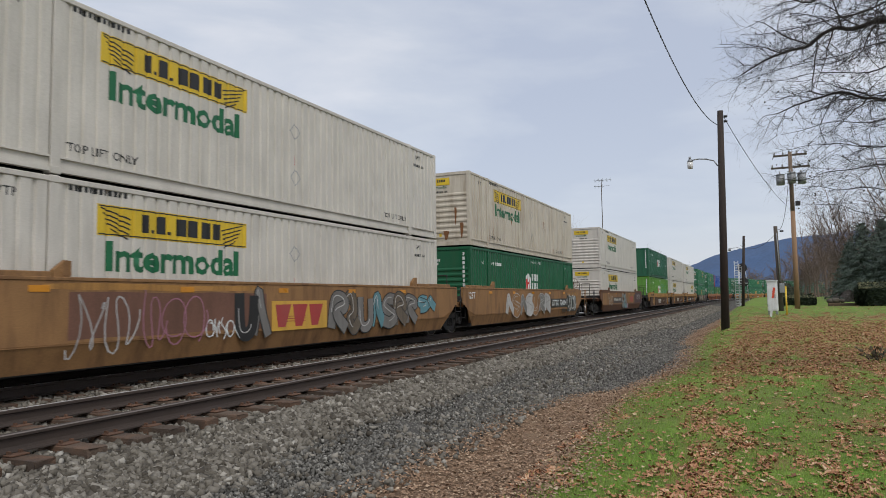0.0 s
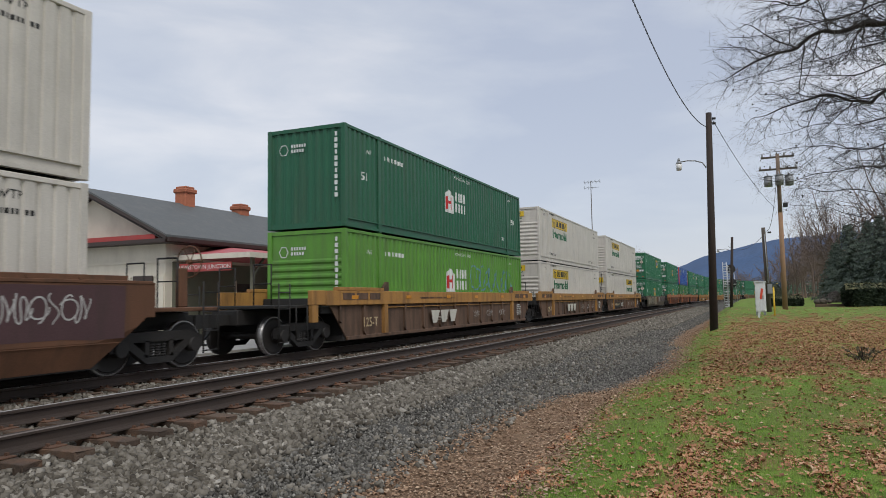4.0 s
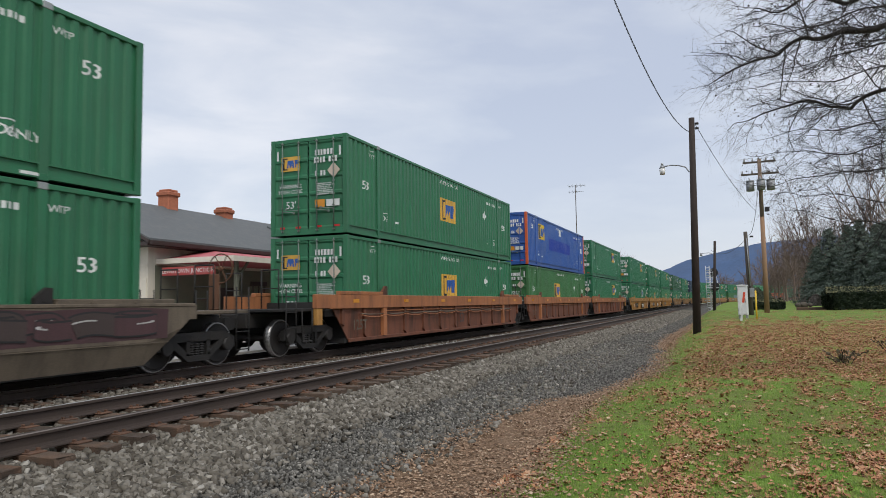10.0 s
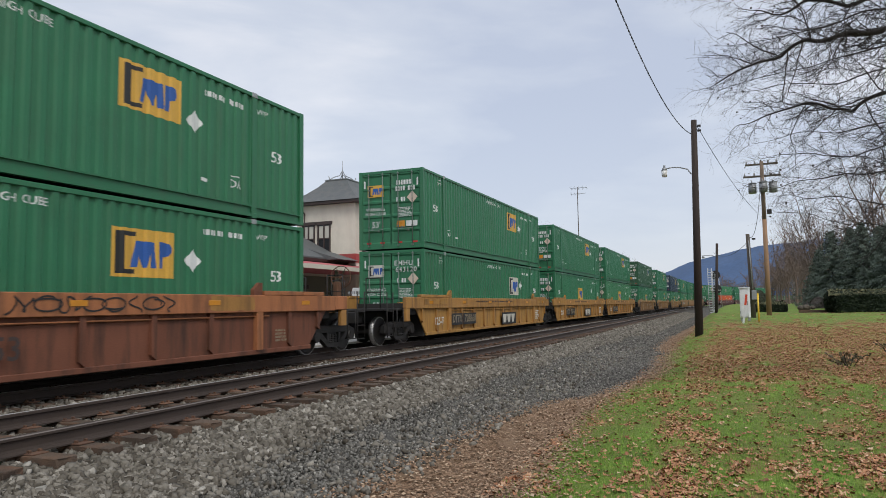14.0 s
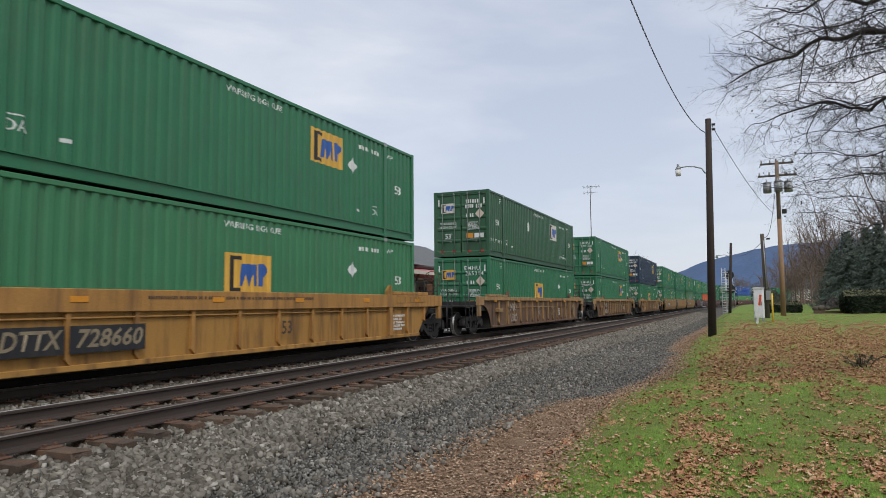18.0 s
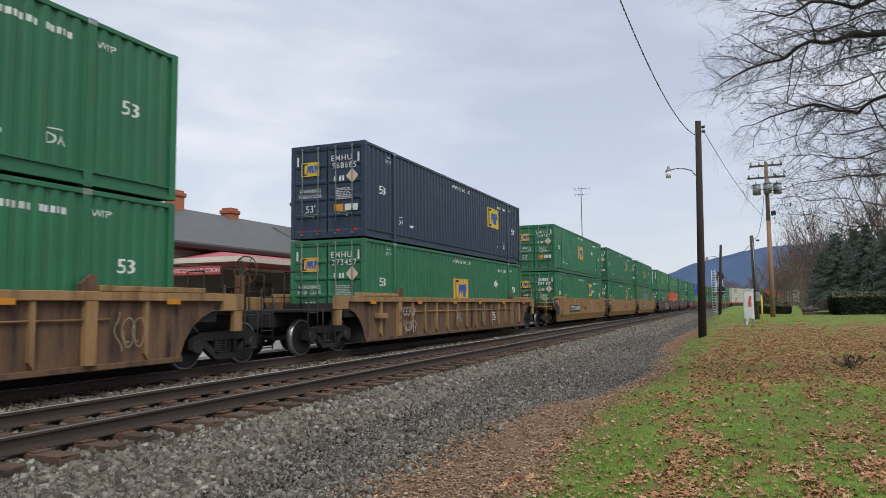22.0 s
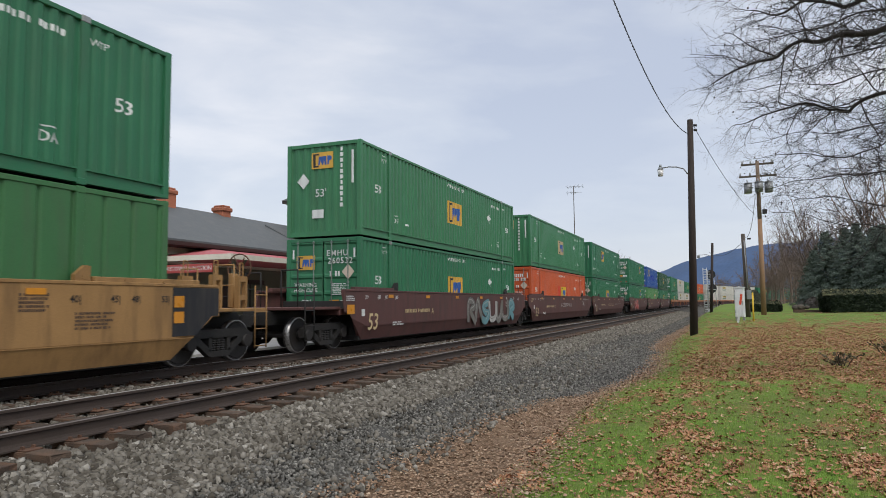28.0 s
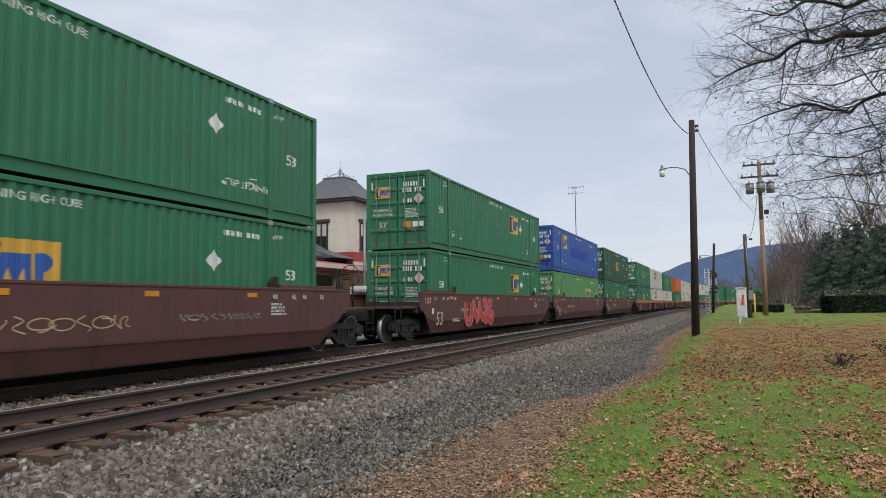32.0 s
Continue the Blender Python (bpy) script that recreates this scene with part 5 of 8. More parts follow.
def smooth_side_bm(top=1.63):
    """Near side of the smooth-sided well: upright above, tucked in below, the lower corners cut away."""
    bm = bmesh.new()
    prof = [(-1.475, top), (-1.475, 0.64), (-1.34, LOW_Z), (-1.20, LOW_Z)]
    def ring(x, low):
        out = []
        for y, z in prof:
            zz = max(z, low)
            out.append((x, y if z >= low else -1.475 + 0.135 * max(0, (0.64 - zz)) / 0.42, zz))
        return out
    stations = [(-9.35, 1.02), (-9.15, 1.02), (-8.95, 0.86), (-8.15, LOW_Z), (8.15, LOW_Z), (8.95, 0.86), (9.15, 1.02), (9.35, 1.02)]
    rings = [[bm.verts.new(p) for p in ring(x, low)] for x, low in stations]
    inner = [[bm.verts.new((p.co.x, -1.36, p.co.z)) for p in r[:1]] for r in rings]
    for a, b in zip(rings, rings[1:]):
        for i in range(3):
            if (a[i].co - a[i + 1].co).length > 1e-4 or (b[i].co - b[i + 1].co).length > 1e-4:
                bm.faces.new((a[i], a[i + 1], b[i + 1], b[i]))
    for (a,), (b,), ra, rb in zip(inner, inner[1:], rings, rings[1:]):
        bm.faces.new((ra[0], rb[0], b, a))
    for k in (0, -1):
        r = rings[k]
        try:
            bm.faces.new([v for v in r] + [inner[k][0]])
        except ValueError:
            pass
    bmesh.ops.remove_doubles(bm, verts=bm.verts[:], dist=1e-4)
    bmesh.ops.recalc_face_normals(bm, faces=bm.faces[:])
    for f in bm.faces:
        if f.normal.y > 0.3:
            f.normal_flip()
    return bm


def ribbed_plate_bm(arched=False, top=1.15):
    """Side plate; its ends are cut on a slant, or hollowed round the wheels."""
    bm = bmesh.new()
    cut = [(9.0, top), (8.15, 0.25)]
    if arched:
        cut = [(9.2, 1.37)] + [(9.35 - 1.2 * math.sin(radians(a)), 0.0 + 1.2 * math.cos(radians(a))) for a in (12, 28, 44, 60, 77)]
    prism(bm, [(-x, z) for x, z in cut] + [(x, z) for x, z in cut[::-1]], -1.37, -1.34)
    return bm


def ledge_bm():
    """Raised guide plate on the car's top edge near its end, with its bolts and gussets."""
    bm = bevelled(0.01, -1.25, 1.25, -0.06, 0.10, 0.0, 0.10)
    for x in (-0.6, 0.3):
        tube(bm, (x, -0.062, 0.05), (x, -0.075, 0.05), 0.03, n=8)
    return bm


def guide_bm():
    bm = bmesh.new()
    prism(bm, [(-0.16, 0), (0.14, 0), (0.14, 0.27), (0.04, 0.28), (-0.16, 0.12)], -0.06, 0.03)
    tube(bm, (0.02, -0.07, 0.1), (0.02, 0.05, 0.1), 0.06, n=8)
    return bm


def ladder_bm(h=1.35, w=0.42):
    bm = bmesh.new()
    for x in (-w / 2, w / 2):
        tube(bm, (x, 0, 0), (x, 0, h), 0.018, n=6)
    for i in range(int(h / 0.38) + 1):
        tube(bm, (-w / 2, 0, 0.05 + i * 0.38), (w / 2, 0, 0.05 + i * 0.38), 0.014, n=6)
    return bm


def hand_wheel_bm():
    bm = bmesh.new()
    n, r = 20, 0.33
    pts = [(0, r * math.cos(2 * math.pi * i / n), r * math.sin(2 * math.pi * i / n)) for i in range(n + 1)]
    pipe(bm, pts, 0.016, 5)
    for i in range(6):
        a = i * math.pi / 3
        tube(bm, (0.03, 0, 0), (0, r * math.cos(a), r * math.sin(a)), 0.011, n=5)
    tube(bm, (-0.05, 0, 0), (0.06, 0, 0), 0.05, n=8)
    return bm


def handrail_bm():
    bm = bmesh.new()
    pipe(bm, [(0, 0, 0), (0, 0, 0.95), (0, 0.5, 0.95), (0, 0.5, 0)], 0.018, 6)
    tube(bm, (0, 0, 0.5), (0, 0.5, 0.5), 0.014, n=6)
    return bm


def letter_on_car(car, body, size, x, z, material, y=-1.482, name="lettering", slant=0.0):
    me = cached((name, body, size, slant), lambda: text_bm(body, size, 0.012, 1.0, slant))
    return small_print(part(name, me, material, car, at=pose(x, y, z)))


def bars_on_car(car, rows, w, h, seed, x, z, material, y=-1.482):
    me = cached(("bars", rows, w, h, seed), lambda: bars_bm(rows, w, h, seed))
    return small_print(part("small_print" if rows > 1 else "registration_mark", me, material, car, at=pose(x, y, z)))


def well_car(kind, colour, chord, left, right, label, marks=(), fine=True):
    """One unit of a stack car. left, right: 'joint' shares a truck with its neighbour, 'coupler' has a truck of its own."""
    car = thing("well_car", label, "well car", group="units of the train")
    body, top = CAR[colour], CAR[chord]
    rim = 1.30 if colour == "grey_tan" else TOP_Z        # one car has lower sides
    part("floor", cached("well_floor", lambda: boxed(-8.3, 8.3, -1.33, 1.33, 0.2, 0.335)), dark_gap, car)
    for s in (-1, 1):
        turn = pose(0, 0, 0, 0, 0, 0 if s < 0 else 180)
        if kind == "smooth":
            sd = part("side", cached(("smooth_side", rim), lambda: smooth_side_bm(rim)), body, car, at=turn)
            part("top_edge", cached(("top_edge", rim), lambda: bevelled(0.01, -9.3, 9.3, -1.49, -1.34, rim - 0.03, rim + 0.03)), body, sd)
            part("crease", cached("crease", lambda: boxed(-8.6, 8.6, -1.481, -1.474, 0.612, 0.626)), body, sd)
        else:
            sd = part("side", cached(("ribbed_side", colour == "dirty_tan"), lambda: ribbed_plate_bm(colour == "dirty_tan")), body, car, at=turn)
            thin = colour == "dirty_tan"
            if thin:
                part("top_chord", cached("thin_chord", lambda: bevelled(0.012, -9.3, 9.3, -1.475, -1.33, 1.37, 1.53)), top, sd)
            else:
                part("top_chord", cached("top_chord", lambda: bevelled(0.012, -9.3, 9.3, -1.475, -1.33, 1.15, 1.53)), top, sd)
            part("bottom_sill", cached("bottom_sill", lambda: bevelled(0.01, -8.2, 8.2, -1.43, -1.36, 0.22, 0.32)), body, sd)
            bays = {"dirty_tan": 12, "rust": 8}.get(colour, 9)
            xs = [-8.55, -7.3, -6.1] + [-6.1 + i * 12.2 / bays for i in range(1, bays)] + [6.1, 7.3, 8.55]
            for x in xs:
                w = 0.11 if abs(abs(x) - 6.1) < 0.01 else 0.062 if colour == "rust" else 0.045
                tall = (1.26 if thin else 1.0) if abs(x) < 8 else (0.72 if thin else 0.56)
                if thin and abs(x) > 8:
                    continue
                part("rib", cached(("rib", w), lambda: prism(bmesh.new(), [(-w, 0.0), (w, 0.0), (w, 0.83), (-w, 0.83)], -0.11, 0.0) if w > 0.1 else prism(bmesh.new(), [(-w, 0.1), (w, 0.0), (w, 0.83), (-w, 0.83)], -0.075, 0.0)), top if (w > 0.1 or colour in ("yellow", "dirty_tan")) else body, sd,
                     at=pose(x, -1.365, 0.32 if abs(x) < 8 else 0.68) @ Matrix.Diagonal((1, 1, tall, 1)))
            part("pipe", cached("side_pipe", lambda: tube(bmesh.new(), (-6.0, -1.41, 1.06), (6.5, -1.41, 1.06), 0.018, n=6)), top, sd)
            if colour == "rust" and s < 0 and left == "coupler":
                for q, zz in enumerate((0.99, 1.0, 0.95)):
                    part("hose", cached(("side_cable", q), lambda: side_cable_bm(q, zz)), CAR["grey_tan"] if q < 2 else top, sd)
            if thin:
                part("bracket_box", cached("bracket_box", lambda: bevelled(0.01, -0.3, 0.3, -0.16, 0.0, -0.07, 0.08)), top, sd, at=pose(-7.35 if s < 0 else 7.35, -1.37, 0.95))
        for e in (-1, 1) if kind != "smooth" and s < 0 and colour in ("sooty", "yellow") else ():
            for dx in (-0.72, 0.0, 0.72):
                part("pocket", cached("chord_pocket", lambda: bevelled(0.01, -0.3, 0.3, -0.006, 0.0, -0.09, 0.09)), body, sd, at=pose(e * 7.5 + dx, -1.475, 1.385))
        for e in (-1, 1) if fine else ():
            part("guide_plate", cached("guide_plate", ledge_bm), top if kind != "smooth" else body, sd, at=pose(e * 7.5, -1.42, TOP_Z - 0.1 if kind != "smooth" else rim + 0.01))
            part("container_guide", cached("container_guide", guide_bm), truck_steel if colour in ("grey_tan", "maroon") else body, sd, at=pose(e * 6.05, -1.40, 1.53 if kind != "smooth" else rim + 0.01))
    for e, how in ((-1, left), (1, right)):
        end = part("end_platform", cached("end_platform", lambda: bevelled(0.02, 0.0, 1.15, -1.30, 1.30, 0.94, 1.13)), body if kind == "smooth" else truck_steel, car, at=pose(8.15, 0, 0) if e > 0 else pose(-8.15, 0, 0, 0, 0, 180))
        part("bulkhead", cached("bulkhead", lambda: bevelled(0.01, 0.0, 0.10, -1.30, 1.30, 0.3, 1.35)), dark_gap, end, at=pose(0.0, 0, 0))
        if how == "coupler" and kind != "smooth":
            for s in (-1, 1):
                ce = part("chord_end", cached("chord_end", lambda: bevelled(0.012, 1.16, 1.78, -0.07, 0.07, 1.17, 1.53)), top, end, at=pose(0, s * 1.405, 0))
                part("end_post", cached("end_post", lambda: bevelled(0.012, 1.5, 1.76, -0.06, 0.06, 0.74, 1.168)), top if colour != "rust" else CAR["band_yellow"], ce)
                part("side_step", cached("side_step", lambda: pipe(bmesh.new(), [(1.9, 0, 1.15), (1.9, 0, 0.36), (2.35, 0, 0.36), (2.35, 0, 1.15)], 0.018, 6)), truck_steel, ce)
        if how == "coupler" and fine and colour == "ochre":
            for dx, y in ((0.6, -1.12), (1.5, -1.12), (2.5, -1.0)):
                part("bracket_frame", cached("bracket_frame", bracket_frame_bm), body, end, at=pose(dx, y, 1.12 if dx < 1 else 1.175))
        if how == "coupler":
            part("draft_sill", cached("draft_sill", lambda: bevelled(0.02, 1.1, 3.2, -0.38, 0.38, 0.72, 1.08)), truck_steel, end)
            part("coupler", cached("coupler", coupler_bm), truck_steel, end)
            part("deck", cached("end_deck", lambda: bevelled(0.015, 1.1, 3.05, -1.30, 1.30, 1.10, 1.18)), body if kind == "smooth" else truck_steel, end)
            if fine:
                part("step_ladder", cached("end_ladder", lambda: ladder_bm(1.4)), body if colour in ("ochre", "tan_brown") else truck_steel, end, at=pose(2.75, -1.36, 0.28))
            if fine:
                part("step_ladder", cached("end_ladder", lambda: ladder_bm(1.4)), body if colour in ("ochre", "tan_brown") else truck_steel, end, at=pose(2.75, 1.36, 0.28))
            if fine:
                part("handrail", cached("handrail", handrail_bm), body if colour == "ochre" else truck_steel, end, at=pose(2.0, -1.2, 1.18))
            if fine:
                part("handrail", cached("handrail", handrail_bm), body if colour == "ochre" else truck_steel, end, at=pose(2.9, 0.6, 1.18))
            if fine:
                part("hose", cached("hose", hose_bm), wire_black, end)
            if e > 0:
                st = part("brake_stand", cached("brake_stand", lambda: bevelled(0.02, 2.68, 2.9, -0.62, -0.48, 1.18, 1.98)), body if colour == "ochre" else CAR["brown"], end)
                part("hand_wheel", cached("hand_wheel", hand_wheel_bm), CAR["brown"], st, at=pose(3.0, -0.55, 2.12))
            truck_at(car, HALF_L + 1.75 if e > 0 else -HALF_L - 1.62, fine)
        else:
            part("draft_sill", cached("joint_sill", lambda: bevelled(0.02, 1.1, 1.66, -0.45, 0.45, 0.72, 1.02)), truck_steel, end)
            if fine:
                part("handrail", cached("handrail", handrail_bm), body if colour == "ochre" else truck_steel, end, at=pose(0.95, -1.2, 1.12))
            if fine and colour == "ochre":          # the frames over the shared truck
                for dx, y in ((0.55, -1.12), (1.25, -1.05), (1.0, 0.9)):
                    part("bracket_frame", cached("bracket_frame", bracket_frame_bm), body, end, at=pose(dx, y, 1.12))
            if e < 0:
                truck_at(car, -(HALF_L + 1.70), fine)
                if fine:
                    part("step_ladder", cached("joint_ladder", lambda: ladder_bm(0.95)), truck_steel, end, at=pose(0.95, 1.36, 0.5))
            else:
                if fine:
                    part("step_ladder", cached("tall_ladder", lambda: ladder_bm(1.3, 0.5)), body if colour == "ochre" else truck_steel, end, at=pose(1.45, -1.40, 0.36))
    for x in () if not fine else (-7.9, -4.6, -1.4, 1.4, 4.6, 7.9) if kind != "smooth" else (-6.45, -3.5, -0.6, 2.3, 5.2):
        part("reflector", cached("reflector", lambda: bevelled(0.003, -0.17, 0.17, -0.004, 0.004, -0.05, 0.05)), reflector, car, at=pose(x, -1.481, 1.36 if kind != "smooth" else rim - 0.15))
    for kind_of, *rest in marks:
        kind_of(car, *rest)
    return car


def bracket_frame_bm():
    """Upright slotted bracket with a wire hoop on top, at the joint between two units."""
    bm = bmesh.new()
    for x in (-0.15, 0.09):
        box(bm, x, x + 0.06, -0.06, 0.06, 0.0, 0.72)
    box(bm, -0.09, 0.09, -0.055, 0.055, 0.60, 0.72)
    box(bm, -0.09, 0.09, -0.055, 0.055, 0.18, 0.30)
    pipe(bm, [(-0.06, 0, 0.72), (-0.06, 0, 1.02), (0.06, 0, 1.02), (0.06, 0, 0.72)], 0.014, 5)
    return bm


def side_cable_bm(seed, z):
    """A brake line that sags between its clips along the side."""
    rng = random.Random(seed)
    pts = [(-7.6 + i * 0.5, -1.455 - 0.01 * seed, z - (0.05 if i % 3 else 0.0) * (0.4 + seed * 0.4) + rng.uniform(-0.012, 0.012)) for i in range(31)]
    return pipe(bmesh.new(), pts, 0.013, 5)


def coupler_bm():
    bm = bmesh.new()
    box(bm, 3.2, 3.62, -0.12, 0.12, 0.74, 0.98)
    prism(bm, [(3.58, -0.2), (3.86, -0.22), (3.86, -0.04), (3.74, 0.02), (3.72, 0.2), (3.58, 0.2)], 0.70, 1.0, "z")
    return bm


def hose_bm():
    bm = bmesh.new()
    pipe(bm, [(3.2, -0.32, 0.72), (3.4, -0.32, 0.5), (3.62, -0.3, 0.36), (3.82, -0.28, 0.34)], 0.028, 6)
    return bm


# marks on the cars
def big_number(car, body, size, x, z, material, slant=0.0):
    letter_on_car(car, body, size, x, z, material, slant=slant)


def number_plate(car, x, z, w=1.75, h=0.34, back=None, ink=None, words=""):
    part("number_panel", cached(("number_panel", w, h), lambda: boxed(-w / 2, w / 2, -0.002, 0.002, -h / 2, h / 2)), back or ink_black, car, at=pose(x, -1.482, z))
    if not words:
        return bars_on_car(car, 1, w * 0.86, h * 0.6, 40, x, z, ink or ink_white, -1.488)

    def letters():
        bm = text_bm(words, h * 0.92, 0.02, slant=0.22)
        xs = [v.co.x for v in bm.verts]
        bmesh.ops.scale(bm, vec=(w * 0.88 / (max(xs) - min(xs)), 1, 1), verts=bm.verts[:])
        return bm
    small_print(part("lettering", cached(("plate", words, w, h), letters), ink or ink_white, car, at=pose(x, -1.488, z)))


def print_block(car, x, z, w=0.8, h=0.4, rows=5, material=None):
    bars_on_car(car, rows, w, h, 50 + rows, x, z, material or ink_white)


def plain_logo(car, x, z, w, h, material, back=None, y=-1.482):
    """Three slanted blocks for the owner's mark."""
    if back is not None:
        part("logo_panel", cached(("logo_panel", w, h), lambda: boxed(-w / 2 - 0.12, w / 2 + 0.12, -0.002, 0.002, -h / 2 - 0.08, h / 2 + 0.08)), back, car, at=pose(x, y, z))
    def blocks():
        bm = bmesh.new()
        for i in range(3):             # three slanting wedges
            a = -w / 2 + i * w / 3
            b = a + w / 3 - 0.06
            m0, f = (a + b) / 2, 0.07 * w
            bm.faces.new([bm.verts.new((px, 0, pz)) for px, pz in ((m0 - f - 0.03 * w, -h / 2), (m0 + f - 0.03 * w, -h / 2), (b, h / 2), (a, h / 2))])
        for zz in (-0.05, -0.16, -0.27):
            bm.faces.new([bm.verts.new((px, -0.001, zz * h + pz)) for px, pz in ((-0.42 * w, 0), (0.1 * w, 0), (0.1 * w, 0.03 * h), (-0.42 * w, 0.03 * h))])
        return bm
    part("owner_mark", cached(("owner_mark", w, h), blocks), material, car, at=pose(x, y - 0.006, z))


def ribbon_bm(pts, w, bm=None, lift=0.00025):
    """A band along the line; each stretch lies a hair over the one before."""
    bm = bm or bmesh.new()
    prev = None
    for i, p in enumerate(pts):
        a, b = Vector(pts[max(i - 1, 0)]), Vector(pts[min(i + 1, len(pts) - 1)])
        d = (b - a).normalized() if (b - a).length > 1e-6 else Vector((1, 0))
        n = Vector((-d.y, d.x)) * w
        cur = (bm.verts.new((p[0] - n.x, -lift * i, p[1] - n.y)), bm.verts.new((p[0] + n.x, -lift * i, p[1] + n.y)))
        if prev:
            bm.faces.new((prev[0], cur[0], cur[1], prev[1]))
        prev = cur
    return bm


def curve_through(pts, n=6):
    """A smooth line through the points."""
    out = []
    for i in range(len(pts) - 1):
        p0, p1, p2, p3 = (Vector(pts[max(0, min(len(pts) - 1, q))]) for q in (i - 1, i, i + 1, i + 2))
        for k in range(n):
            u = k / n
            out.append(tuple(0.5 * (2 * p1 + (p2 - p0) * u + (2 * p0 - 5 * p1 + 4 * p2 - p3) * u * u + (3 * p1 - p0 - 3 * p2 + p3) * u ** 3)))
    return out + [tuple(pts[-1])]


def spray(car, seed, x0, x1, z0, z1, fill, line, strokes=9, width=0.06):
    """Spray-painted tag: broad outlined bands bent over one another, or thin looping lines; it follows no letters."""
    rng = random.Random(seed)
    step, hi = (x1 - x0) / strokes, z1 - z0
    thin = bmesh.new()
    for i in range(strokes):
        cx, cz = x0 + step * (i + 0.5), (z0 + z1) / 2
        if fill is not None:
            w = min(0.15, 0.16 * step + 0.045) * rng.uniform(0.85, 1.15)
            a, b, lean = step * 0.5, hi * 0.5 - w * 1.15, rng.uniform(-0.12, 0.3) * step
            form = rng.randrange(5)
            pts = [[(-a, -b), (-0.55 * a, 0.2 * b), (-0.2 * a, b), (0.25 * a, 0.1 * b), (a * 1.1, -b)],
                   [(0.9 * a, 0.8 * b), (-0.2 * a, b), (-a, 0.35 * b), (-0.1 * a, -0.1 * b), (0.9 * a, -0.45 * b), (0.1 * a, -b), (-a, -0.75 * b)],
                   [(-0.9 * a, b), (-0.75 * a, -0.6 * b), (0, -b), (0.8 * a, -0.55 * b), (0.9 * a, b)],
                   [(-0.8 * a, -b), (-0.7 * a, 0.8 * b), (0.3 * a, b), (0.9 * a, 0.45 * b), (-0.2 * a, 0), (1.1 * a, -b)],
                   [(-a, 0.7 * b), (0, b), (0.35 * a, 0.2 * b), (-0.4 * a, -0.5 * b), (0.1 * a, -b), (a, -0.6 * b)]][form]
            pts = curve_through([(cx + px + lean * pz / hi + rng.gauss(0, 0.05) * step, cz + pz + rng.gauss(0, 0.03) * hi) for px, pz in pts])
            y = -1.4815 - 0.0012 * i
            out = part("spray_paint", ribbon_bm(pts, w + 0.03), line, car, at=pose(0, y, 0))
            part("spray_fill", ribbon_bm(pts, w), fill[i % len(fill)], out, at=pose(0, -0.0008, 0))
            part("spray_stroke", ribbon_bm([(px - 0.3 * w, pz + 0.3 * w) for px, pz in pts[3:-6]], 0.013), spray_pale if fill[i % len(fill)] is not spray_pale else spray_grey, out, at=pose(0, -0.0026, 0))
        else:
            a0, hh = rng.uniform(0, 6.28), hi * 0.48
            form = rng.randrange(3)
            us = [q / 22 for q in range(23)]
            if form == 0:          # a loop with a tail
                pts = [(cx + step * (0.45 + 0.25 * u) * math.cos(a0 + u * 8.0), cz + hh * (0.9 - 0.35 * u) * math.sin(a0 + u * 8.0)) for u in us]
            elif form == 1:        # a long wavering stroke
                pts = [(cx + step * (0.28 * math.sin(a0 + u * 7.0) + 0.3 * (u - 0.5)), cz + hh * (1 - 2 * u)) for u in us]
            else:                  # a hooked zigzag
                pts = [(cx + step * (1.0 * (u - 0.5) + 0.12 * math.sin(u * 19 + a0)), cz + hh * math.sin(a0 + u * 11.0) * (1 - 0.4 * u)) for u in us]
            ribbon_bm([(px, pz) for px, pz in pts], width * 0.45, thin, 0.0001)
    if fill is None:
        part("spray_stroke", thin, line, car, at=pose(0, -1.4818, 0))["kind"] = "stuff"


def paint_patch(car, x0, x1, z0, z1, material, depth=0.0):
    """A field of other paint on the smooth side: rolled-over tags and replaced sheets, with uneven edges."""
    rng = random.Random(int(x0 * 100) + 7)
    top = [(x0 + (x1 - x0) * k / 6, z1 + rng.uniform(-0.03, 0.0)) for k in range(7)]
    low = [(x0 + (x1 - x0) * k / 6 + rng.uniform(-0.04, 0.04), z0 + rng.uniform(0.0, 0.04)) for k in range(7)]
    part("paint_patch", plane_bm(low + top[::-1]), material, car, at=pose(0, -1.4772 - depth, 0))


# ---- stacks: position of the left end, car, upper and lower container ----
START_X = (-223.40, -204.17, -179.71, -155.49, -135.83, -116.34, -92.48, -68.85, -49.50, -29.99, -6.33, 13.64, 33.13, 56.73, 80.38, 104.05,
           127.81, 147.16, 166.86, 190.68, 210.24, 229.78, 253.49, 273.4, 293.1, 317.0, 336.6, 356.2, 380.0, 399.6, 419.2, 443.0, 462.6, 482.2, 506.0)


def travel(t):
    """Metres that the train has gone at t, counted from t = 16 s; it slows a little."""
    return 14.3474 * (t - 16) + 0.0032 * (t - 16) ** 2


RIDERS = []                        # what the train carries along: object, place along the train, height


def emp(colour=green, logo=(-0.2, 1.56), end="door", mat=None, label="green corrugated steel container with an amber emblem panel", **marks):
    return lambda det: container(colour, "wave", end, label, "emp", logo, mat, det, marks)


def jb(colour=white, end="ribbed", label="white corrugated container with a yellow name panel", **marks):
    return lambda det: container(colour, "rib", end, label, "hauler", detail=det, marks=marks)


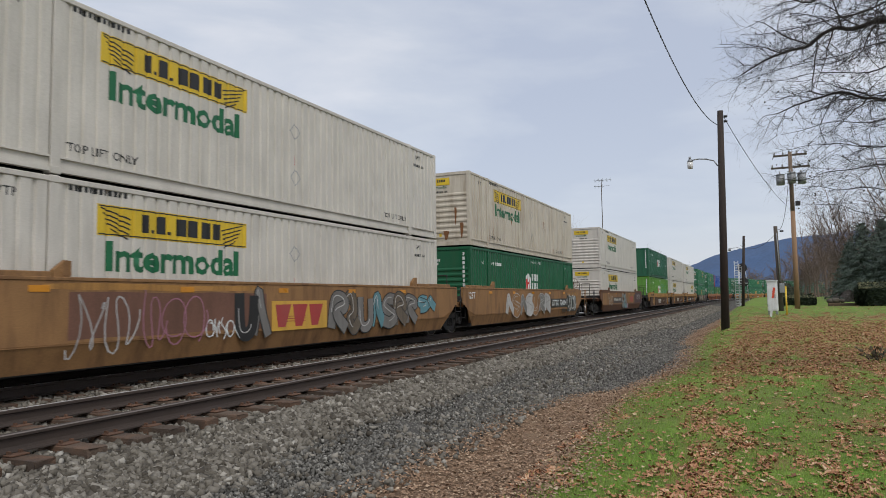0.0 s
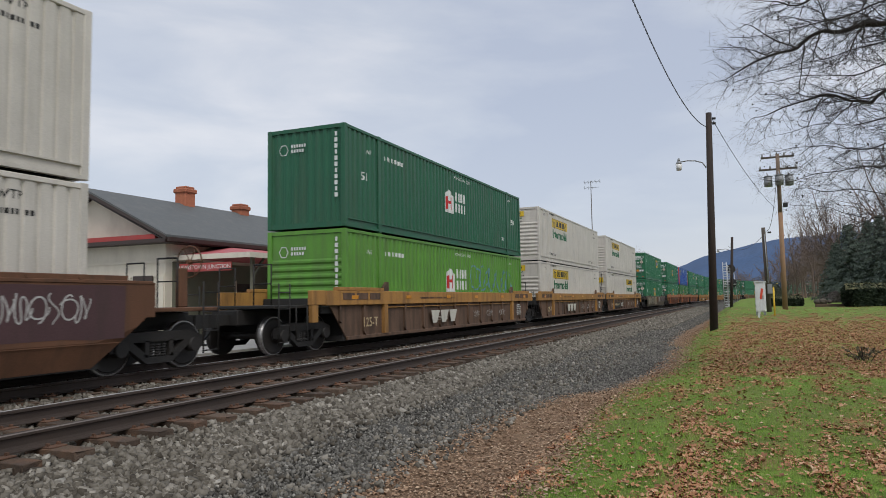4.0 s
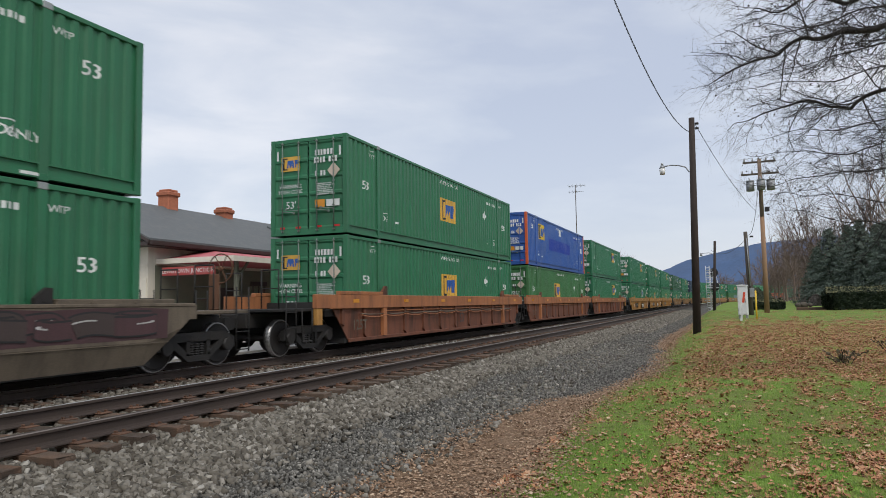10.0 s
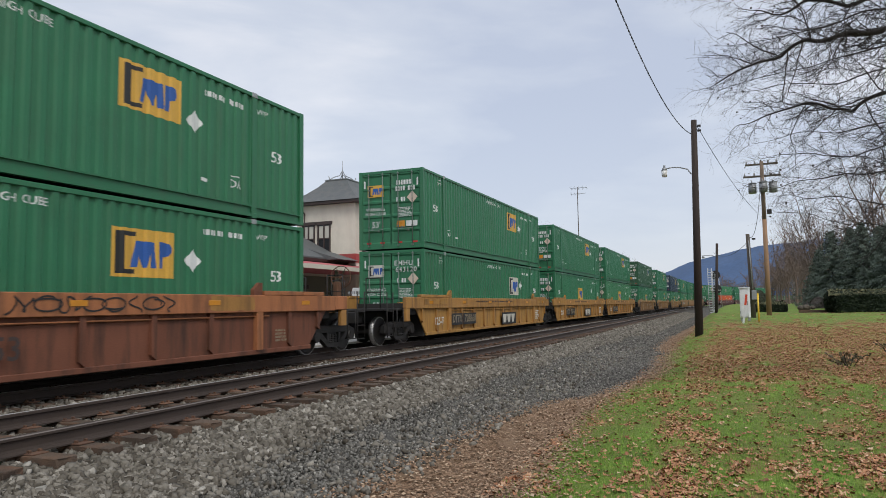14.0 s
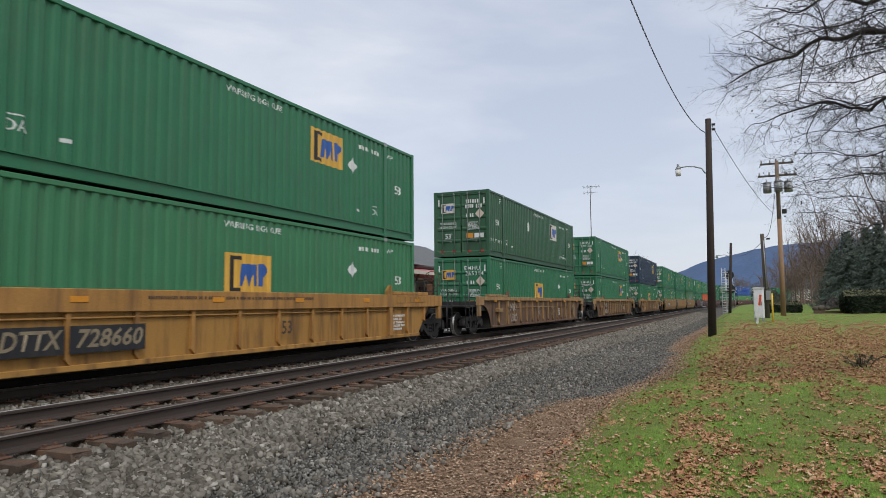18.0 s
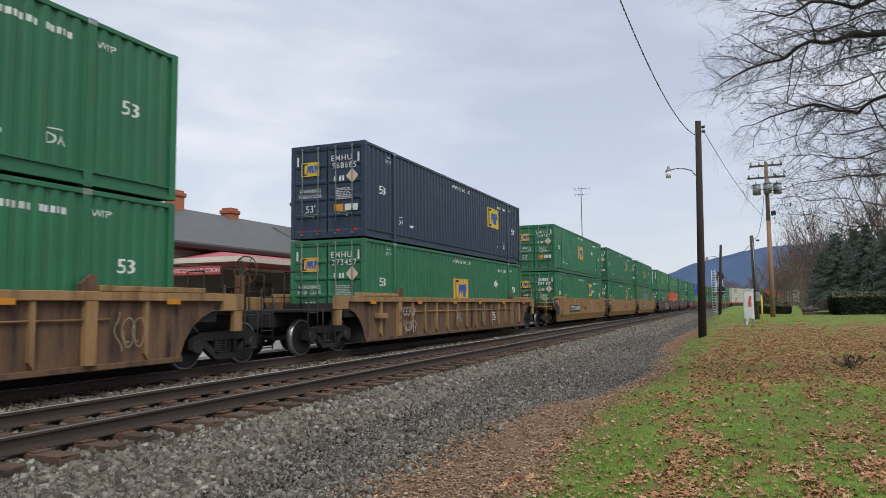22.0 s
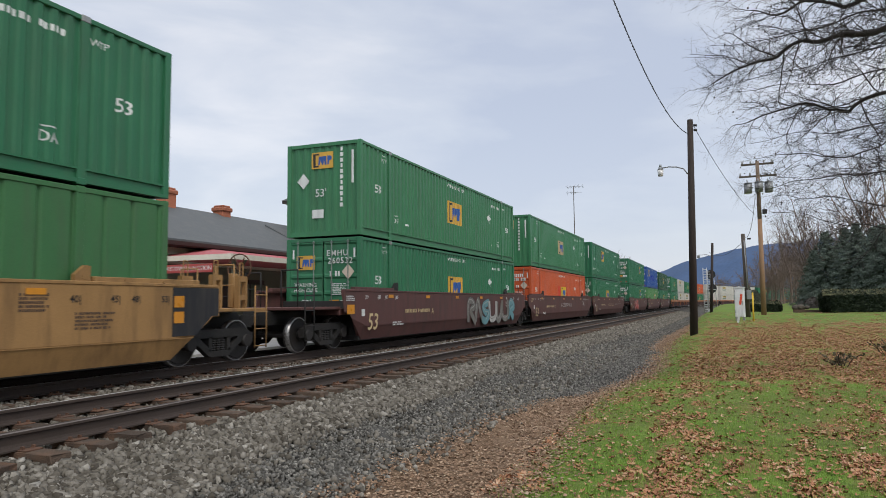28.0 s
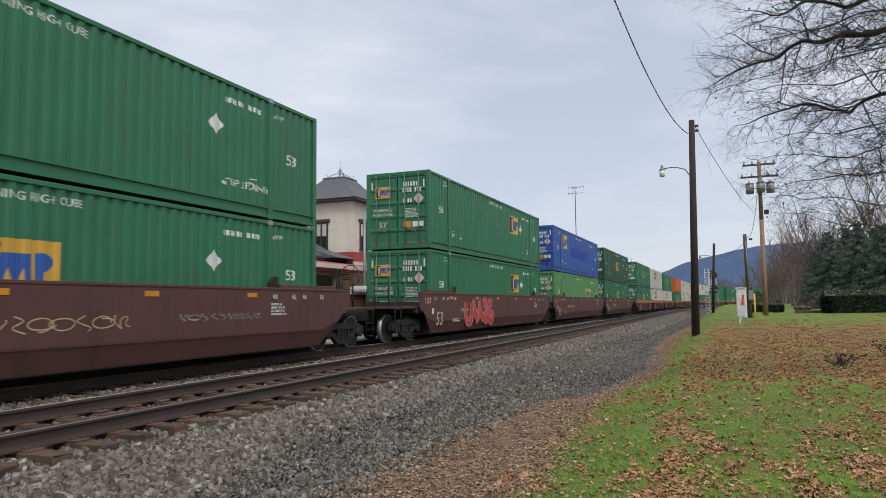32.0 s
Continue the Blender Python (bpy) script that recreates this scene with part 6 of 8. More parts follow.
MID, RIGHT, RHIGH, LEFT = (-0.2, 1.56), (3.05, 1.56), (2.9, 2.06), (-4.77, 2.06)
LOW = dict(high=False, z53=1.62, zdia=1.85)
HUB = "deep green container with a white shield emblem"
STACKS = [
    (jb(), jb()),
    (jb(cream, label="dirty cream container with a yellow name panel"), lambda d: container(green_hub, "wave", "ribbed", HUB, "shield", detail=d)),
    (jb(), jb()),
    (lambda d: container(green_dull, "wave", "upright", "dull green container with a white shield emblem", "shield", detail=d, marks=dict(z53=1.55)), lambda d: container(lime, "wave", "ribbed", "lime green container with a white shield emblem and teal scrawl", "shield", detail=d, marks=dict(scrawl=True))),
    (jb(), jb()),
    (jb(), jb(end="door", x0=1.75)),
    (emp(logo=RHIGH, top=-1, zdia=2.1, z53=2.05, stripes=True), emp(logo=(-0.2, 1.50), reg="271251", **LOW)),
    (emp(), emp(logo=(-0.2, 1.57), **LOW)),
    (lambda d: container(blue, "wave", "door", "blue container with an orange end frame", "emp", LEFT, logo_yellow, d, dict(dia=None, z53=2.2, patches=[(6.75, 7.35, 1.5, 1.85, ink_white, "small white label"), (6.95, 7.2, 0.75, 0.95, logo_yellow, "small yellow label"), (-3.1, 3.05, 1.13, 1.85, band_blue, "darker blue repainted band"), (-0.14, 0.3, 2.2, 2.62, ink_white, "small white label"), (4.4, 5.4, 2.3, 2.46, band_blue, "dark blue painted-out mark")]), end_mat=orange), emp(green_faded, (-1.1, 1.6), label="faded green container with an amber emblem panel", **LOW)),
    (emp(logo=(3.05, 2.06), zdia=1.77), emp(logo=(2.95, 1.92), **LOW)),
    (emp(logo=RHIGH), emp(logo=(3.05, 1.8), mat=logo_white, reg="643120", **LOW)),
    (emp(logo=RHIGH), emp(logo=(-0.2, 1.57), **LOW)),
    (emp(logo=RHIGH, reg="276109"), emp(green_light, (-0.2, 1.57), label="light green container with an amber emblem panel", reg="271820", **LOW)),
    (emp(green_dark, (3.05, 2.0), mat=logo_white, label="dark dirty green container with a pale emblem panel", top=-4.6, dia=-2.0), emp(logo=(-0.2, 1.5), reg="265314", **LOW)),
    (emp(logo=RHIGH, reg="278100"), emp(logo=(3.0, 1.95), reg="278057", **LOW)),
    (emp(navy, (3.9, 1.9), mat=logo_yellow, label="dark navy container with a yellow emblem panel", dia=None, reg="968685"), emp(logo=(-0.2, 1.5), reg="273457", **LOW)),
    (emp(logo=(-0.2, 1.62), reg="268287"), emp(logo=(3.0, 1.98), mat=logo_yellow, patches=[(2.1, 3.9, 2.43, 2.78, green_dark, "dark scorched smear")], **LOW)),
    (emp(logo=(3.05, 1.75), reg="277049"), emp(logo=(3.05, 1.85), reg="278274", **LOW)),
    (emp(), lambda d: container(green_faded, "plate", "door", "flat-ribbed green container with grey repaint patches", "none", detail=d, marks=dict(patches=[(-1.9, 2.35, 1.35, 2.18, grey_patch, "grey repainted patch"), (3.4, 4.3, 2.2, 2.5, grey_patch, "grey repainted patch")]))),
    (emp(green_light, end="upright", mat=logo_amber, label="light green container with a flat front wall"), emp(logo=(-0.2, 1.5), reg="260532", **LOW)),
    (emp(green_light, end="upright", mat=logo_tan, label="light green container with a flat front wall"), emp(orange, (0.36, 1.47), mat=logo_yellow, label="orange container with a yellow emblem panel", patches=[(-1.25, -0.25, 0.8, 1.95, orange_red, "brighter red repainted patch"), (0.82, 1.6, 0.8, 1.55, orange_red, "brighter red repainted patch")], **LOW)),
    (emp(logo=(-2.6, 2.0), end="upright", top=-4.8), emp(logo=(-0.2, 1.5), reg="263267", **LOW)),
    (emp(logo=(3.0, 1.95)), emp(logo=(3.0, 1.9), **LOW)),
    (lambda d: container(blue, "wave", "door", "blue container with a yellow emblem panel", "emp", LEFT, logo_yellow, d, dict(dia=None, patches=[(-3.1, 3.05, 1.13, 1.85, band_blue, "darker blue repainted band")])), emp(pale_green, (2.9, 1.55), label="pale yellow-green container with an amber emblem panel", **LOW)),
    (emp(green_dark), emp()),
    (emp(), emp()),
    (jb(), jb()),
    (emp(), jb()),
    (emp(orange, label="orange container with an amber emblem panel"), emp()),
    (jb(), jb()),
    (jb(), jb()),
    (jb(), emp()),
    (emp(), emp()),
    (emp(), emp()),
    (emp(), emp()),
]
J, C = "joint", "coupler"
CARS = [
    ("smooth", "tan_brown", "band_yellow", C, J, "tan and brown smooth-sided well car covered in spray paint"),
    ("smooth", "tan_brown", "band_yellow", J, C, "tan and brown smooth-sided well car with white spray paint"),
    ("smooth", "brown", "band_yellow", C, C, "brown smooth-sided well car with spray paint"),
    ("ribbed", "sooty", "band_yellow", C, J, "sooty brown ribbed well car with a dirty yellow top chord"),
    ("ribbed", "sooty", "band_yellow", J, J, "sooty brown ribbed well car with a dirty yellow top chord"),
    ("ribbed", "sooty", "band_yellow", J, C, "sooty brown ribbed well car with a dirty yellow top chord"),
    ("smooth", "grey_tan", "band_yellow", C, C, "grey-tan smooth-sided well car with large spray-painted shapes"),
    ("ribbed", "rust", "band_orange", C, J, "rust-brown ribbed well car with an orange top chord"),
    ("ribbed", "rust", "band_orange", J, J, "rust-brown ribbed well car with an orange top chord"),
    ("ribbed", "rust", "band_orange", J, C, "rust-brown ribbed well car with an orange top chord"),
    ("ribbed", "yellow", "band_yellow", C, J, "worn yellow ribbed well car"),
    ("ribbed", "yellow", "band_yellow", J, J, "worn yellow ribbed well car"),
    ("ribbed", "yellow", "band_yellow", J, C, "worn yellow ribbed well car"),
    ("ribbed", "dirty_tan", "band_tan", C, C, "dirty tan ribbed well car streaked with rust"),
    ("ribbed", "dirty_tan", "band_tan", C, C, "dirty tan ribbed well car streaked with rust"),
    ("ribbed", "dirty_tan", "band_tan", C, C, "dirty tan ribbed well car streaked with rust"),
    ("smooth", "ochre", "band_yellow", C, J, "ochre yellow smooth-sided well car"),
    ("smooth", "ochre", "band_yellow", J, J, "ochre yellow smooth-sided well car"),
    ("smooth", "ochre", "band_yellow", J, C, "ochre yellow smooth-sided well car"),
    ("smooth", "maroon", "band_yellow", C, J, "maroon smooth-sided well car with spray paint"),
    ("smooth", "maroon", "band_yellow", J, J, "maroon smooth-sided well car"),
    ("smooth", "maroon", "band_yellow", J, C, "maroon smooth-sided well car"),
    ("smooth", "maroon", "band_yellow", C, J, "maroon smooth-sided well car with red spray paint"),
    ("smooth", "maroon", "band_yellow", J, J, "maroon smooth-sided well car"),
    ("smooth", "maroon", "band_yellow", J, C, "maroon smooth-sided well car"),
] + [("ribbed", "plum", "band_orange", a, b, "plum-brown ribbed well car") for a, b in ((C, J), (J, J), (J, C), (C, J), (J, J), (J, C), (C, J), (J, J), (J, C), (C, J))]


def marks_for(k):
    out = []
    if k == 0:
        out = [(paint_patch, -5.95, -1.2, 0.66, 1.44, CAR["maroon_tan"]), (paint_patch, -6.4, -1.3, 1.44, 1.58, CAR["band_yellow"]), (plain_logo, 0.05, 0.92, 1.9, 0.5, trim_red, logo_amber), (spray, 5, -5.95, -4.65, 0.35, 1.5, None, spray_pale, 2, 0.03), (spray, 51, -4.54, -3.05, 0.38, 1.5, None, spray_pink, 3, 0.03),
               (spray, 52, -3.0, -2.05, 0.5, 0.95, None, ink_white, 5, 0.03), (spray, 61, -2.1, -1.15, 0.42, 1.5, (ink_black, spray_grey), ink_black, 2, 0.08), (spray, 6, 1.3, 6.0, 0.38, 1.48, (spray_grey, CAR["grey_tan"], spray_grey, spray_teal), ink_black, 7, 0.08), (spray, 62, 6.3, 7.4, 0.8, 1.4, (spray_teal,), ink_black, 2, 0.05)]
    elif k == 1:
        out = [(spray, 7, -4.6, 2.2, 0.4, 1.45, (spray_pale, CAR["tan_brown"], spray_grey), spray_pale, 7, 0.1), (number_plate, 4.15, 0.95, 3.35, 0.46, None, None, "DTTX  724004"), (paint_patch, 5.75, 7.95, 0.45, 1.5, ink_black), (spray, 8, 5.8, 7.9, 0.42, 1.45, None, ink_white, 4, 0.05), (paint_patch, 5.95, 8.4, 1.32, 1.52, CAR["band_yellow"], 0.003), (spray, 81, 4.6, 5.6, 0.42, 0.66, None, ink_black, 4, 0.05), (big_number, "125T", 0.34, -8.5, 1.35, ink_white)]
        out += [(big_number, n, 0.16, x, 1.43, ink_black) for n, x in (("40|", 6.15), ("45|", 6.85), ("48|", 7.45), ("53|", 8.2))]
    elif k == 2:
        out = [(paint_patch, -8.6, -0.9, 0.66, 1.5, CAR["tan_brown"]), (paint_patch, 0.5, 4.96, 0.68, 1.58, CAR["tan_brown"], 0.001), (paint_patch, 4.98, 8.7, 0.68, 1.58, CAR["plum"]), (number_plate, -2.97, 0.98, 3.6, 0.42, trim_brown, logo_white), (spray, 9, -1.1, 1.0, 0.32, 1.52, (spray_grey, spray_teal), ink_black, 3, 0.1),
               (spray, 91, 0.1, 1.5, 0.32, 0.72, (spray_teal, spray_pink), ink_black, 2, 0.1), (plain_logo, 3.35, 1.02, 1.75, 0.46, trim_red), (spray, 92, 6.2, 8.0, 0.95, 1.45, None, spray_pale, 7, 0.03), (spray, 10, -6.6, -5.0, 0.55, 1.4, None, spray_pale, 5, 0.04)]
    elif k in (3, 4, 5):
        out = [(big_number, "125-T", 0.36, -7.07, 0.66, logo_tan), (plain_logo, -1.75, 0.70, 2.35, 0.42, logo_white), (bars_on_car, 1, 2.9, 0.085, 77, -2.3, 1.32, trim_brown), (print_block, 7.0, 0.75, 0.7, 0.5, 6)]
        out += [(spray, 200 + 10 * k + q, x, x + 0.7, 0.55, 0.85, None, spray_pale, 3, 0.02) for q, x in enumerate((1.0, 2.6, 4.2))]
        if k == 5:
            out[1:2] = [(number_plate, -4.57, 0.64, 2.75, 0.4, dark_gap, logo_tan), (spray, 301, -3.07, -1.78, 0.5, 0.85, None, ink_white, 7, 0.035), (big_number, "A", 0.3, -6.18, 0.86, ink_black)]
    elif k == 6:
        out = [(paint_patch, -2.45, -0.4, 0.36, 1.26, spray_tan), (paint_patch, -0.38, 1.62, 0.66, 1.24, CAR["brown"]), (paint_patch, 1.66, 3.5, 0.66, 1.26, spray_grey), (paint_patch, 3.6, 8.6, 0.68, 1.26, CAR["plum"]), (spray, 14, -8.2, -5.75, 0.34, 1.24, (spray_tan,), ink_black, 4, 0.15),
               (spray, 15, -5.6, -2.5, 0.34, 1.24, (spray_grey, CAR["grey_tan"], spray_tan), ink_black, 6, 0.09), (spray, 16, 1.9, 3.2, 0.8, 1.2, None, spray_pale, 4, 0.05), (spray, 17, 4.0, 8.2, 0.75, 1.2, (CAR["plum"], trim_brown), ink_black, 5, 0.1)]
    elif k in (7, 8, 9):
        out = [(big_number, "125T", 0.40, -7.7, 0.68, CAR["grey_tan"]), (big_number, "53", 0.5, {7: 0.5, 8: -5.3, 9: 0.2}[k], 0.68, trim_brown)]
        if k == 9:
            out += [(spray, 19, 0.2, 3.6, 1.19, 1.5, None, ink_black, 8, 0.032), (print_block, 6.9, 0.6, 0.5, 0.3, 4, spray_tan), (paint_patch, 4.5, 5.9, 1.18, 1.5, CAR["band_yellow"])]
    elif k in (10, 11, 12):
        out = [(big_number, "125-T", 0.36, -7.2, 0.68, ink_white), (plain_logo, 1.4, 0.62, 2.0, 0.38, logo_white, dark_gap), (number_plate, -4.0, 0.72, 1.5, 0.44, trim_dark, spray_tan, "728660"), (number_plate, -5.42, 0.72, 1.15, 0.44, trim_dark, spray_tan, "DTTX"), (bars_on_car, 1, 5.2, 0.09, 77, -0.6, 1.38, trim_brown), (print_block, 6.6, 0.68, 0.75, 0.5, 5)]
        if k == 12:
            out[1] = (big_number, "53", 0.42, 0.9, 0.72, trim_brown)
    elif k in (13, 14, 15):
        out = [(spray, 20 + k, -5.9, -5.0, 0.9, 1.25, None, spray_pale, 4, 0.03), (spray, 50 + k, -5.9, -4.9, 0.4, 0.8, None, spray_pale, 5, 0.03), (spray, 80 + k, -1.3, -0.8, 0.5, 1.1, None, spray_pale, 2, 0.02), (spray, 110 + k, 1.4, 2.1, 0.5, 1.15, None, spray_tan, 3, 0.03), (spray, 140 + k, 6.5, 7.2, 0.5, 1.2, None, spray_tan, 3, 0.03), (print_block, 3.2, 0.75, 0.5, 0.4, 4), (big_number, "20", 0.2, -6.1, 1.0, trim_brown), (big_number, "40", 0.2, -6.1, 0.78, trim_brown)]
    elif k in (16, 17, 18):
        out = [(big_number, "53", 0.62, -7.5, 0.66, ink_black, 0.25), (number_plate, -3.55, 0.98, 3.3, 0.42, None, None, "DTTX 768003"), (big_number, "A", 0.3, -1.41, 1.06, ink_black), (print_block, 0.3, 0.95, 1.3, 0.24, 2, trim_brown)]
        out += [(big_number, n, 0.17, x, 1.36, ink_black) for n, x in (("40|", 5.9), ("45|", 6.7), ("48|", 7.15), ("53|", 7.85), ("|53", -7.9), ("|48", -7.27), ("|45", -6.8), ("|40", -6.05))]
        out += [(end_patch, 1, trim_dark), (end_patch, -1, trim_dark), (label_tile, 8.2, 1.32, 0.26, 0.22), (label_tile, 8.2, 1.02, 0.26, 0.22), (label_tile, -8.3, 1.34, 0.26, 0.3), (big_number, "125 T", 0.26, -8.78, 1.40, ink_white), (print_block, 5.2, 1.3, 0.55, 0.3, 5, trim_brown), (print_block, 6.3, 1.0, 0.8, 0.3, 5, trim_brown)]
        if k == 16:
            out.append((spray, 161, 3.9, 5.0, 1.05, 1.25, None, spray_pink, 3, 0.06))
        if k == 17:
            out[1] = (plain_logo, 1.7, 1.1, 1.8, 0.42, trim_red)
    elif k in (19, 20, 21, 22, 23, 24):
        out = [(big_number, "53", 0.68, -7.7, 0.70, logo_tan, 0.2), (bars_on_car, 1, 2.0, 0.18, 41, -4.4, 0.98, logo_tan), (big_number, "125T", 0.28, -8.7, 1.36, logo_tan), (print_block, 6.2, 1.15, 0.6, 0.3, 4), (label_tile, -8.28, 1.0, 0.18, 0.2, ink_white), (print_block, -5.9, 0.62, 0.9, 0.14, 2), (big_number, "C", 0.24, -3.1, 0.98, logo_tan)]
        out += [(big_number, n, 0.15, x, 1.45, ink_white) for n, x in (("|53", -8.05), ("|48", -7.27), ("|45", -6.8), ("|40", -6.05), ("40|", 6.05), ("45|", 6.8), ("48|", 7.27), ("53|", 8.05))]
        if k == 19:
            out[2], out[6] = (label_tile, -9.0, 1.1, 0.42, 0.26), (big_number, "A", 0.28, -3.1, 0.98, logo_tan)
            out += [(spray, 31, 0.5, 7.2, 0.32, 1.5, (spray_grey, spray_grey, spray_teal, spray_pale), ink_black, 7, 0.16), (print_block, -9.0, 1.4, 0.5, 0.16, 3)]
        if k == 22:
            out.append((spray, 33, -4.9, -1.4, 0.35, 1.5, (ink_red,), spray_pale, 5, 0.12))
        if k == 20:
            out.append((spray, 44, -1.4, 2.0, 0.95, 1.2, None, ink_white, 9, 0.02))
        if k == 21:
            out += [(spray, 56, -1.6, 1.8, 0.85, 1.12, None, logo_tan, 9, 0.02), (spray, 57, 3.0, 5.5, 0.95, 1.1, None, spray_pale, 9, 0.012)]
    return out


def end_patch(car, side, material):
    """Dark paint on the end of a smooth side, down to its slanting cut."""
    pts = [(8.03, 0.66), (8.68, 0.66), (8.93, 0.87), (9.13, 1.03), (9.33, 1.03), (9.33, 1.59), (8.03, 1.59)]
    part("end_paint", plane_bm([(side * x, z) for x, z in pts][::side]), material, car, at=pose(0, -1.4785, 0))


def label_tile(car, x, z, w, h, material=None):
    part("label_plate", cached(("label_tile", w, h), lambda: boxed(-w / 2, w / 2, -0.003, 0.003, -h / 2, h / 2)), material or reflector, car, at=pose(x, -1.483, z))


def build_train():
    for k, (x0, (up, low), spec) in enumerate(zip(START_X, STACKS, CARS)):
        near = k < 26
        car = well_car(*spec, marks=marks_for(k), fine=near)
        mid = x0 + HALF_L
        RIDERS.append((car, mid, 0.0))
        RIDERS.append((low(near), mid, 0.35))
        RIDERS.append((up(near), mid, 0.35 + HIGH + 0.02))


build_train()


# ---- the station beyond the tracks ----
def gable_station():
    st = thing("railway_station", "cream wooden railway station with grey slate roof and red trim", "station building", pose(0, 0, 0))
    x0, x1, y0, y1 = 22.7, 58.0, 22.75, 31.1
    eave, ridge, ym = 4.0, 6.42, 26.95
    gz = -0.45
    part("end_wall", prism(bmesh.new(), [(y0, gz), (y1, gz), (y1, eave), (y0, eave)], x0, x0 + 0.3, "x"), stucco, st)
    part("front_wall", boxed(x0 + 0.3, x1, y0, y0 + 0.3, gz, eave), stucco, st)
    part("back_wall", boxed(x0 + 0.3, x1, y1 - 0.3, y1, gz, eave), stucco, st)
    part("end_wall", boxed(x1, x1 + 0.3, y0, y1, gz, eave), stucco, st)
    part("pediment", prism(bmesh.new(), [(22.7, eave + 0.12), (31.2, eave + 0.12), (ym, ridge - 0.28)], x0 - 0.05, x0 + 0.2, "x"), stucco, st)
    for s in (-1, 1):
        yl = ym + s * 4.98
        sl = part("roof_slope", prism(bmesh.new(), [(yl, eave + 0.05), (ym, ridge), (ym, ridge + 0.12), (yl - s * -0.0, eave + 0.17)], 21.94, x1 + 0.8, "x"), slate, st)
        part("rake_board", prism(bmesh.new(), [(yl, eave - 0.04), (ym, ridge - 0.12), (ym, ridge + 0.03), (yl, eave + 0.1)], 21.90, 21.99, "x"), trim_brown, sl)
        part("soffit", prism(bmesh.new(), [(yl - s * 0.1, eave - 0.12), (ym, ridge - 0.22), (ym, ridge - 0.16), (yl - s * 0.1, eave - 0.06)], 21.99, x0, "x"), trim_brown, sl)
    part("cornice", boxed(21.95, x0 + 0.1, y0 - 0.7, y1 + 0.72, eave - 0.14, eave + 0.02), trim_brown, st)
    part("red_moulding", boxed(22.0, x0 + 0.05, y0 - 0.1, y1 + 0.1, eave + 0.02, eave + 0.22), trim_red, st)
    part("eave_board", boxed(x0 + 0.1, x1 + 0.8, y0 - 0.78, y0 + 0.02, eave - 0.14, eave + 0.02), trim_brown, st)
    part("gutter", prism(bmesh.new(), [(y0 - 0.92, eave + 0.06), (y0 - 0.78, eave + 0.06), (y0 - 0.78, eave - 0.1), (y0 - 0.88, eave - 0.1)], 22.0, x1 + 0.8, "x"), trim_brown, st)
    # bands, pilasters and windows of the end wall
    for z in (3.05, 2.45):
        part("band", boxed(x0 - 0.05, x0, y0 + 0.05, y1 - 0.05, z, z + 0.1), stucco, st)
    for y in (y0 + 0.25, 24.9, 27.0, 29.1, y1 - 0.25):
        part("pilaster", boxed(x0 - 0.06, x0, y - 0.2, y + 0.2, gz + 0.3, 2.45), stucco, st)
    part("plinth", boxed(x0 - 0.1, x0, y0, y1, gz, 0.1), trim_brown, st)
    for y in (23.95, 25.95, 28.05, 30.0):
        w = part("window", boxed(x0 - 0.03, x0 + 0.05, y - 0.36, y + 0.36, 0.55, 2.3), glass, st)
        part("window_head", boxed(x0 - 0.1, x0 - 0.03, y - 0.56, y + 0.56, 2.26, 2.5), trim_brown, w)
        for yy in (y - 0.36, y - 0.02, y + 0.28):
            part("window_frame", boxed(x0 - 0.07, x0 - 0.03, yy, yy + 0.08, 0.55, 2.26), stucco if yy == y - 0.02 else trim_brown, w)
        part("window_frame", boxed(x0 - 0.07, x0 - 0.031, y - 0.36, y + 0.36, 1.38, 1.46), stucco, w)
        part("window_sill", boxed(x0 - 0.12, x0 - 0.03, y - 0.46, y + 0.46, 0.45, 0.55), trim_brown, w)
    for x in (30.2, 34.0, 45.0, 49.0, 53.0):
        w = part("window", boxed(x - 0.5, x + 0.5, y0 - 0.03, y0 + 0.05, 0.5, 2.35), glass, st)
        part("window_head", boxed(x - 0.66, x + 0.66, y0 - 0.1, y0 - 0.03, 2.32, 2.55), trim_brown, w)
        for xx in (x - 0.5, x - 0.03, x + 0.44):
            part("window_frame", boxed(xx, xx + 0.06, y0 - 0.07, y0 - 0.03, 0.5, 2.32), trim_brown, w)
    part("lower_boarding", boxed(x0 + 0.4, x1, y0 - 0.04, y0, gz, 3.1), porch_olive, st)
    d = part("door", boxed(27.2, 28.3, y0 - 0.06, y0 + 0.04, gz + 0.2, 2.2), trim_brown, st)
    part("door_frame", boxed(27.08, 27.2, y0 - 0.08, y0 - 0.041, gz + 0.2, 2.35), stucco, d)
    # chimneys
    for x, top in ((28.2, 7.42), (32.6, 7.02)):
        ch = part("chimney", bevelled(0.03, x - 0.36, x + 0.36, ym - 0.36, ym + 0.36, 5.9, top - 0.3), brick, st)
        part("chimney_cap", bevelled(0.05, x - 0.44, x + 0.44, ym - 0.44, ym + 0.44, top - 0.34, top - 0.1), brick, ch)
        part("chimney_rim", bevelled(0.03, x - 0.34, x + 0.34, ym - 0.34, ym + 0.34, top - 0.1, top + 0.02), brick, ch)
    # canopy along the platform, with its hipped end and the name board
    cz0, cz1, cy0 = 3.35, 3.98, 18.7
    bm = bmesh.new()
    vs = [bm.verts.new(p) for p in ((23.2, cy0, cz0), (57, cy0, cz0), (57, y0, cz1), (26.6, y0, cz1), (23.2, y0, cz0), (23.2, cy0, cz0 - 0.1), (57, cy0, cz0 - 0.1), (57, y0, cz0 - 0.1), (23.2, y0, cz0 - 0.1))]
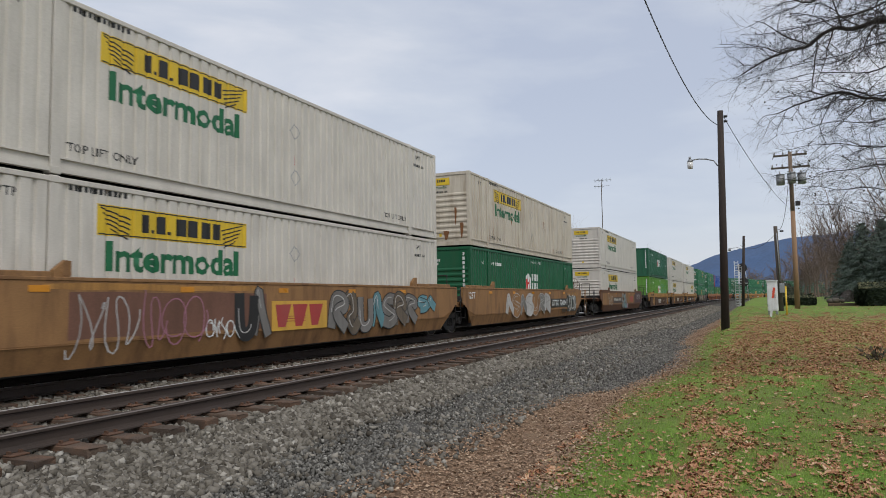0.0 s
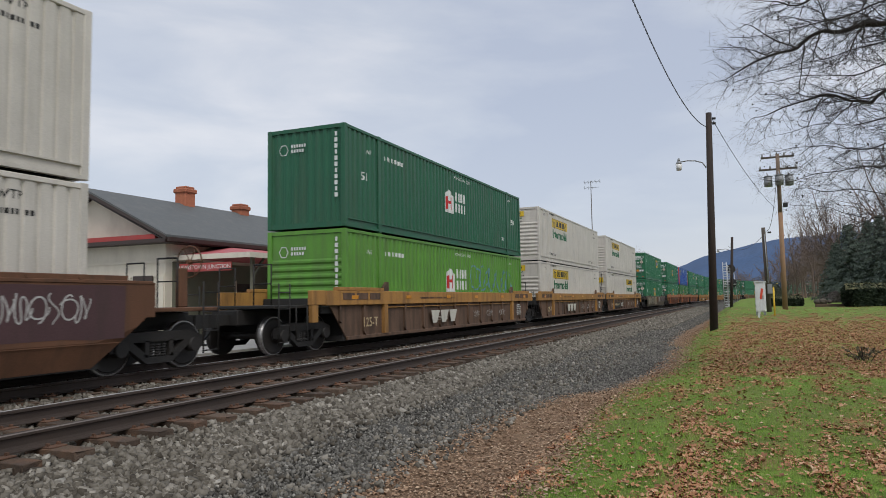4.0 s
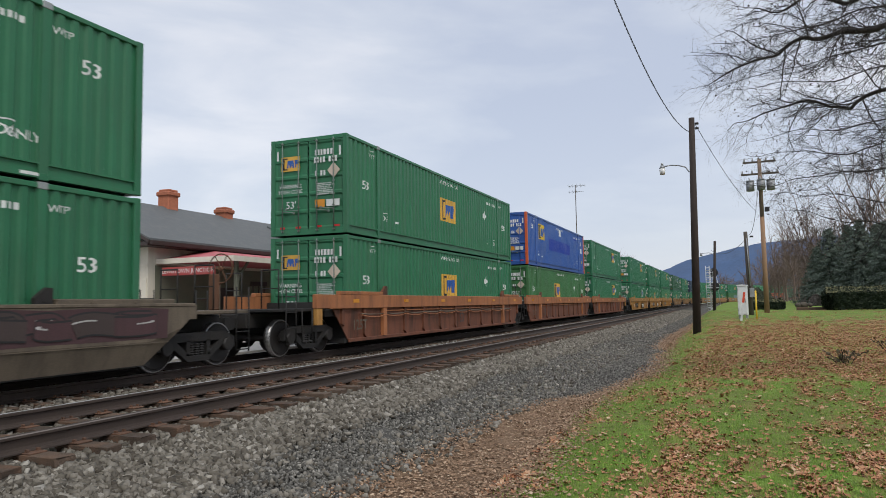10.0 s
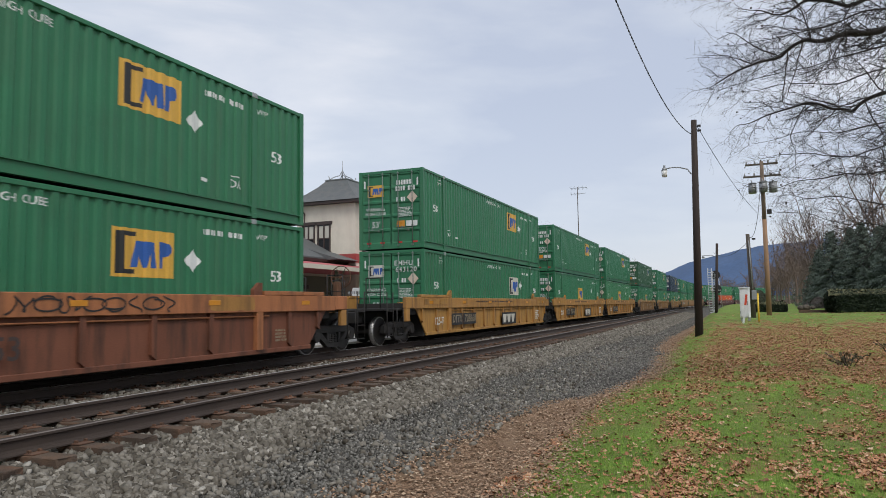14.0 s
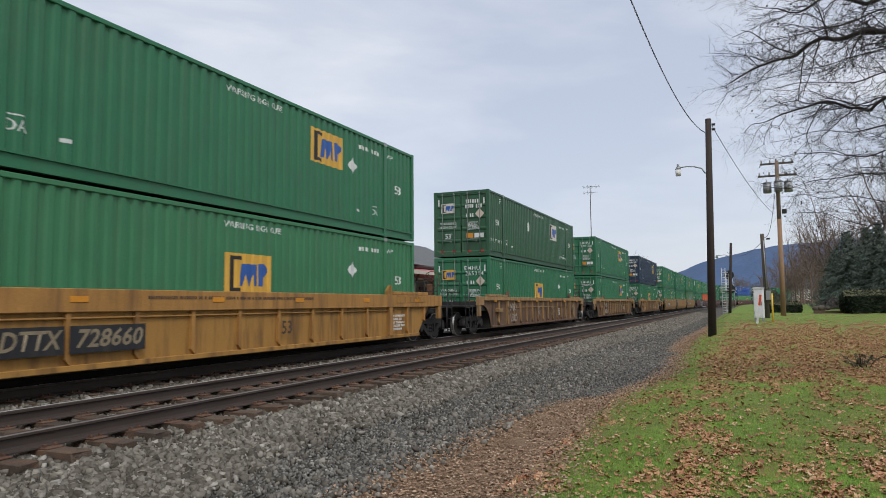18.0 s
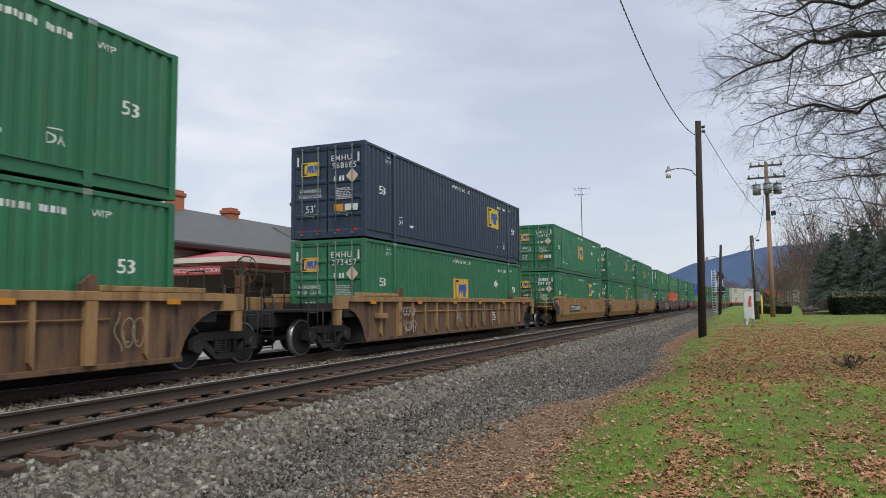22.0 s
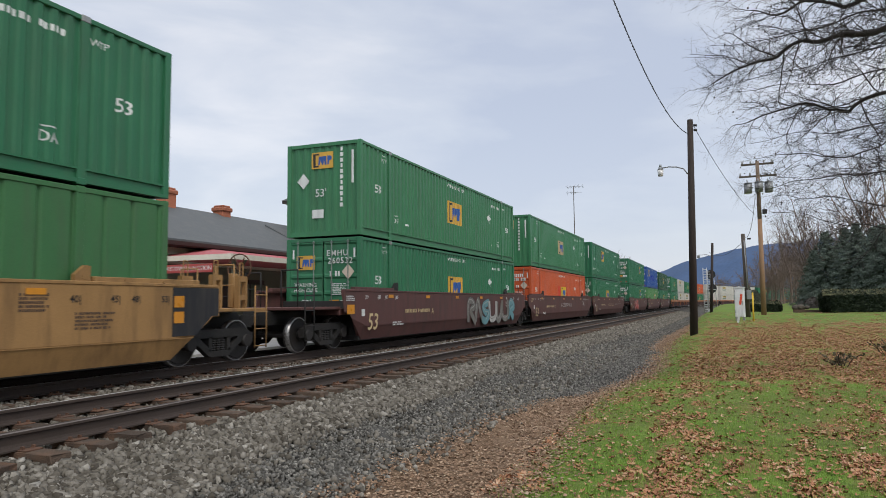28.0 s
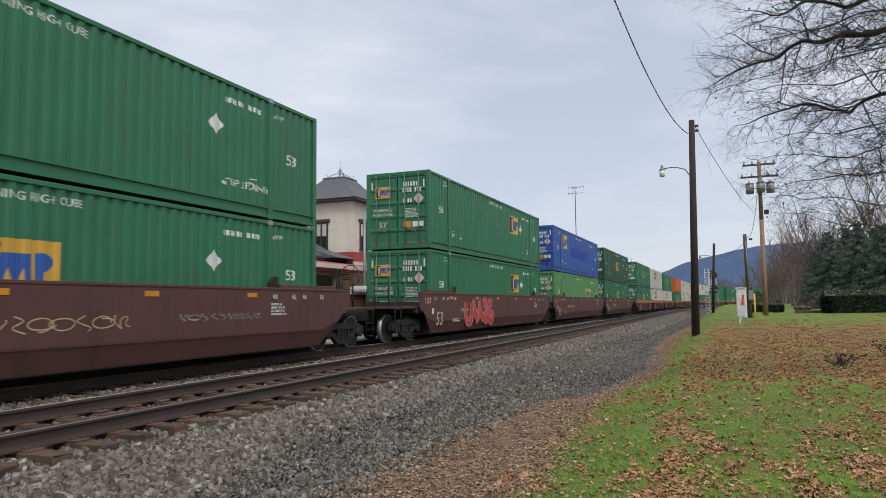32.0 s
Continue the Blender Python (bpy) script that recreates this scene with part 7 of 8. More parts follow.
    for f in ((0, 1, 2, 3), (0, 3, 4), (5, 8, 7, 6), (0, 5, 6, 1), (0, 4, 8, 5), (1, 6, 7, 2), (3, 2, 7, 8, 4)):
        bm.faces.new([vs[i] for i in f])
    bmesh.ops.recalc_face_normals(bm, faces=bm.faces[:])
    can = part("canopy_roof", bm, canopy_red, st, "faded red canopy roof")
    part("canopy_fascia", boxed(23.14, 57.05, cy0 - 0.06, cy0, cz0 - 0.2, cz0 + 0.02), stucco, can)
    part("canopy_fascia", boxed(23.14, 23.2, cy0, y0, cz0 - 0.2, cz0 + 0.02), stucco, can)
    for x in np.arange(24.0, 57, 4.0):
        p = part("canopy_post", bevelled(0.02, x - 0.08, x + 0.08, 19.1, 19.26, -0.25, cz0 - 0.1), porch_olive, can)
        part("brace", prism(bmesh.new(), [(x + 0.06, 2.5), (x + 0.75, cz0 - 0.12), (x + 0.87, cz0 - 0.12), (x + 0.06, 2.35)], 19.14, 19.22), porch_olive, p)
    bd = part("name_board", bevelled(0.02, 23.02, 23.1, 19.5, 22.3, 2.62, 2.98), trim_red, st, "red name board with white lettering")
    tm = text_bm("LEWISTOWN JUNCTION", 0.25)
    for v in tm.verts:
        v.co = Vector((23.015, 20.9 - v.co.x, 2.8 + v.co.z))
    part("lettering", tm, ink_white, bd)
    # signal tower room over the platform
    tx0, tx1, ty0, ty1, te = 37.9, 42.1, 21.35, 25.65, 7.75
    tw = part("tower", boxed(tx0, tx1, ty0, ty1, gz, te), stucco, st, "two-storey cream tower")
    part("tower_eave", boxed(tx0 - 0.5, tx1 + 0.5, ty0 - 0.5, ty1 + 0.5, te, te + 0.17), trim_brown, tw)
    part("tower_base_band", boxed(tx0 - 0.03, tx1 + 0.03, ty0 - 0.03, ty1 + 0.03, 4.0, 4.55), trim_red, tw)
    bm = bmesh.new()
    cx, cy, prev = (tx0 + tx1) / 2, (ty0 + ty1) / 2, None
    for h, r in ((0.17, 2.68), (0.45, 2.25), (0.85, 1.72), (1.3, 1.22), (1.75, 0.82), (1.82, 0.84), (1.88, 0.8)):
        ring = [bm.verts.new((cx + sx * r, cy + sy * r, te + h)) for sx, sy in ((-1, -1), (1, -1), (1, 1), (-1, 1))]
        if prev:
            for i in range(4):
                bm.faces.new((prev[i], prev[(i + 1) % 4], ring[(i + 1) % 4], ring[i]))
        prev = ring
    bm.faces.new(prev)
    tr = part("tower_roof", bm, slate, tw)
    bm = bmesh.new()
    top = te + 1.88
    tube(bm, (cx, cy, top), (cx, cy, top + 1.35), 0.03, 0.012, 6)
    for k in range(4):
        a = k * math.pi / 2 + math.pi / 4
        pipe(bm, [(cx, cy, top + 0.7), (cx + 0.18 * math.cos(a), cy + 0.18 * math.sin(a), top + 0.35), (cx + 0.55 * math.cos(a), cy + 0.55 * math.sin(a), top + 0.22), (cx + 0.85 * math.cos(a), cy + 0.85 * math.sin(a), top + 0.03), (cx + 0.92 * math.cos(a), cy + 0.92 * math.sin(a), top + 0.25)], 0.028, 5)
    part("finial", bm, grey_metal, tr)

    def tower_window(face, c):
        def b(a0, a1, o0, o1, z0, z1):
            return boxed(tx0 + o0, tx0 + o1, c + a0, c + a1, z0, z1) if face == "x" else boxed(c + a0, c + a1, ty0 + o0, ty0 + o1, z0, z1)
        w = part("window", b(-0.42, 0.42, -0.02, 0.05, 4.75, 6.5), glass, tw)
        part("blind", b(-0.36, 0.36, -0.03, -0.021, 5.6, 6.4), logo_white, w, "pale lowered blind")
        part("window_head", b(-0.6, 0.6, -0.12, -0.02, 6.48, 6.68), trim_brown, w)
        part("window_sill", b(-0.52, 0.52, -0.12, -0.02, 4.66, 4.76), trim_brown, w)
        for a in (-0.48, -0.05, 0.38):
            part("window_frame", b(a, a + 0.1, -0.07, -0.031, 4.76, 6.48), trim_brown, w)
        part("window_frame", b(-0.42, 0.42, -0.06, -0.0305, 5.56, 5.63), trim_brown, w)
    tower_window("x", 23.6)
    tower_window("x", 24.75)
    tower_window("y", 39.2)
    tower_window("y", 40.9)
    part("downpipe", pipe(bmesh.new(), [(tx0 - 0.2, ty1 - 0.15, te), (tx0 - 0.06, ty1 - 0.6, te - 0.5), (tx0 - 0.06, ty1 - 0.6, 4.6)], 0.045, 6), trim_brown, tw)
    # lower hipped roof between the tower and the main roof
    part("skirt_roof", prism(bmesh.new(), [(21.0, 4.05), (23.2, 4.75), (26.0, 6.2), (26.0, 4.05)], 35.4, 37.88, "x"), slate, tw)
    part("skirt_roof", prism(bmesh.new(), [(21.0, 4.05), (23.2, 4.75), (26.0, 6.2), (26.0, 4.05)], 42.12, 46.0, "x"), slate, tw)
    return st


gable_station()
tagged(part("platform", boxed(-20, 75, 14.6, 22.7, -0.6, -0.2), surf("platform_concrete", (0.36, 0.35, 0.33), rough=0.85, var=0.15, scale=1.2, bump=0.3, dirt=(0.2, 0.19, 0.17))), "pale concrete station platform", "platform", kind="structure")


def lamp_post_station():
    p = thing("platform_lamp", "slim grey platform lamp post", "lamp post", pose(33.6, 18.2, -0.22))
    part("post", tube(bmesh.new(), (0, 0, 0), (0, 0, 6.6), 0.09, 0.07, 10), grey_metal, p)
    part("arm", pipe(bmesh.new(), [(0, 0, 5.9), (0.25, 0, 6.2), (0.6, 0, 6.25)], 0.03, 6), grey_metal, p)
    part("lamp_head", bevelled(0.03, 0.5, 1.0, -0.12, 0.12, 6.14, 6.28), white_metal, p)


lamp_post_station()


def station_sign():
    s = thing("station_sign", "white platform sign on two grey posts", "sign", pose(30.2, 16.6, -0.22))
    for x in (-0.7, 0.7):
        part("post", tube(bmesh.new(), (0, x, 0), (0, x, 1.85), 0.04, n=8), grey_metal, s)
    b = part("board", bevelled(0.02, -0.04, 0.04, -1.0, 0.6, 1.85, 2.4), white_metal, s)
    part("small_print", raw_copy(bars_bm(1, 1.2, 0.22, 61), -0.045, 0.2, 2.12), grey_metal, b)
    part("blue_panel", bevelled(0.02, -0.04, 0.04, -1.65, -1.02, 1.9, 2.4), ink_blue, s)


def raw_copy(bm, x, y, z):
    for v in bm.verts:
        v.co = Vector((x, y - v.co.x, z + v.co.z))
    return bm


station_sign()


# ---- poles and wires on the lawn side ----
def place(az, d):
    return d * math.cos(radians(az)), d * math.sin(radians(az))


def street_lamp():
    x, y = place(2.25, 30.2)
    z = float(ground_z(x, y))
    p = thing("street_lamp", "dark creosoted wooden pole with a curved lamp arm", "street lamp", pose(x, y, z))
    h = 1.233 + 30.2 * math.tan(radians(13.95)) - z
    lean = 0.16
    part("pole", tube(bmesh.new(), (0, 0, -0.3), (0, lean * -1, h), 0.165, 0.115, 14), pole_dark, p)
    za = 1.233 + 30.2 * math.tan(radians(10.05)) - z
    pts = [(0, 0.02, za - 0.1), (0, 0.16, za + 0.12), (0, 0.45, za + 0.22), (0, 0.75, za + 0.25), (0, 1.02, za + 0.22)]
    arm = part("lamp_arm", pipe(bmesh.new(), pts, 0.025, 8), grey_metal, p)
    part("lamp_cap", tube(bmesh.new(), (0, 1.08, za + 0.13), (0, 1.08, za + 0.27), 0.13, 0.07, 12), grey_metal, arm)
    part("photocell", tube(bmesh.new(), (0, 1.08, za + 0.27), (0, 1.08, za + 0.37), 0.05, n=10), grey_metal, arm)
    g = bpy.data.materials.new("lamp_glass")
    g.use_nodes = True
    g.node_tree.nodes["Principled BSDF"].inputs["Base Color"].default_value = (0.7, 0.7, 0.68, 1)
    g.node_tree.nodes["Principled BSDF"].inputs["Roughness"].default_value = 0.2
    part("lamp_glass", tube(bmesh.new(), (0, 1.08, za - 0.12), (0, 1.08, za + 0.13), 0.10, 0.13, 12), g, arm)
    for dz in (0.25, 0.45):
        part("insulator", tube(bmesh.new(), (0, -lean - 0.12, h - dz), (0, -lean - 0.26, h - dz), 0.05, n=8), black_metal, p)
    return x, y, z, h


LX, LY, LZ, LH = street_lamp()


def utility_pole():
    d = 50.0
    x, y = place(-2.72, d)
    z = float(ground_z(x, y))
    top = 1.233 + d * math.tan(radians(10.4))
    p = thing("utility_pole", "new tan wooden utility pole with two cross arms", "utility pole", pose(x, y, z))
    h = top - z
    part("pole", tube(bmesh.new(), (0, 0, -0.3), (0, 0, h * 0.62), 0.165, 0.134, 14), pole_new, p)
    part("pole_top", tube(bmesh.new(), (0, 0, h * 0.62), (0, 0, h), 0.134, 0.115, 14), pole_worn, p, "greyer weathered top of the pole")
    for zz, w in ((h - 0.15, 1.0), (h - 0.95, 1.15)):
        a = part("cross_arm", bevelled(0.01, 0.14, 0.24, -w, w, zz - 0.06, zz + 0.06), pole_grey, p)
        for yy in (-w + 0.1, -w * 0.4, w * 0.4, w - 0.1):
            part("insulator", tube(bmesh.new(), (0.19, yy, zz + 0.06), (0.19, yy, zz + 0.26), 0.06, 0.04, 8), grey_metal, a)
    for yy, deep in ((-0.62, -0.05), (0.62, -0.05), (-0.02, -0.42)):
        t = part("transformer", tube(bmesh.new(), (deep, yy, h - 2.1), (deep, yy, h - 1.45), 0.25, n=16), grey_metal, p)
        part("bushing", tube(bmesh.new(), (deep, yy, h - 1.45), (deep, yy + 0.06, h - 1.2), 0.05, 0.03, 8), grey_metal, t)
        part("lid", tube(bmesh.new(), (deep, yy, h - 1.45), (deep, yy, h - 1.40), 0.29, 0.22, 16), grey_metal, t)
    part("fuse_box", bevelled(0.02, -0.1, 0.1, -0.46, -0.18, h - 3.5, h - 3.2), black_metal, p)
    return x, y, z + h


UX, UY, UT = utility_pole()


def stub_pole():
    d = 45.0
    x, y = place(-1.66, d)
    z = float(ground_z(x, y))
    h = 1.233 + d * math.tan(radians(5.05)) - z
    p = thing("stub_pole", "short weathered grey wooden pole with a meter box", "pole", pose(x, y, z))
    part("pole", tube(bmesh.new(), (0, 0, -0.3), (0, 0.12, h), 0.14, 0.11, 12), pole_grey, p)
    part("meter_box", bevelled(0.02, -0.3, -0.14, -0.20, 0.06, 1.05, 1.6), grey_metal, p)
    part("conduit", tube(bmesh.new(), (-0.17, 0.0, 1.7), (-0.17, 0.08, h - 0.4), 0.03, n=6), grey_metal, p)
    part("top_bracket", bevelled(0.01, -0.06, 0.06, -0.3, -0.1, h - 0.35, h - 0.25), black_metal, p)
    return x, y, z + h


SX, SY, ST_ = stub_pole()


def far_pole():
    d = 62.0
    x, y = place(0.95, d)
    z = float(ground_z(x, y))
    h = 1.233 + d * math.tan(radians(4.45)) - z
    p = thing("street_lamp", "thin dark wooden pole with a small lamp arm", "street lamp", pose(x, y, z))
    part("pole", tube(bmesh.new(), (0, 0, -0.3), (0, -0.3, h), 0.13, 0.10, 10), pole_dark, p)
    arm = part("lamp_arm", pipe(bmesh.new(), [(0, -0.15, h - 1.1), (0, 0.2, h - 0.95), (0, 0.75, h - 0.98)], 0.025, 6), grey_metal, p)
    part("lamp_head", tube(bmesh.new(), (0, 0.82, h - 1.2), (0, 0.82, h - 0.95), 0.12, 0.08, 10), grey_metal, arm)


far_pole()


def cable(name, pts, r, label):
    """One bent round wire."""
    n, v, f = 5, [], []
    for i, p in enumerate(pts):
        d = (pts[min(i + 1, len(pts) - 1)] - pts[max(i - 1, 0)]).normalized()
        u = d.cross(Vector((0, 0, 1))).normalized()
        w = d.cross(u)
        v += [p + u * (r * math.cos(2 * math.pi * k / n)) + w * (r * math.sin(2 * math.pi * k / n)) for k in range(n)]
        if i:
            f += [((i - 1) * n + k, (i - 1) * n + (k + 1) % n, i * n + (k + 1) % n, i * n + k) for k in range(n)]
    tagged(part(name, raw_mesh(name, [tuple(c) for c in v], f), wire_black), label, "cable")


def hang(a, b, sag, n=24):
    a, b = Vector(a), Vector(b)
    return [a.lerp(b, i / n) - Vector((0, 0, sag * 4 * (i / n) * (1 - i / n))) for i in range(n + 1)]


# service drop from the lamp pole back over the tracks, and the wires on to the next poles
def twisted(pts, lay, turns, phase, n=1200):
    """One strand wound round a hanging line."""
    out = []
    for i in range(n + 1):
        u = i / n * (len(pts) - 1)
        k = min(int(u), len(pts) - 2)
        p, d = pts[k].lerp(pts[k + 1], u - k), (pts[k + 1] - pts[k]).normalized()
        a = d.cross(Vector((0, 0, 1))).normalized()
        w = 2 * math.pi * turns * i / n + phase
        out.append(p + a * (lay * math.cos(w)) + d.cross(a) * (lay * math.sin(w)))
    return out


DROP = hang((LX, LY - 0.02, LZ + LH - 0.55), (-6.0, 3.17, 14.92), 3.25, 48)
for turn in (0.0, math.pi):
    cable("overhead_wire", twisted(DROP, 0.0105, 100, turn), 0.0085, "one black strand of the twisted service cable from the lamp pole")
cable("overhead_wire", hang((LX, LY - 0.3, LZ + LH - 0.3), (UX, UY + 0.3, UT - 3.5), 0.35), 0.012, "thin black wire between the poles")
cable("overhead_wire", hang((UX, UY + 0.2, UT - 2.2), (SX, SY, ST_ - 0.2), 0.8), 0.016, "black cable down to the stub pole")
cable("overhead_wire", hang((SX, SY, ST_ - 0.3), place(0.95, 62.0) + (5.3,), 0.6), 0.014, "thin black wire to the far lamp pole")


def relay_case():
    d = 41.0
    x, y = place(-1.10, d)
    z = float(ground_z(x, y))
    b = thing("equipment_cabinet", "pale grey steel equipment cabinet on short legs", "cabinet", pose(x, y, z, 0, 0, -8))
    part("body", bevelled(0.02, -0.3, 0.3, -0.23, 0.23, 0.18, 1.74), white_metal, b)
    part("door", bevelled(0.01, -0.325, -0.302, -0.205, 0.205, 0.24, 1.66), white_metal, b)
    part("roof", prism(bmesh.new(), [(-0.26, 1.74), (0.26, 1.74), (0.26, 1.79), (0.0, 1.82), (-0.26, 1.79)], -0.35, 0.33, "x"), white_metal, b)
    part("hasp", bevelled(0.005, -0.35, -0.325, -0.18, -0.13, 0.85, 1.05), grey_metal, b)
    for zz in (0.4, 1.5):
        part("hinge", tube(bmesh.new(), (-0.33, 0.208, zz), (-0.33, 0.208, zz + 0.14), 0.018, n=6), grey_metal, b)
    for sx in (-0.24, 0.24):
        for sy in (-0.18, 0.18):
            part("leg", bevelled(0.01, sx - 0.035, sx + 0.035, sy - 0.035, sy + 0.035, -0.1, 0.2), grey_metal, b)
    x, y = place(-0.92, 38.3)
    s = thing("marker_stake", "white marker stake with an orange-red tip", "stake", pose(x, y, float(ground_z(x, y)), 8, 0, -2))
    part("shaft", bevelled(0.004, -0.012, 0.012, -0.05, 0.05, -0.2, 0.92), white_metal, s)
    tip = bevelled(0.004, -0.013, 0.013, -0.052, 0.052, 0.92, 1.46)
    part("tip", tip, surf("orange_red_plastic", (0.62, 0.07, 0.03), rough=0.4), s)
    d = 40.0
    x, y = place(-2.0, d)
    m = thing("gas_marker", "thin yellow plastic marker post", "marker post", pose(x, y, float(ground_z(x, y))))
    part("post", tube(bmesh.new(), (0, 0, -0.2), (0, 0, 1.45), 0.042, n=8), surf("yellow_plastic", (0.70, 0.45, 0.03), rough=0.45), m)
    part("cap", tube(bmesh.new(), (0, 0, 1.45), (0, 0, 1.5), 0.045, 0.025, 8), MATS["yellow_plastic"], m)


relay_case()


def signal_mast():
    d = 96.0
    x, y = place(0.9, d)
    z = -0.45
    s = thing("railway_signal", "silver signal mast with black signal heads and a ladder", "railway signal", pose(x, y, z))
    part("mast", tube(bmesh.new(), (0, 0, 0), (0, 0, 5.4), 0.12, n=10), silver, s)
    part("base", bevelled(0.03, -0.45, 0.45, -0.45, 0.45, -0.2, 0.6), silver, s)
    for yy, top in ((0.12, 5.5), (0.66, 5.9)):
        bm = bmesh.new()
        for dy in (-0.22, 0.22):
            tube(bm, (0, dy, 0), (0, dy, top), 0.045, n=6)
        for q in range(int(top / 0.32)):
            tube(bm, (0, -0.24, 0.2 + q * 0.32), (0, 0.24, 0.2 + q * 0.32), 0.05, n=6)
        part("ladder", bm, silver, s, at=pose(-0.2, yy, 0.1))
    part("ladder_stay", pipe(bmesh.new(), [(0, -0.35, 5.2), (0.2, -0.75, 0.1)], 0.035, 6), silver, s)
    part("platform", bevelled(0.02, -0.6, 0.6, -0.6, 0.6, 3.1, 3.2), silver, s)
    for zz, yy in ((5.1, -0.02), (3.3, -0.12)):
        h = part("signal_head", tube(bmesh.new(), (-0.06, yy, zz), (0.06, yy, zz), 0.58, n=20), black_metal, s)
        for a in (90, 210, 330):
            yl, zl = yy + 0.26 * math.cos(radians(a)), zz + 0.26 * math.sin(radians(a))
            part("hood", tube(bmesh.new(), (-0.06, yl, zl), (-0.34, yl, zl), 0.13, n=10), black_metal, h)


signal_mast()


def tv_mast():
    d = 78.0
    x, y = place(11.12, d)
    top = 1.233 + d * math.tan(radians(9.4))
    a = thing("aerial_mast", "thin steel mast with a television aerial", "aerial", pose(x, y, -0.4))
    h = top + 0.4
    part("mast", tube(bmesh.new(), (0, 0, 0), (0, 0, h), 0.055, 0.04, 6), pole_grey, a)
    for zz, n_, w in ((h - 0.1, 5, 0.75), (h - 0.75, 3, 0.5)):
        bmm = part("boom", tube(bmesh.new(), (0, 0.75, zz), (0, -1.1 if n_ == 5 else -0.9, zz), 0.022, n=6), grey_metal, a)
        for i in range(n_):
            yy = 0.7 - i * 0.42
            part("element", tube(bmesh.new(), (-w, yy, zz - 0.02), (w, yy, zz - 0.02), 0.014, n=5), grey_metal, bmm)
            part("element", tube(bmesh.new(), (0, yy, zz - 0.22), (0, yy, zz + 0.22), 0.014, n=5), grey_metal, bmm)


tv_mast()


# ---- hedges, trees and the far ridge ----
def clump_shell(rng, count, at, size, flat=1.0):
    """Small leaf faces scattered by at(rng): positions (n, 3) and outward normals."""
    p, nrm = at(rng, count)
    s = rng.uniform(*size, len(p))
    t = np.cross(nrm, rng.normal(size=p.shape))
    t /= np.linalg.norm(t, axis=1, keepdims=True) + 1e-9
    b = np.cross(nrm, t)
    out = []
    for u, v in ((-1, -0.3), (0, -0.7), (1, 0.2), (0.1, 0.8)):
        out.append(p + (t * u + b * v * flat) * s[:, None] + nrm * rng.normal(0, 0.25, (len(p), 1)) * s[:, None])
    v = np.stack(out, 1).reshape(-1, 3)
    return v, np.arange(len(v)).reshape(-1, 4)


# hedge sides painted near-black as shaded, the clipped top pale as lit
hedge_shade_leaf = island_mat("hedge_shade_leaf", [(0, (0.007, 0.013, 0.007)), (0.6, (0.015, 0.025, 0.012)), (1, (0.035, 0.046, 0.025))])
hedge_top = island_mat("hedge_lit_leaf", [(0, (0.09, 0.095, 0.045)), (0.6, (0.15, 0.15, 0.075)), (1, (0.21, 0.19, 0.10))])
spruce_leaf = island_mat("spruce_needles", [(0, (0.06, 0.079, 0.062)), (0.6, (0.095, 0.122, 0.098)), (1, (0.145, 0.175, 0.146))])
# shrub olive is lightened and greyed to paint in distance haze
shrub_leaf = island_mat("hazed_olive_leaf", [(0, (0.05, 0.058, 0.038)), (0.6, (0.085, 0.095, 0.065)), (1, (0.13, 0.135, 0.10))])


def hedge(cx, cy, lx, ly, h, turn, label, count, seed, top_brown=True):
    z = float(ground_z(cx, cy))
    g = thing("hedge", label, "hedge", pose(cx, cy, z, 0, 0, turn))
    def slant(v):
        """The clipped top falls off towards the lawn."""
        v[:, 2] *= 1 - 0.26 * (1 - v[:, 0] / lx) / 2
        return v
    bm = bevelled(0.25, -lx + 0.12, lx - 0.12, -ly + 0.12, ly - 0.12, 0.12, h - 0.3)
    part("inner_growth", bm, hedge_shade_leaf, g)

    def at(rng, n):
        f = rng.integers(0, 6, n)
        u = rng.uniform(-1, 1, (n, 3))
        nrm = np.zeros((n, 3))
        for i in range(n):
            k = min(f[i], 4)
            ax, s = ((0, -1), (0, 1), (1, -1), (1, 1), (2, 1))[k]
            u[i, ax] = s
            nrm[i, ax] = s
        rnd = 1 - 0.12 * np.abs(u[:, :1]) ** 6 - 0.08 * np.abs(u[:, 2:3]) ** 6
        p = np.stack([u[:, 0] * lx, u[:, 1] * ly * rnd[:, 0], h / 2 + u[:, 2] * h / 2], 1)
        p += rng.normal(0, 0.05, p.shape)
        return p, nrm + rng.normal(0, 0.35, nrm.shape)
    v, f = clump_shell(np.random.default_rng(seed), count, at, (0.04, 0.10))
    part("foliage", raw_mesh("foliage", slant(v), f), hedge_shade_leaf, g)["kind"] = "stuff"

    # top leaves take the lit copy of the hedge colour
    def over(rng, n):
        u = rng.uniform(-1, 1, (n, 2))
        return np.stack([u[:, 0] * lx * 0.97, u[:, 1] * ly * 0.97, h + 0.03 + rng.normal(0, 0.02, n)], 1), np.array([0, 0, 1.0]) + rng.normal(0, 0.25, (n, 3))
    v, f = clump_shell(np.random.default_rng(seed + 5), count // 2, over, (0.04, 0.09))
    part("clipped_top", raw_mesh("clipped_top", slant(v), f), hedge_top, g, "clipped olive-brown top, painted paler as lit from above")["kind"] = "stuff"


hx, hy = place(-11.8, 56.0)
hedge(hx, hy, 1.3, 5.2, 1.5, -6, "long dark green clipped hedge on the lawn", 34000, 41)
hx, hy = place(-2.5, 60.0)
hedge(hx, hy, 0.7, 1.42, 0.74, 0, "low dark green clipped hedge beyond the poles", 5000, 42)


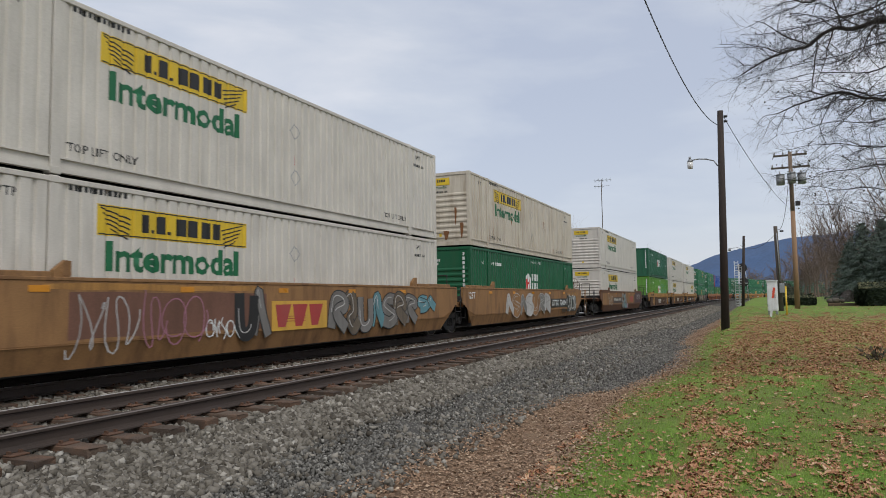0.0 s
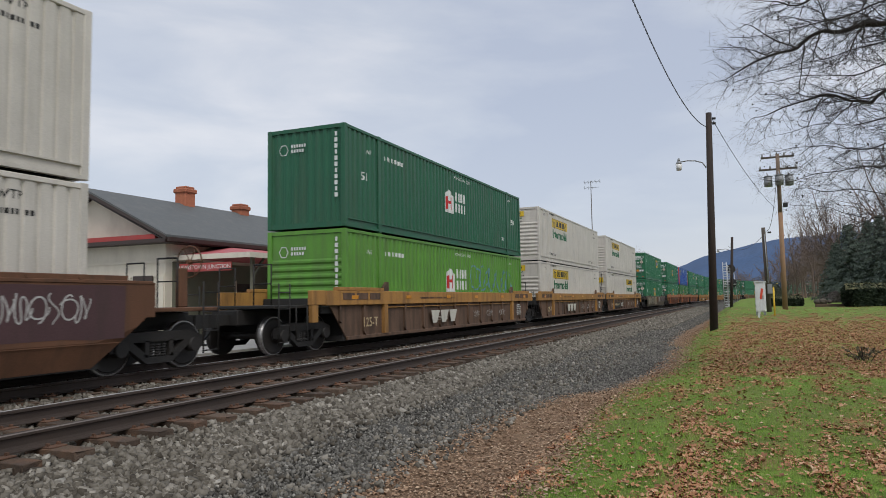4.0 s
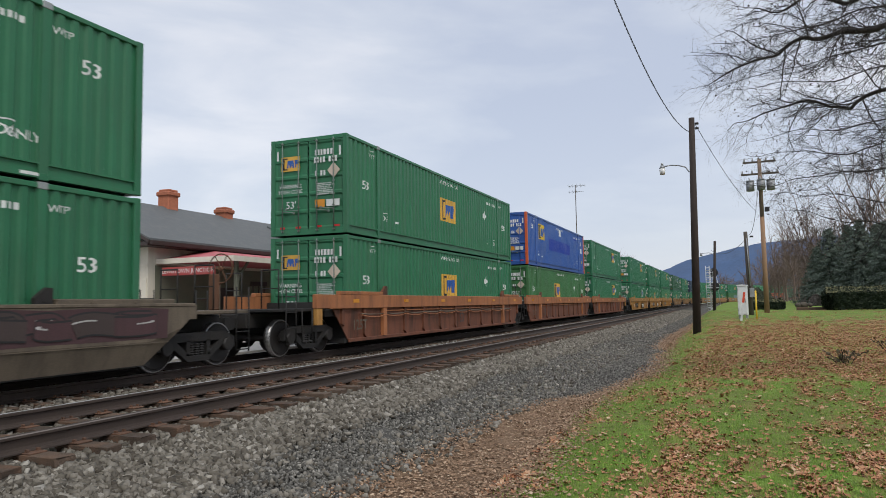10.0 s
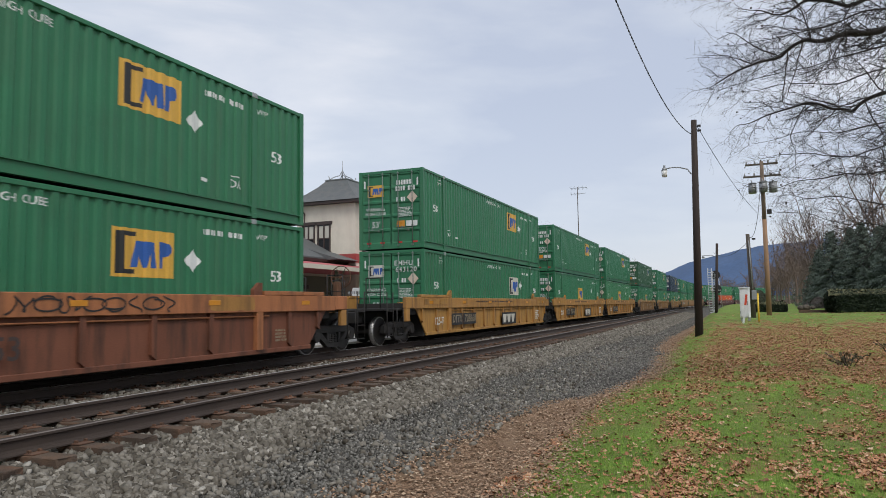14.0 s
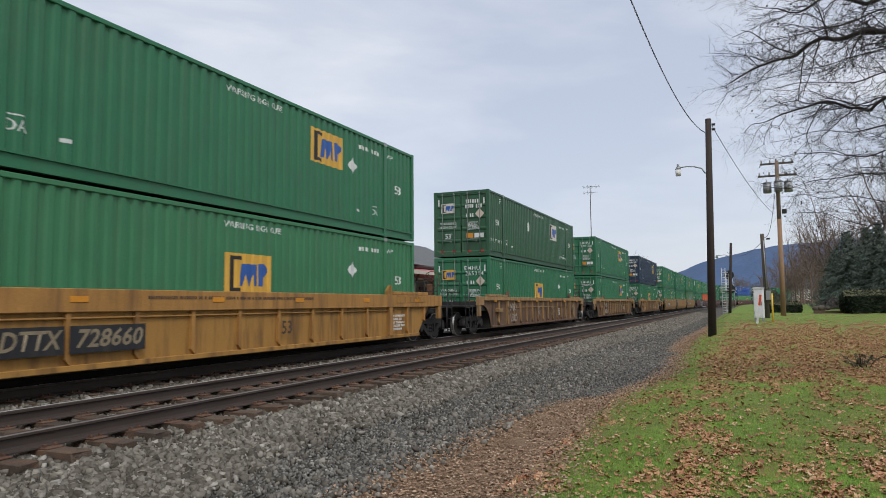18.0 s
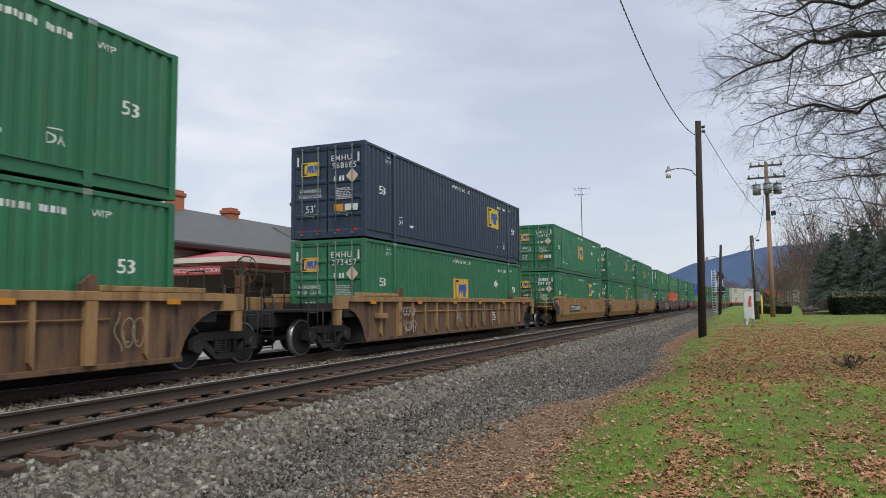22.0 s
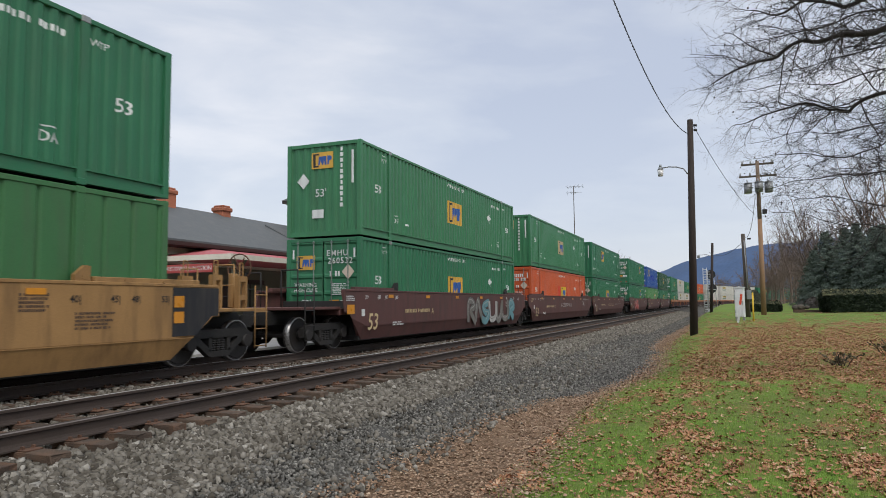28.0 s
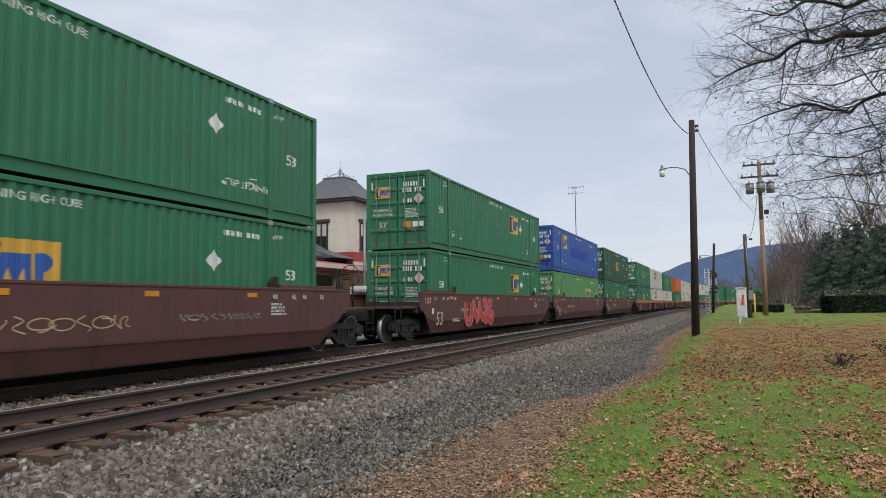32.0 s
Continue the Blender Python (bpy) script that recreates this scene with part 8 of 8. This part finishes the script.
def border_bed():
    x, y = place(-5.8, 56.0)
    b = thing("flower_bed", "low timber-edged bed with a few stones", "flower bed", pose(x, y, float(ground_z(x, y))))
    part("edging", bevelled(0.03, -0.15, 0.15, -1.15, 1.1, -0.05, 0.2), tie_wood, b)
    for i, (yy, r) in enumerate(((0.6, 0.3), (0.95, 0.24), (0.2, 0.18))):
        bm = bmesh.new()
        bmesh.ops.create_icosphere(bm, subdivisions=2, radius=r)
        for v in bm.verts:
            v.co *= 1 + 0.22 * noise.noise(v.co * 4 + Vector((i, 0, 0)))
            v.co.z *= 0.8
        bmesh.ops.translate(bm, verts=bm.verts[:], vec=(0.1, yy, 0.35))
        part("stone", bm, pole_grey, b)


border_bed()


def dead_weed(x, y, h, seed):
    """A clump of dark withered stems with curled leaves."""
    rng = random.Random(seed)
    t = thing("withered_plant", "dark withered weed clump standing in the lawn", "plant", pose(x, y, float(ground_z(x, y))))
    for i in range(14):
        a, r = rng.uniform(0, 6.28), rng.uniform(0.05, 0.5)
        top = Vector((r * math.cos(a), r * math.sin(a) * 1.3, h * rng.uniform(0.4, 1.0)))
        st = part("stem", pipe(bmesh.new(), [(top.x * 0.3, top.y * 0.3, -0.05), (top.x * 0.55, top.y * 0.6, top.z * 0.6), tuple(top)], 0.008, 4), bark, t)
        bm = bmesh.new()
        for k in range(9):
            c = top * rng.uniform(0.45, 1.0) + Vector((rng.gauss(0, 0.05), rng.gauss(0, 0.05), 0))
            d = Vector((rng.gauss(0, 1), rng.gauss(0, 1), rng.gauss(0, 0.6))).normalized() * rng.uniform(0.04, 0.09)
            e = d.orthogonal() * 0.4
            bm.faces.new([bm.verts.new(q) for q in (c, c + d * 0.5 + e, c + d, c + d * 0.5 - e)])
        part("leaf_tuft", bm, weed_leaf, st)["kind"] = "stuff"


weed_leaf = island_mat("withered_leaf", [(0, (0.05, 0.05, 0.03)), (0.6, (0.10, 0.09, 0.05)), (1, (0.18, 0.12, 0.065))])
dead_weed(18.3, -2.4, 0.34, 71)
dead_weed(20.6, -3.9, 0.42, 72)


class Wood:
    """Tapered branches gathered as one mesh."""
    def __init__(self, sides=4):
        self.v, self.f, self.n, self.tips = [], [], sides, []

    def seg(self, p, q, r, r2):
        w = (q - p)
        if w.length < 1e-6:
            return
        w.normalize()
        u = w.orthogonal().normalized()
        v = w.cross(u)
        b, n = len(self.v), self.n if r > 0.011 else 3
        for c, rr in ((p, r), (q, r2)):
            for i in range(n):
                a = 2 * math.pi * i / n
                self.v.append(c + u * (math.cos(a) * rr) + v * (math.sin(a) * rr))
        for i in range(n):
            j = (i + 1) % n
            self.f.append((b + i, b + j, b + n + j, b + n + i))

    def path(self, pts, r0, r1):
        m = len(pts) - 1
        for i in range(m):
            self.seg(pts[i], pts[i + 1], r0 + (r1 - r0) * i / m, r0 + (r1 - r0) * (i + 1) / m)

    def mesh(self, name):
        return raw_mesh(name, [tuple(c) for c in self.v], self.f)


def bend(rng, p, d, length, steps, wobble, pull):
    pts = [p.copy()]
    d = d.normalized()
    for _ in range(steps):
        d = (d + Vector((rng.gauss(0, wobble), rng.gauss(0, wobble), rng.gauss(0, wobble))) + pull / steps).normalized()
        pts.append(pts[-1] + d * (length / steps))
    return pts


def sprout(wood, rng, pts, r0, r1, depth, spec, wobble=0.13):
    """Side branches along pts. spec: per depth (spacing, length range, angle, pull, radius)."""
    wood.path(pts, r0, r1)
    if depth >= len(spec):
        wood.tips.append(pts[-1])
        return
    gap, (l0, l1), ang, pull, rmax = spec[depth]
    run, nextat, total = 0.0, gap * rng.uniform(0.3, 1.0), sum((b - a).length for a, b in zip(pts, pts[1:]))
    side = rng.choice((-1, 1))
    for a, b in zip(pts, pts[1:]):
        seg = (b - a).length
        while run + seg > nextat:
            u = (nextat - run) / seg
            p = a.lerp(b, u)
            share = nextat / total
            d = (b - a).normalized()
            ax = d.orthogonal().normalized()
            ax.rotate(Matrix.Rotation(rng.uniform(0, 6.283), 3, d))
            way = d * math.cos(radians(ang)) + ax * math.sin(radians(ang))
            ln = rng.uniform(l0, l1) * (1.1 - 0.55 * share)
            rr = min(rmax, (r0 + (r1 - r0) * share) * 0.62)
            sprout(wood, rng, bend(rng, p, way, ln, 6 if depth < 2 else 3, wobble, pull), rr, rr * 0.45, depth + 1, spec, wobble)
            nextat += gap * rng.uniform(0.6, 1.4)
            side = -side
        run += seg


def near_tree():
    """The bare tree whose limbs reach in over the lawn; its trunk stands out of sight to the side."""
    x, y = 14.6, -8.2
    z = float(ground_z(x, y))
    t = thing("bare_tree", "large bare dark-barked tree with fine spreading twigs", "tree", pose(0, 0, 0))
    rng = random.Random(5)
    wood = Wood(10)
    wood.path([Vector((x, y, z - 0.2)), Vector((x, y + 0.05, z + 0.5)), Vector((x + 0.1, y + 0.2, 2.6)), Vector((x, y + 0.5, 5.0)), Vector((x - 0.2, y + 0.5, 8.5)), Vector((x, y + 0.4, 12.0))], 0.42, 0.16)
    part("trunk", wood.mesh("trunk"), bark, t)
    limbs = [
        (13.6, 0.14, [(-8.0, 5.3), (-5.6, 6.0), (-3.19, 6.25), (-2.66, 6.15), (-2.02, 6.13), (-1.54, 6.09), (-1.15, 5.9), (-0.65, 5.79), (-0.02, 5.56), (0.2, 5.44)]),
        (14.6, 0.10, [(-8.0, 4.4), (-5.2, 5.2), (-3.12, 5.02), (-2.63, 4.93), (-2.22, 4.74), (-1.95, 4.81), (-1.48, 4.92), (-0.99, 4.82), (-0.49, 4.66), (-0.2, 4.50)]),
        (15.4, 0.06, [(-8.0, 3.6), (-5.2, 3.9), (-3.04, 3.59), (-2.51, 3.48), (-1.97, 3.55), (-1.41, 3.44), (-0.92, 3.35), (-0.4, 3.47)]),
        (13.2, 0.10, [(-8.0, 6.4), (-5.0, 7.2), (-2.88, 6.86), (-2.32, 6.64), (-1.77, 6.9), (-1.38, 6.7), (-0.8, 6.86), (-0.4, 7.0)]),
        (15.8, 0.05, [(-8.0, 2.9), (-5.0, 2.5), (-2.97, 2.48), (-2.37, 2.56), (-1.83, 2.7), (-1.38, 2.89), (-0.95, 2.9)]),
        (15.0, 0.06, [(-8.0, 4.0), (-5.0, 4.4), (-3.07, 4.15), (-2.72, 4.04), (-2.17, 3.83), (-1.71, 3.93), (-1.05, 4.01), (-0.5, 4.0)]),
        (15.2, 0.05, [(-8.0, 3.2), (-5.0, 3.3), (-3.1, 3.0), (-2.5, 2.95), (-1.9, 3.1), (-1.3, 3.15), (-0.9, 3.2)]),
        (16.2, 0.055, [(-8.0, 4.6), (-5.0, 4.9), (-3.0, 4.5), (-2.2, 4.35), (-1.4, 4.4), (-0.6, 4.25)]),
        (13.0, 0.06, [(-8.0, 6.0), (-5.0, 6.6), (-3.0, 6.5), (-2.2, 6.4), (-1.4, 6.35), (-0.6, 6.3), (0.0, 6.3)]),
        (14.8, 0.055, [(-8.0, 5.6), (-5.0, 5.8), (-3.0, 5.5), (-2.3, 5.3), (-1.6, 5.25), (-0.9, 5.35), (-0.3, 5.3)]),
        (13.8, 0.05, [(-8.0, 5.8), (-5.0, 6.2), (-3.0, 5.8), (-2.2, 5.75), (-1.4, 5.6), (-0.6, 5.5), (0.1, 5.3)]),
        (13.4, 0.05, [(-8.0, 6.8), (-5.0, 7.4), (-2.8, 7.2), (-2.0, 7.0), (-1.2, 7.1), (-0.4, 7.2), (0.2, 7.3)]),
        (16.6, 0.045, [(-8.0, 2.6), (-5.0, 2.9), (-3.4, 3.3), (-2.6, 3.75), (-2.0, 3.95), (-1.3, 4.3)]),
    ]
    left = Vector((0, 0.36, -0.14))
    spec = [(0.145, (0.5, 1.7), 46, left, 0.0135), (0.098, (0.25, 0.72), 46, left * 0.8, 0.0095), (0.088, (0.10, 0.28), 48, left * 0.4, 0.0066)]
    tips = []
    for i, (lx, r, pts) in enumerate(limbs):
        wood = Wood(5)
        k = lx / 14.5
        p3 = [Vector((x + (lx - x) * min(1, j / 2), y + 0.4 if j == 0 else (a + 0.06 * j / len(pts)) * k, 5.0 if j == 0 and b > 5 else 1.233 + (b - 1.233) * k)) for j, (a, b) in enumerate(pts)]
        fine = []
        for a, b in zip(p3, p3[1:]):
            for q in range(4):
                fine.append(a.lerp(b, q / 4) + Vector((rng.gauss(0, 0.05), rng.gauss(0, 0.06), rng.gauss(0, 0.07))))
        fine.append(p3[-1])
        for _ in range(2):
            fine = fine[:1] + [(a + b * 2 + c) / 4 for a, b, c in zip(fine, fine[1:], fine[2:])] + fine[-1:]
        thick = r * (0.45 if r > 0.09 else 0.3)
        wood.path(fine[:7], thick * 1.2, thick)
        sprout(wood, rng, fine[6:], thick, 0.004, 0, spec, 0.26)
        part("limb", wood.mesh("limb"), bark, t)
        tips += wood.tips
    # seed balls still hanging from the twigs
    bm = bmesh.new()
    for c in rng.sample([c for c in tips if c.y < 0.012 * c.x], 520):
        bmesh.ops.create_icosphere(bm, subdivisions=1, radius=rng.uniform(0.009, 0.021), matrix=Matrix.Translation(c - Vector((0, 0, 0.015))))
    part("seed_ball", bm, bark, t)["kind"] = "stuff"


near_tree()


def bare_tree(az, d, h, seed, spread=0.36, mat=None, dense=1.0, label="bare grey-brown tree at the edge of the wood"):
    rng = random.Random(seed)
    x, y = place(az, d)
    z = float(ground_z(x, y))
    t = thing("bare_tree", label, "tree", pose(x, y, z))
    wood = Wood(6)
    trunk = bend(rng, Vector((0, 0, -0.2)), Vector((rng.gauss(0, 0.05), rng.gauss(0, 0.05), 1)), h * 0.36, 4, 0.04, Vector((0, 0, 0.4)))
    wood.path(trunk, h * 0.015, h * 0.010)
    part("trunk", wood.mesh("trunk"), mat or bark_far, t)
    crown = Wood(3)
    tw = max(0.010, d * 0.00022)
    up = Vector((0, 0, 0.45))
    spec = [(h * 0.055 / dense, (h * 0.14, h * 0.34), 44, up, h * 0.0042), (h * 0.048 / dense, (h * 0.08, h * 0.19), 42, up * 0.6, max(tw * 1.3, h * 0.002)), (h * 0.036 / dense, (h * 0.04, h * 0.10), 42, up * 0.3, tw)]
    for q in range(5):
        a = q * 1.2566 + rng.uniform(-0.4, 0.4)
        lean = rng.uniform(0.25, 0.75) if q else 0.08
        base = trunk[2 + q % 3]
        leader = bend(rng, base, Vector((lean * math.cos(a), lean * math.sin(a), 1)), h * rng.uniform(0.5, 0.66), 6, 0.09, Vector((0, 0, 0.35)))
        sprout(crown, rng, leader, h * 0.007, tw * 1.6, 0, spec)
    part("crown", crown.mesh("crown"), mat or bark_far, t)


for i, (az, d, h, dense) in enumerate(((-10.9, 90, 19, 0.8), (-8.2, 100, 14, 0.8), (-4.6, 118, 13.5, 1.0), (-5.7, 105, 14, 1.0), (-3.6, 135, 12, 1.0), (-3.0, 165, 11, 1.0), (-6.6, 96, 15, 1.0), (-1.6, 330, 17, 0.9), (0.2, 340, 15, 0.9), (-4.1, 150, 14, 1.0), (-2.6, 310, 18, 0.9), (-12.0, 75, 18, 0.85), (-9.6, 84, 16.5, 0.8), (-6.1, 98, 12.5, 0.9), (-3.9, 128, 10, 1.0), (-4.9, 132, 11, 1.0), (-5.3, 124, 10.5, 1.0), (-3.3, 140, 9, 1.0))):
    bare_tree(az, d, h, 60 + i, dense=dense)
for i, (az, d, h) in enumerate(((14.2, 95, 13.5), (12.0, 130, 13.6), (8.6, 150, 13.5), (6.6, 170, 11.5), (17, 100, 11), (57.5, 120, 14), (55.5, 140, 13))):
    bare_tree(az, d, h, 90 + i, label="bare tree beyond the railway")


def spruce(az, d, h, w, seed):
    x, y = place(az, d)
    z = float(ground_z(x, y))
    t = thing("spruce_tree", "dark blue-green spruce with drooping boughs", "tree", pose(x, y, z))
    part("trunk", tube(bmesh.new(), (0, 0, -0.2), (0, 0, h * 0.95), h * 0.018, 0.02, 8), bark, t)
    rng = np.random.default_rng(seed)
    vs, n0 = [], 0
    boughs = int(h * 16)
    for k in range(boughs):
        u = (k + 0.5) / boughs
        zz = h * (0.10 + 0.88 * u)
        reach = w * (1 - u) ** 0.85 * rng.uniform(0.75, 1.12) + 0.12
        a = k * 2.39996 + rng.normal(0, 0.2)
        m = int(50 + 130 * reach / w)
        s = rng.random(m) ** 0.75
        droop = -0.30 * reach * s ** 1.4 + 0.10 * reach * s ** 3
        px = np.stack([np.cos(a) * reach * s, np.sin(a) * reach * s, zz + droop], 1)
        px += rng.normal(0, 1, (m, 3)) * np.array([0.11, 0.11, 0.07]) * (0.5 + s[:, None])
        nrm = np.stack([np.cos(a) * np.full(m, 0.9), np.sin(a) * np.full(m, 0.9), np.full(m, 0.6)], 1) + rng.normal(0, 0.4, (m, 3))
        vs.append((px, nrm))
    p = np.concatenate([a for a, _ in vs])
    q = np.concatenate([b for _, b in vs])
    v, f = clump_shell(rng, len(p), lambda r, c: (p, q / np.linalg.norm(q, axis=1, keepdims=True)), (0.04, 0.10))
    part("crown", raw_mesh("crown", v, f), spruce_leaf, t)["kind"] = "stuff"


for i, (az, d, h, w) in enumerate(((-6.2, 76, 5.6, 2.0), (-7.0, 64, 6.3, 2.9), (-8.9, 62, 6.6, 3.0), (-10.4, 60, 6.2, 3.0), (-11.9, 58, 6.2, 3.0), (-8.2, 72, 7.2, 3.0), (-9.9, 70, 6.9, 3.0))):
    spruce(az, d * 1.14, h * 1.13, w * 1.13, 120 + i)


def far_growth(name, spots, material, label, seed, size, count):
    """Low scrub or far woods, as one mass of small leaf faces."""
    rng = np.random.default_rng(seed)
    ps, ns = [], []
    for az, d, r, h in spots:
        x, y = place(az, d)
        z = float(ground_z(x, y))
        n = count
        u = rng.normal(size=(n, 3))
        u /= np.linalg.norm(u, axis=1, keepdims=True)
        u[:, 2] = np.abs(u[:, 2])
        k = 0.7 + 0.3 * rng.random((n, 1)) ** 0.5
        ps.append(np.array([x, y, z]) + u * k * np.array([r, r, h]))
        ns.append(u + rng.normal(0, 0.4, u.shape))
    p, q = np.concatenate(ps), np.concatenate(ns)
    v, f = clump_shell(rng, len(p), lambda r_, c: (p, q / np.linalg.norm(q, axis=1, keepdims=True)), size)
    me = raw_mesh(name, v, f)
    me.materials.append(material)
    tagged(new(name, me), label, "scrub", kind="stuff")


brush = island_mat("bare_brush", [(0, (0.10, 0.083, 0.074)), (0.6, (0.15, 0.128, 0.115)), (1, (0.20, 0.175, 0.158))])
far_growth("shrubs", [(-1.6, 110, 1.0, 2.9), (-2.1, 108, 1.0, 2.3), (-2.6, 112, 1.2, 1.9)], shrub_leaf, "olive shrubs beside the line, greyed with painted haze", 201, (0.06, 0.16), 3000)
far_growth("brush", [(-4.3 - 0.75 * i, 165 + (i % 3) * 16, 4.5 + (i % 2) * 1.5, 8.0 + (i * 7 % 5) * 1.3) for i in range(12)], brush, "grey-brown leafless brush of the near wood", 202, (0.035, 0.12), 9000)
far_growth("brush", [(1.6 - 0.75 * i, 350 + (i % 3) * 22, 9 + (i % 2) * 3, 7.5 + (i * 7 % 5) * 1.4) for i in range(12)], brush, "grey-brown leafless wood behind the curve", 205, (0.08, 0.26), 5200)
far_growth("brush", [(-5.5, 74, 0.8, 0.8), (-6.0, 72, 0.9, 1.0), (-6.4, 78, 1.1, 1.3)], brush, "tan dry brush beside the hedge", 203, (0.04, 0.12), 2200)
far_growth("brush", [(3.2 + 1.6 * i, 330 + (i % 3) * 30, 22, 8 + (i * 5 % 4)) for i in range(34)], brush, "grey leafless trees beyond the railway", 204, (0.2, 0.6), 1800)


def ridge():
    """The long wooded mountain that closes the valley, its distance haze painted as blue."""
    ctrl = [(-75, 3.4), (-50, 3.9), (-30, 4.4), (-12, 4.5), (-6.1, 4.35), (-3.5, 4.2), (-0.7, 3.88), (2.0, 3.25), (3.6, 2.8), (4.7, 2.35), (6.5, 1.7), (9, 1.0), (14, 0.9), (25, 1.0), (40, 1.2), (58, 1.5), (80, 1.7), (110, 1.6)]
    azs = np.linspace(-75, 110, 420)
    el = np.interp(azs, [c[0] for c in ctrl], [c[1] for c in ctrl])
    rng = np.random.default_rng(9)
    el = el + np.convolve(rng.normal(0, 0.10, len(azs)), np.ones(5) / 5, "same")
    v, f = [], []
    n = len(azs)
    for lvl, (d, k) in enumerate(((2300, 0.0), (2600, 0.35), (2850, 0.7), (3000, 1.0), (3500, 0.4), (4000, -0.1))):
        for a, e in zip(azs, el):
            h = 1.2 + 3000 * math.tan(radians(e)) * k
            h += 12 * noise.noise(Vector((a * 0.5, lvl * 3.1, 0.4))) * (0 < k < 1)
            v.append((d * math.cos(radians(a)), d * math.sin(radians(a)), h - 3 * (k == 0)))
    for r in range(5):
        for i in range(n - 1):
            f.append((r * n + i, r * n + i + 1, (r + 1) * n + i + 1, (r + 1) * n + i))
    # both blues put the haze of distance into the forest colour
    m = surf("haze_blue_forest", (0.056, 0.102, 0.20), rough=1.0, var=0.22, scale=0.012, bump=0, bscale=0.08, dirt=(0.032, 0.072, 0.155), dirt_scale=0.006)
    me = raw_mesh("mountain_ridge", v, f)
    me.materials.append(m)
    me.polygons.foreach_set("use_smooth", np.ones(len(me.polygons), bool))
    tagged(new("mountain_ridge", me), "long wooded mountain ridge, with blue haze painted into its colour", "mountain", kind="structure")


ridge()


# ---- what moves: the train rolls past, its wheels turn ----
def motions():
    for ob, mid, z in RIDERS:
        walk(ob, [(t, on_track(mid - travel(t), FAR_C, z)) for t in range(0, 33)])
    turns = [32.0 * i / 720 for i in range(721)]
    for ob, x in WHEELS:
        walk(ob, [(t, pose(x, 0, 0.457, 0, -math.degrees((travel(t) - travel(0)) / 0.457), 0)) for t in turns])


motions()
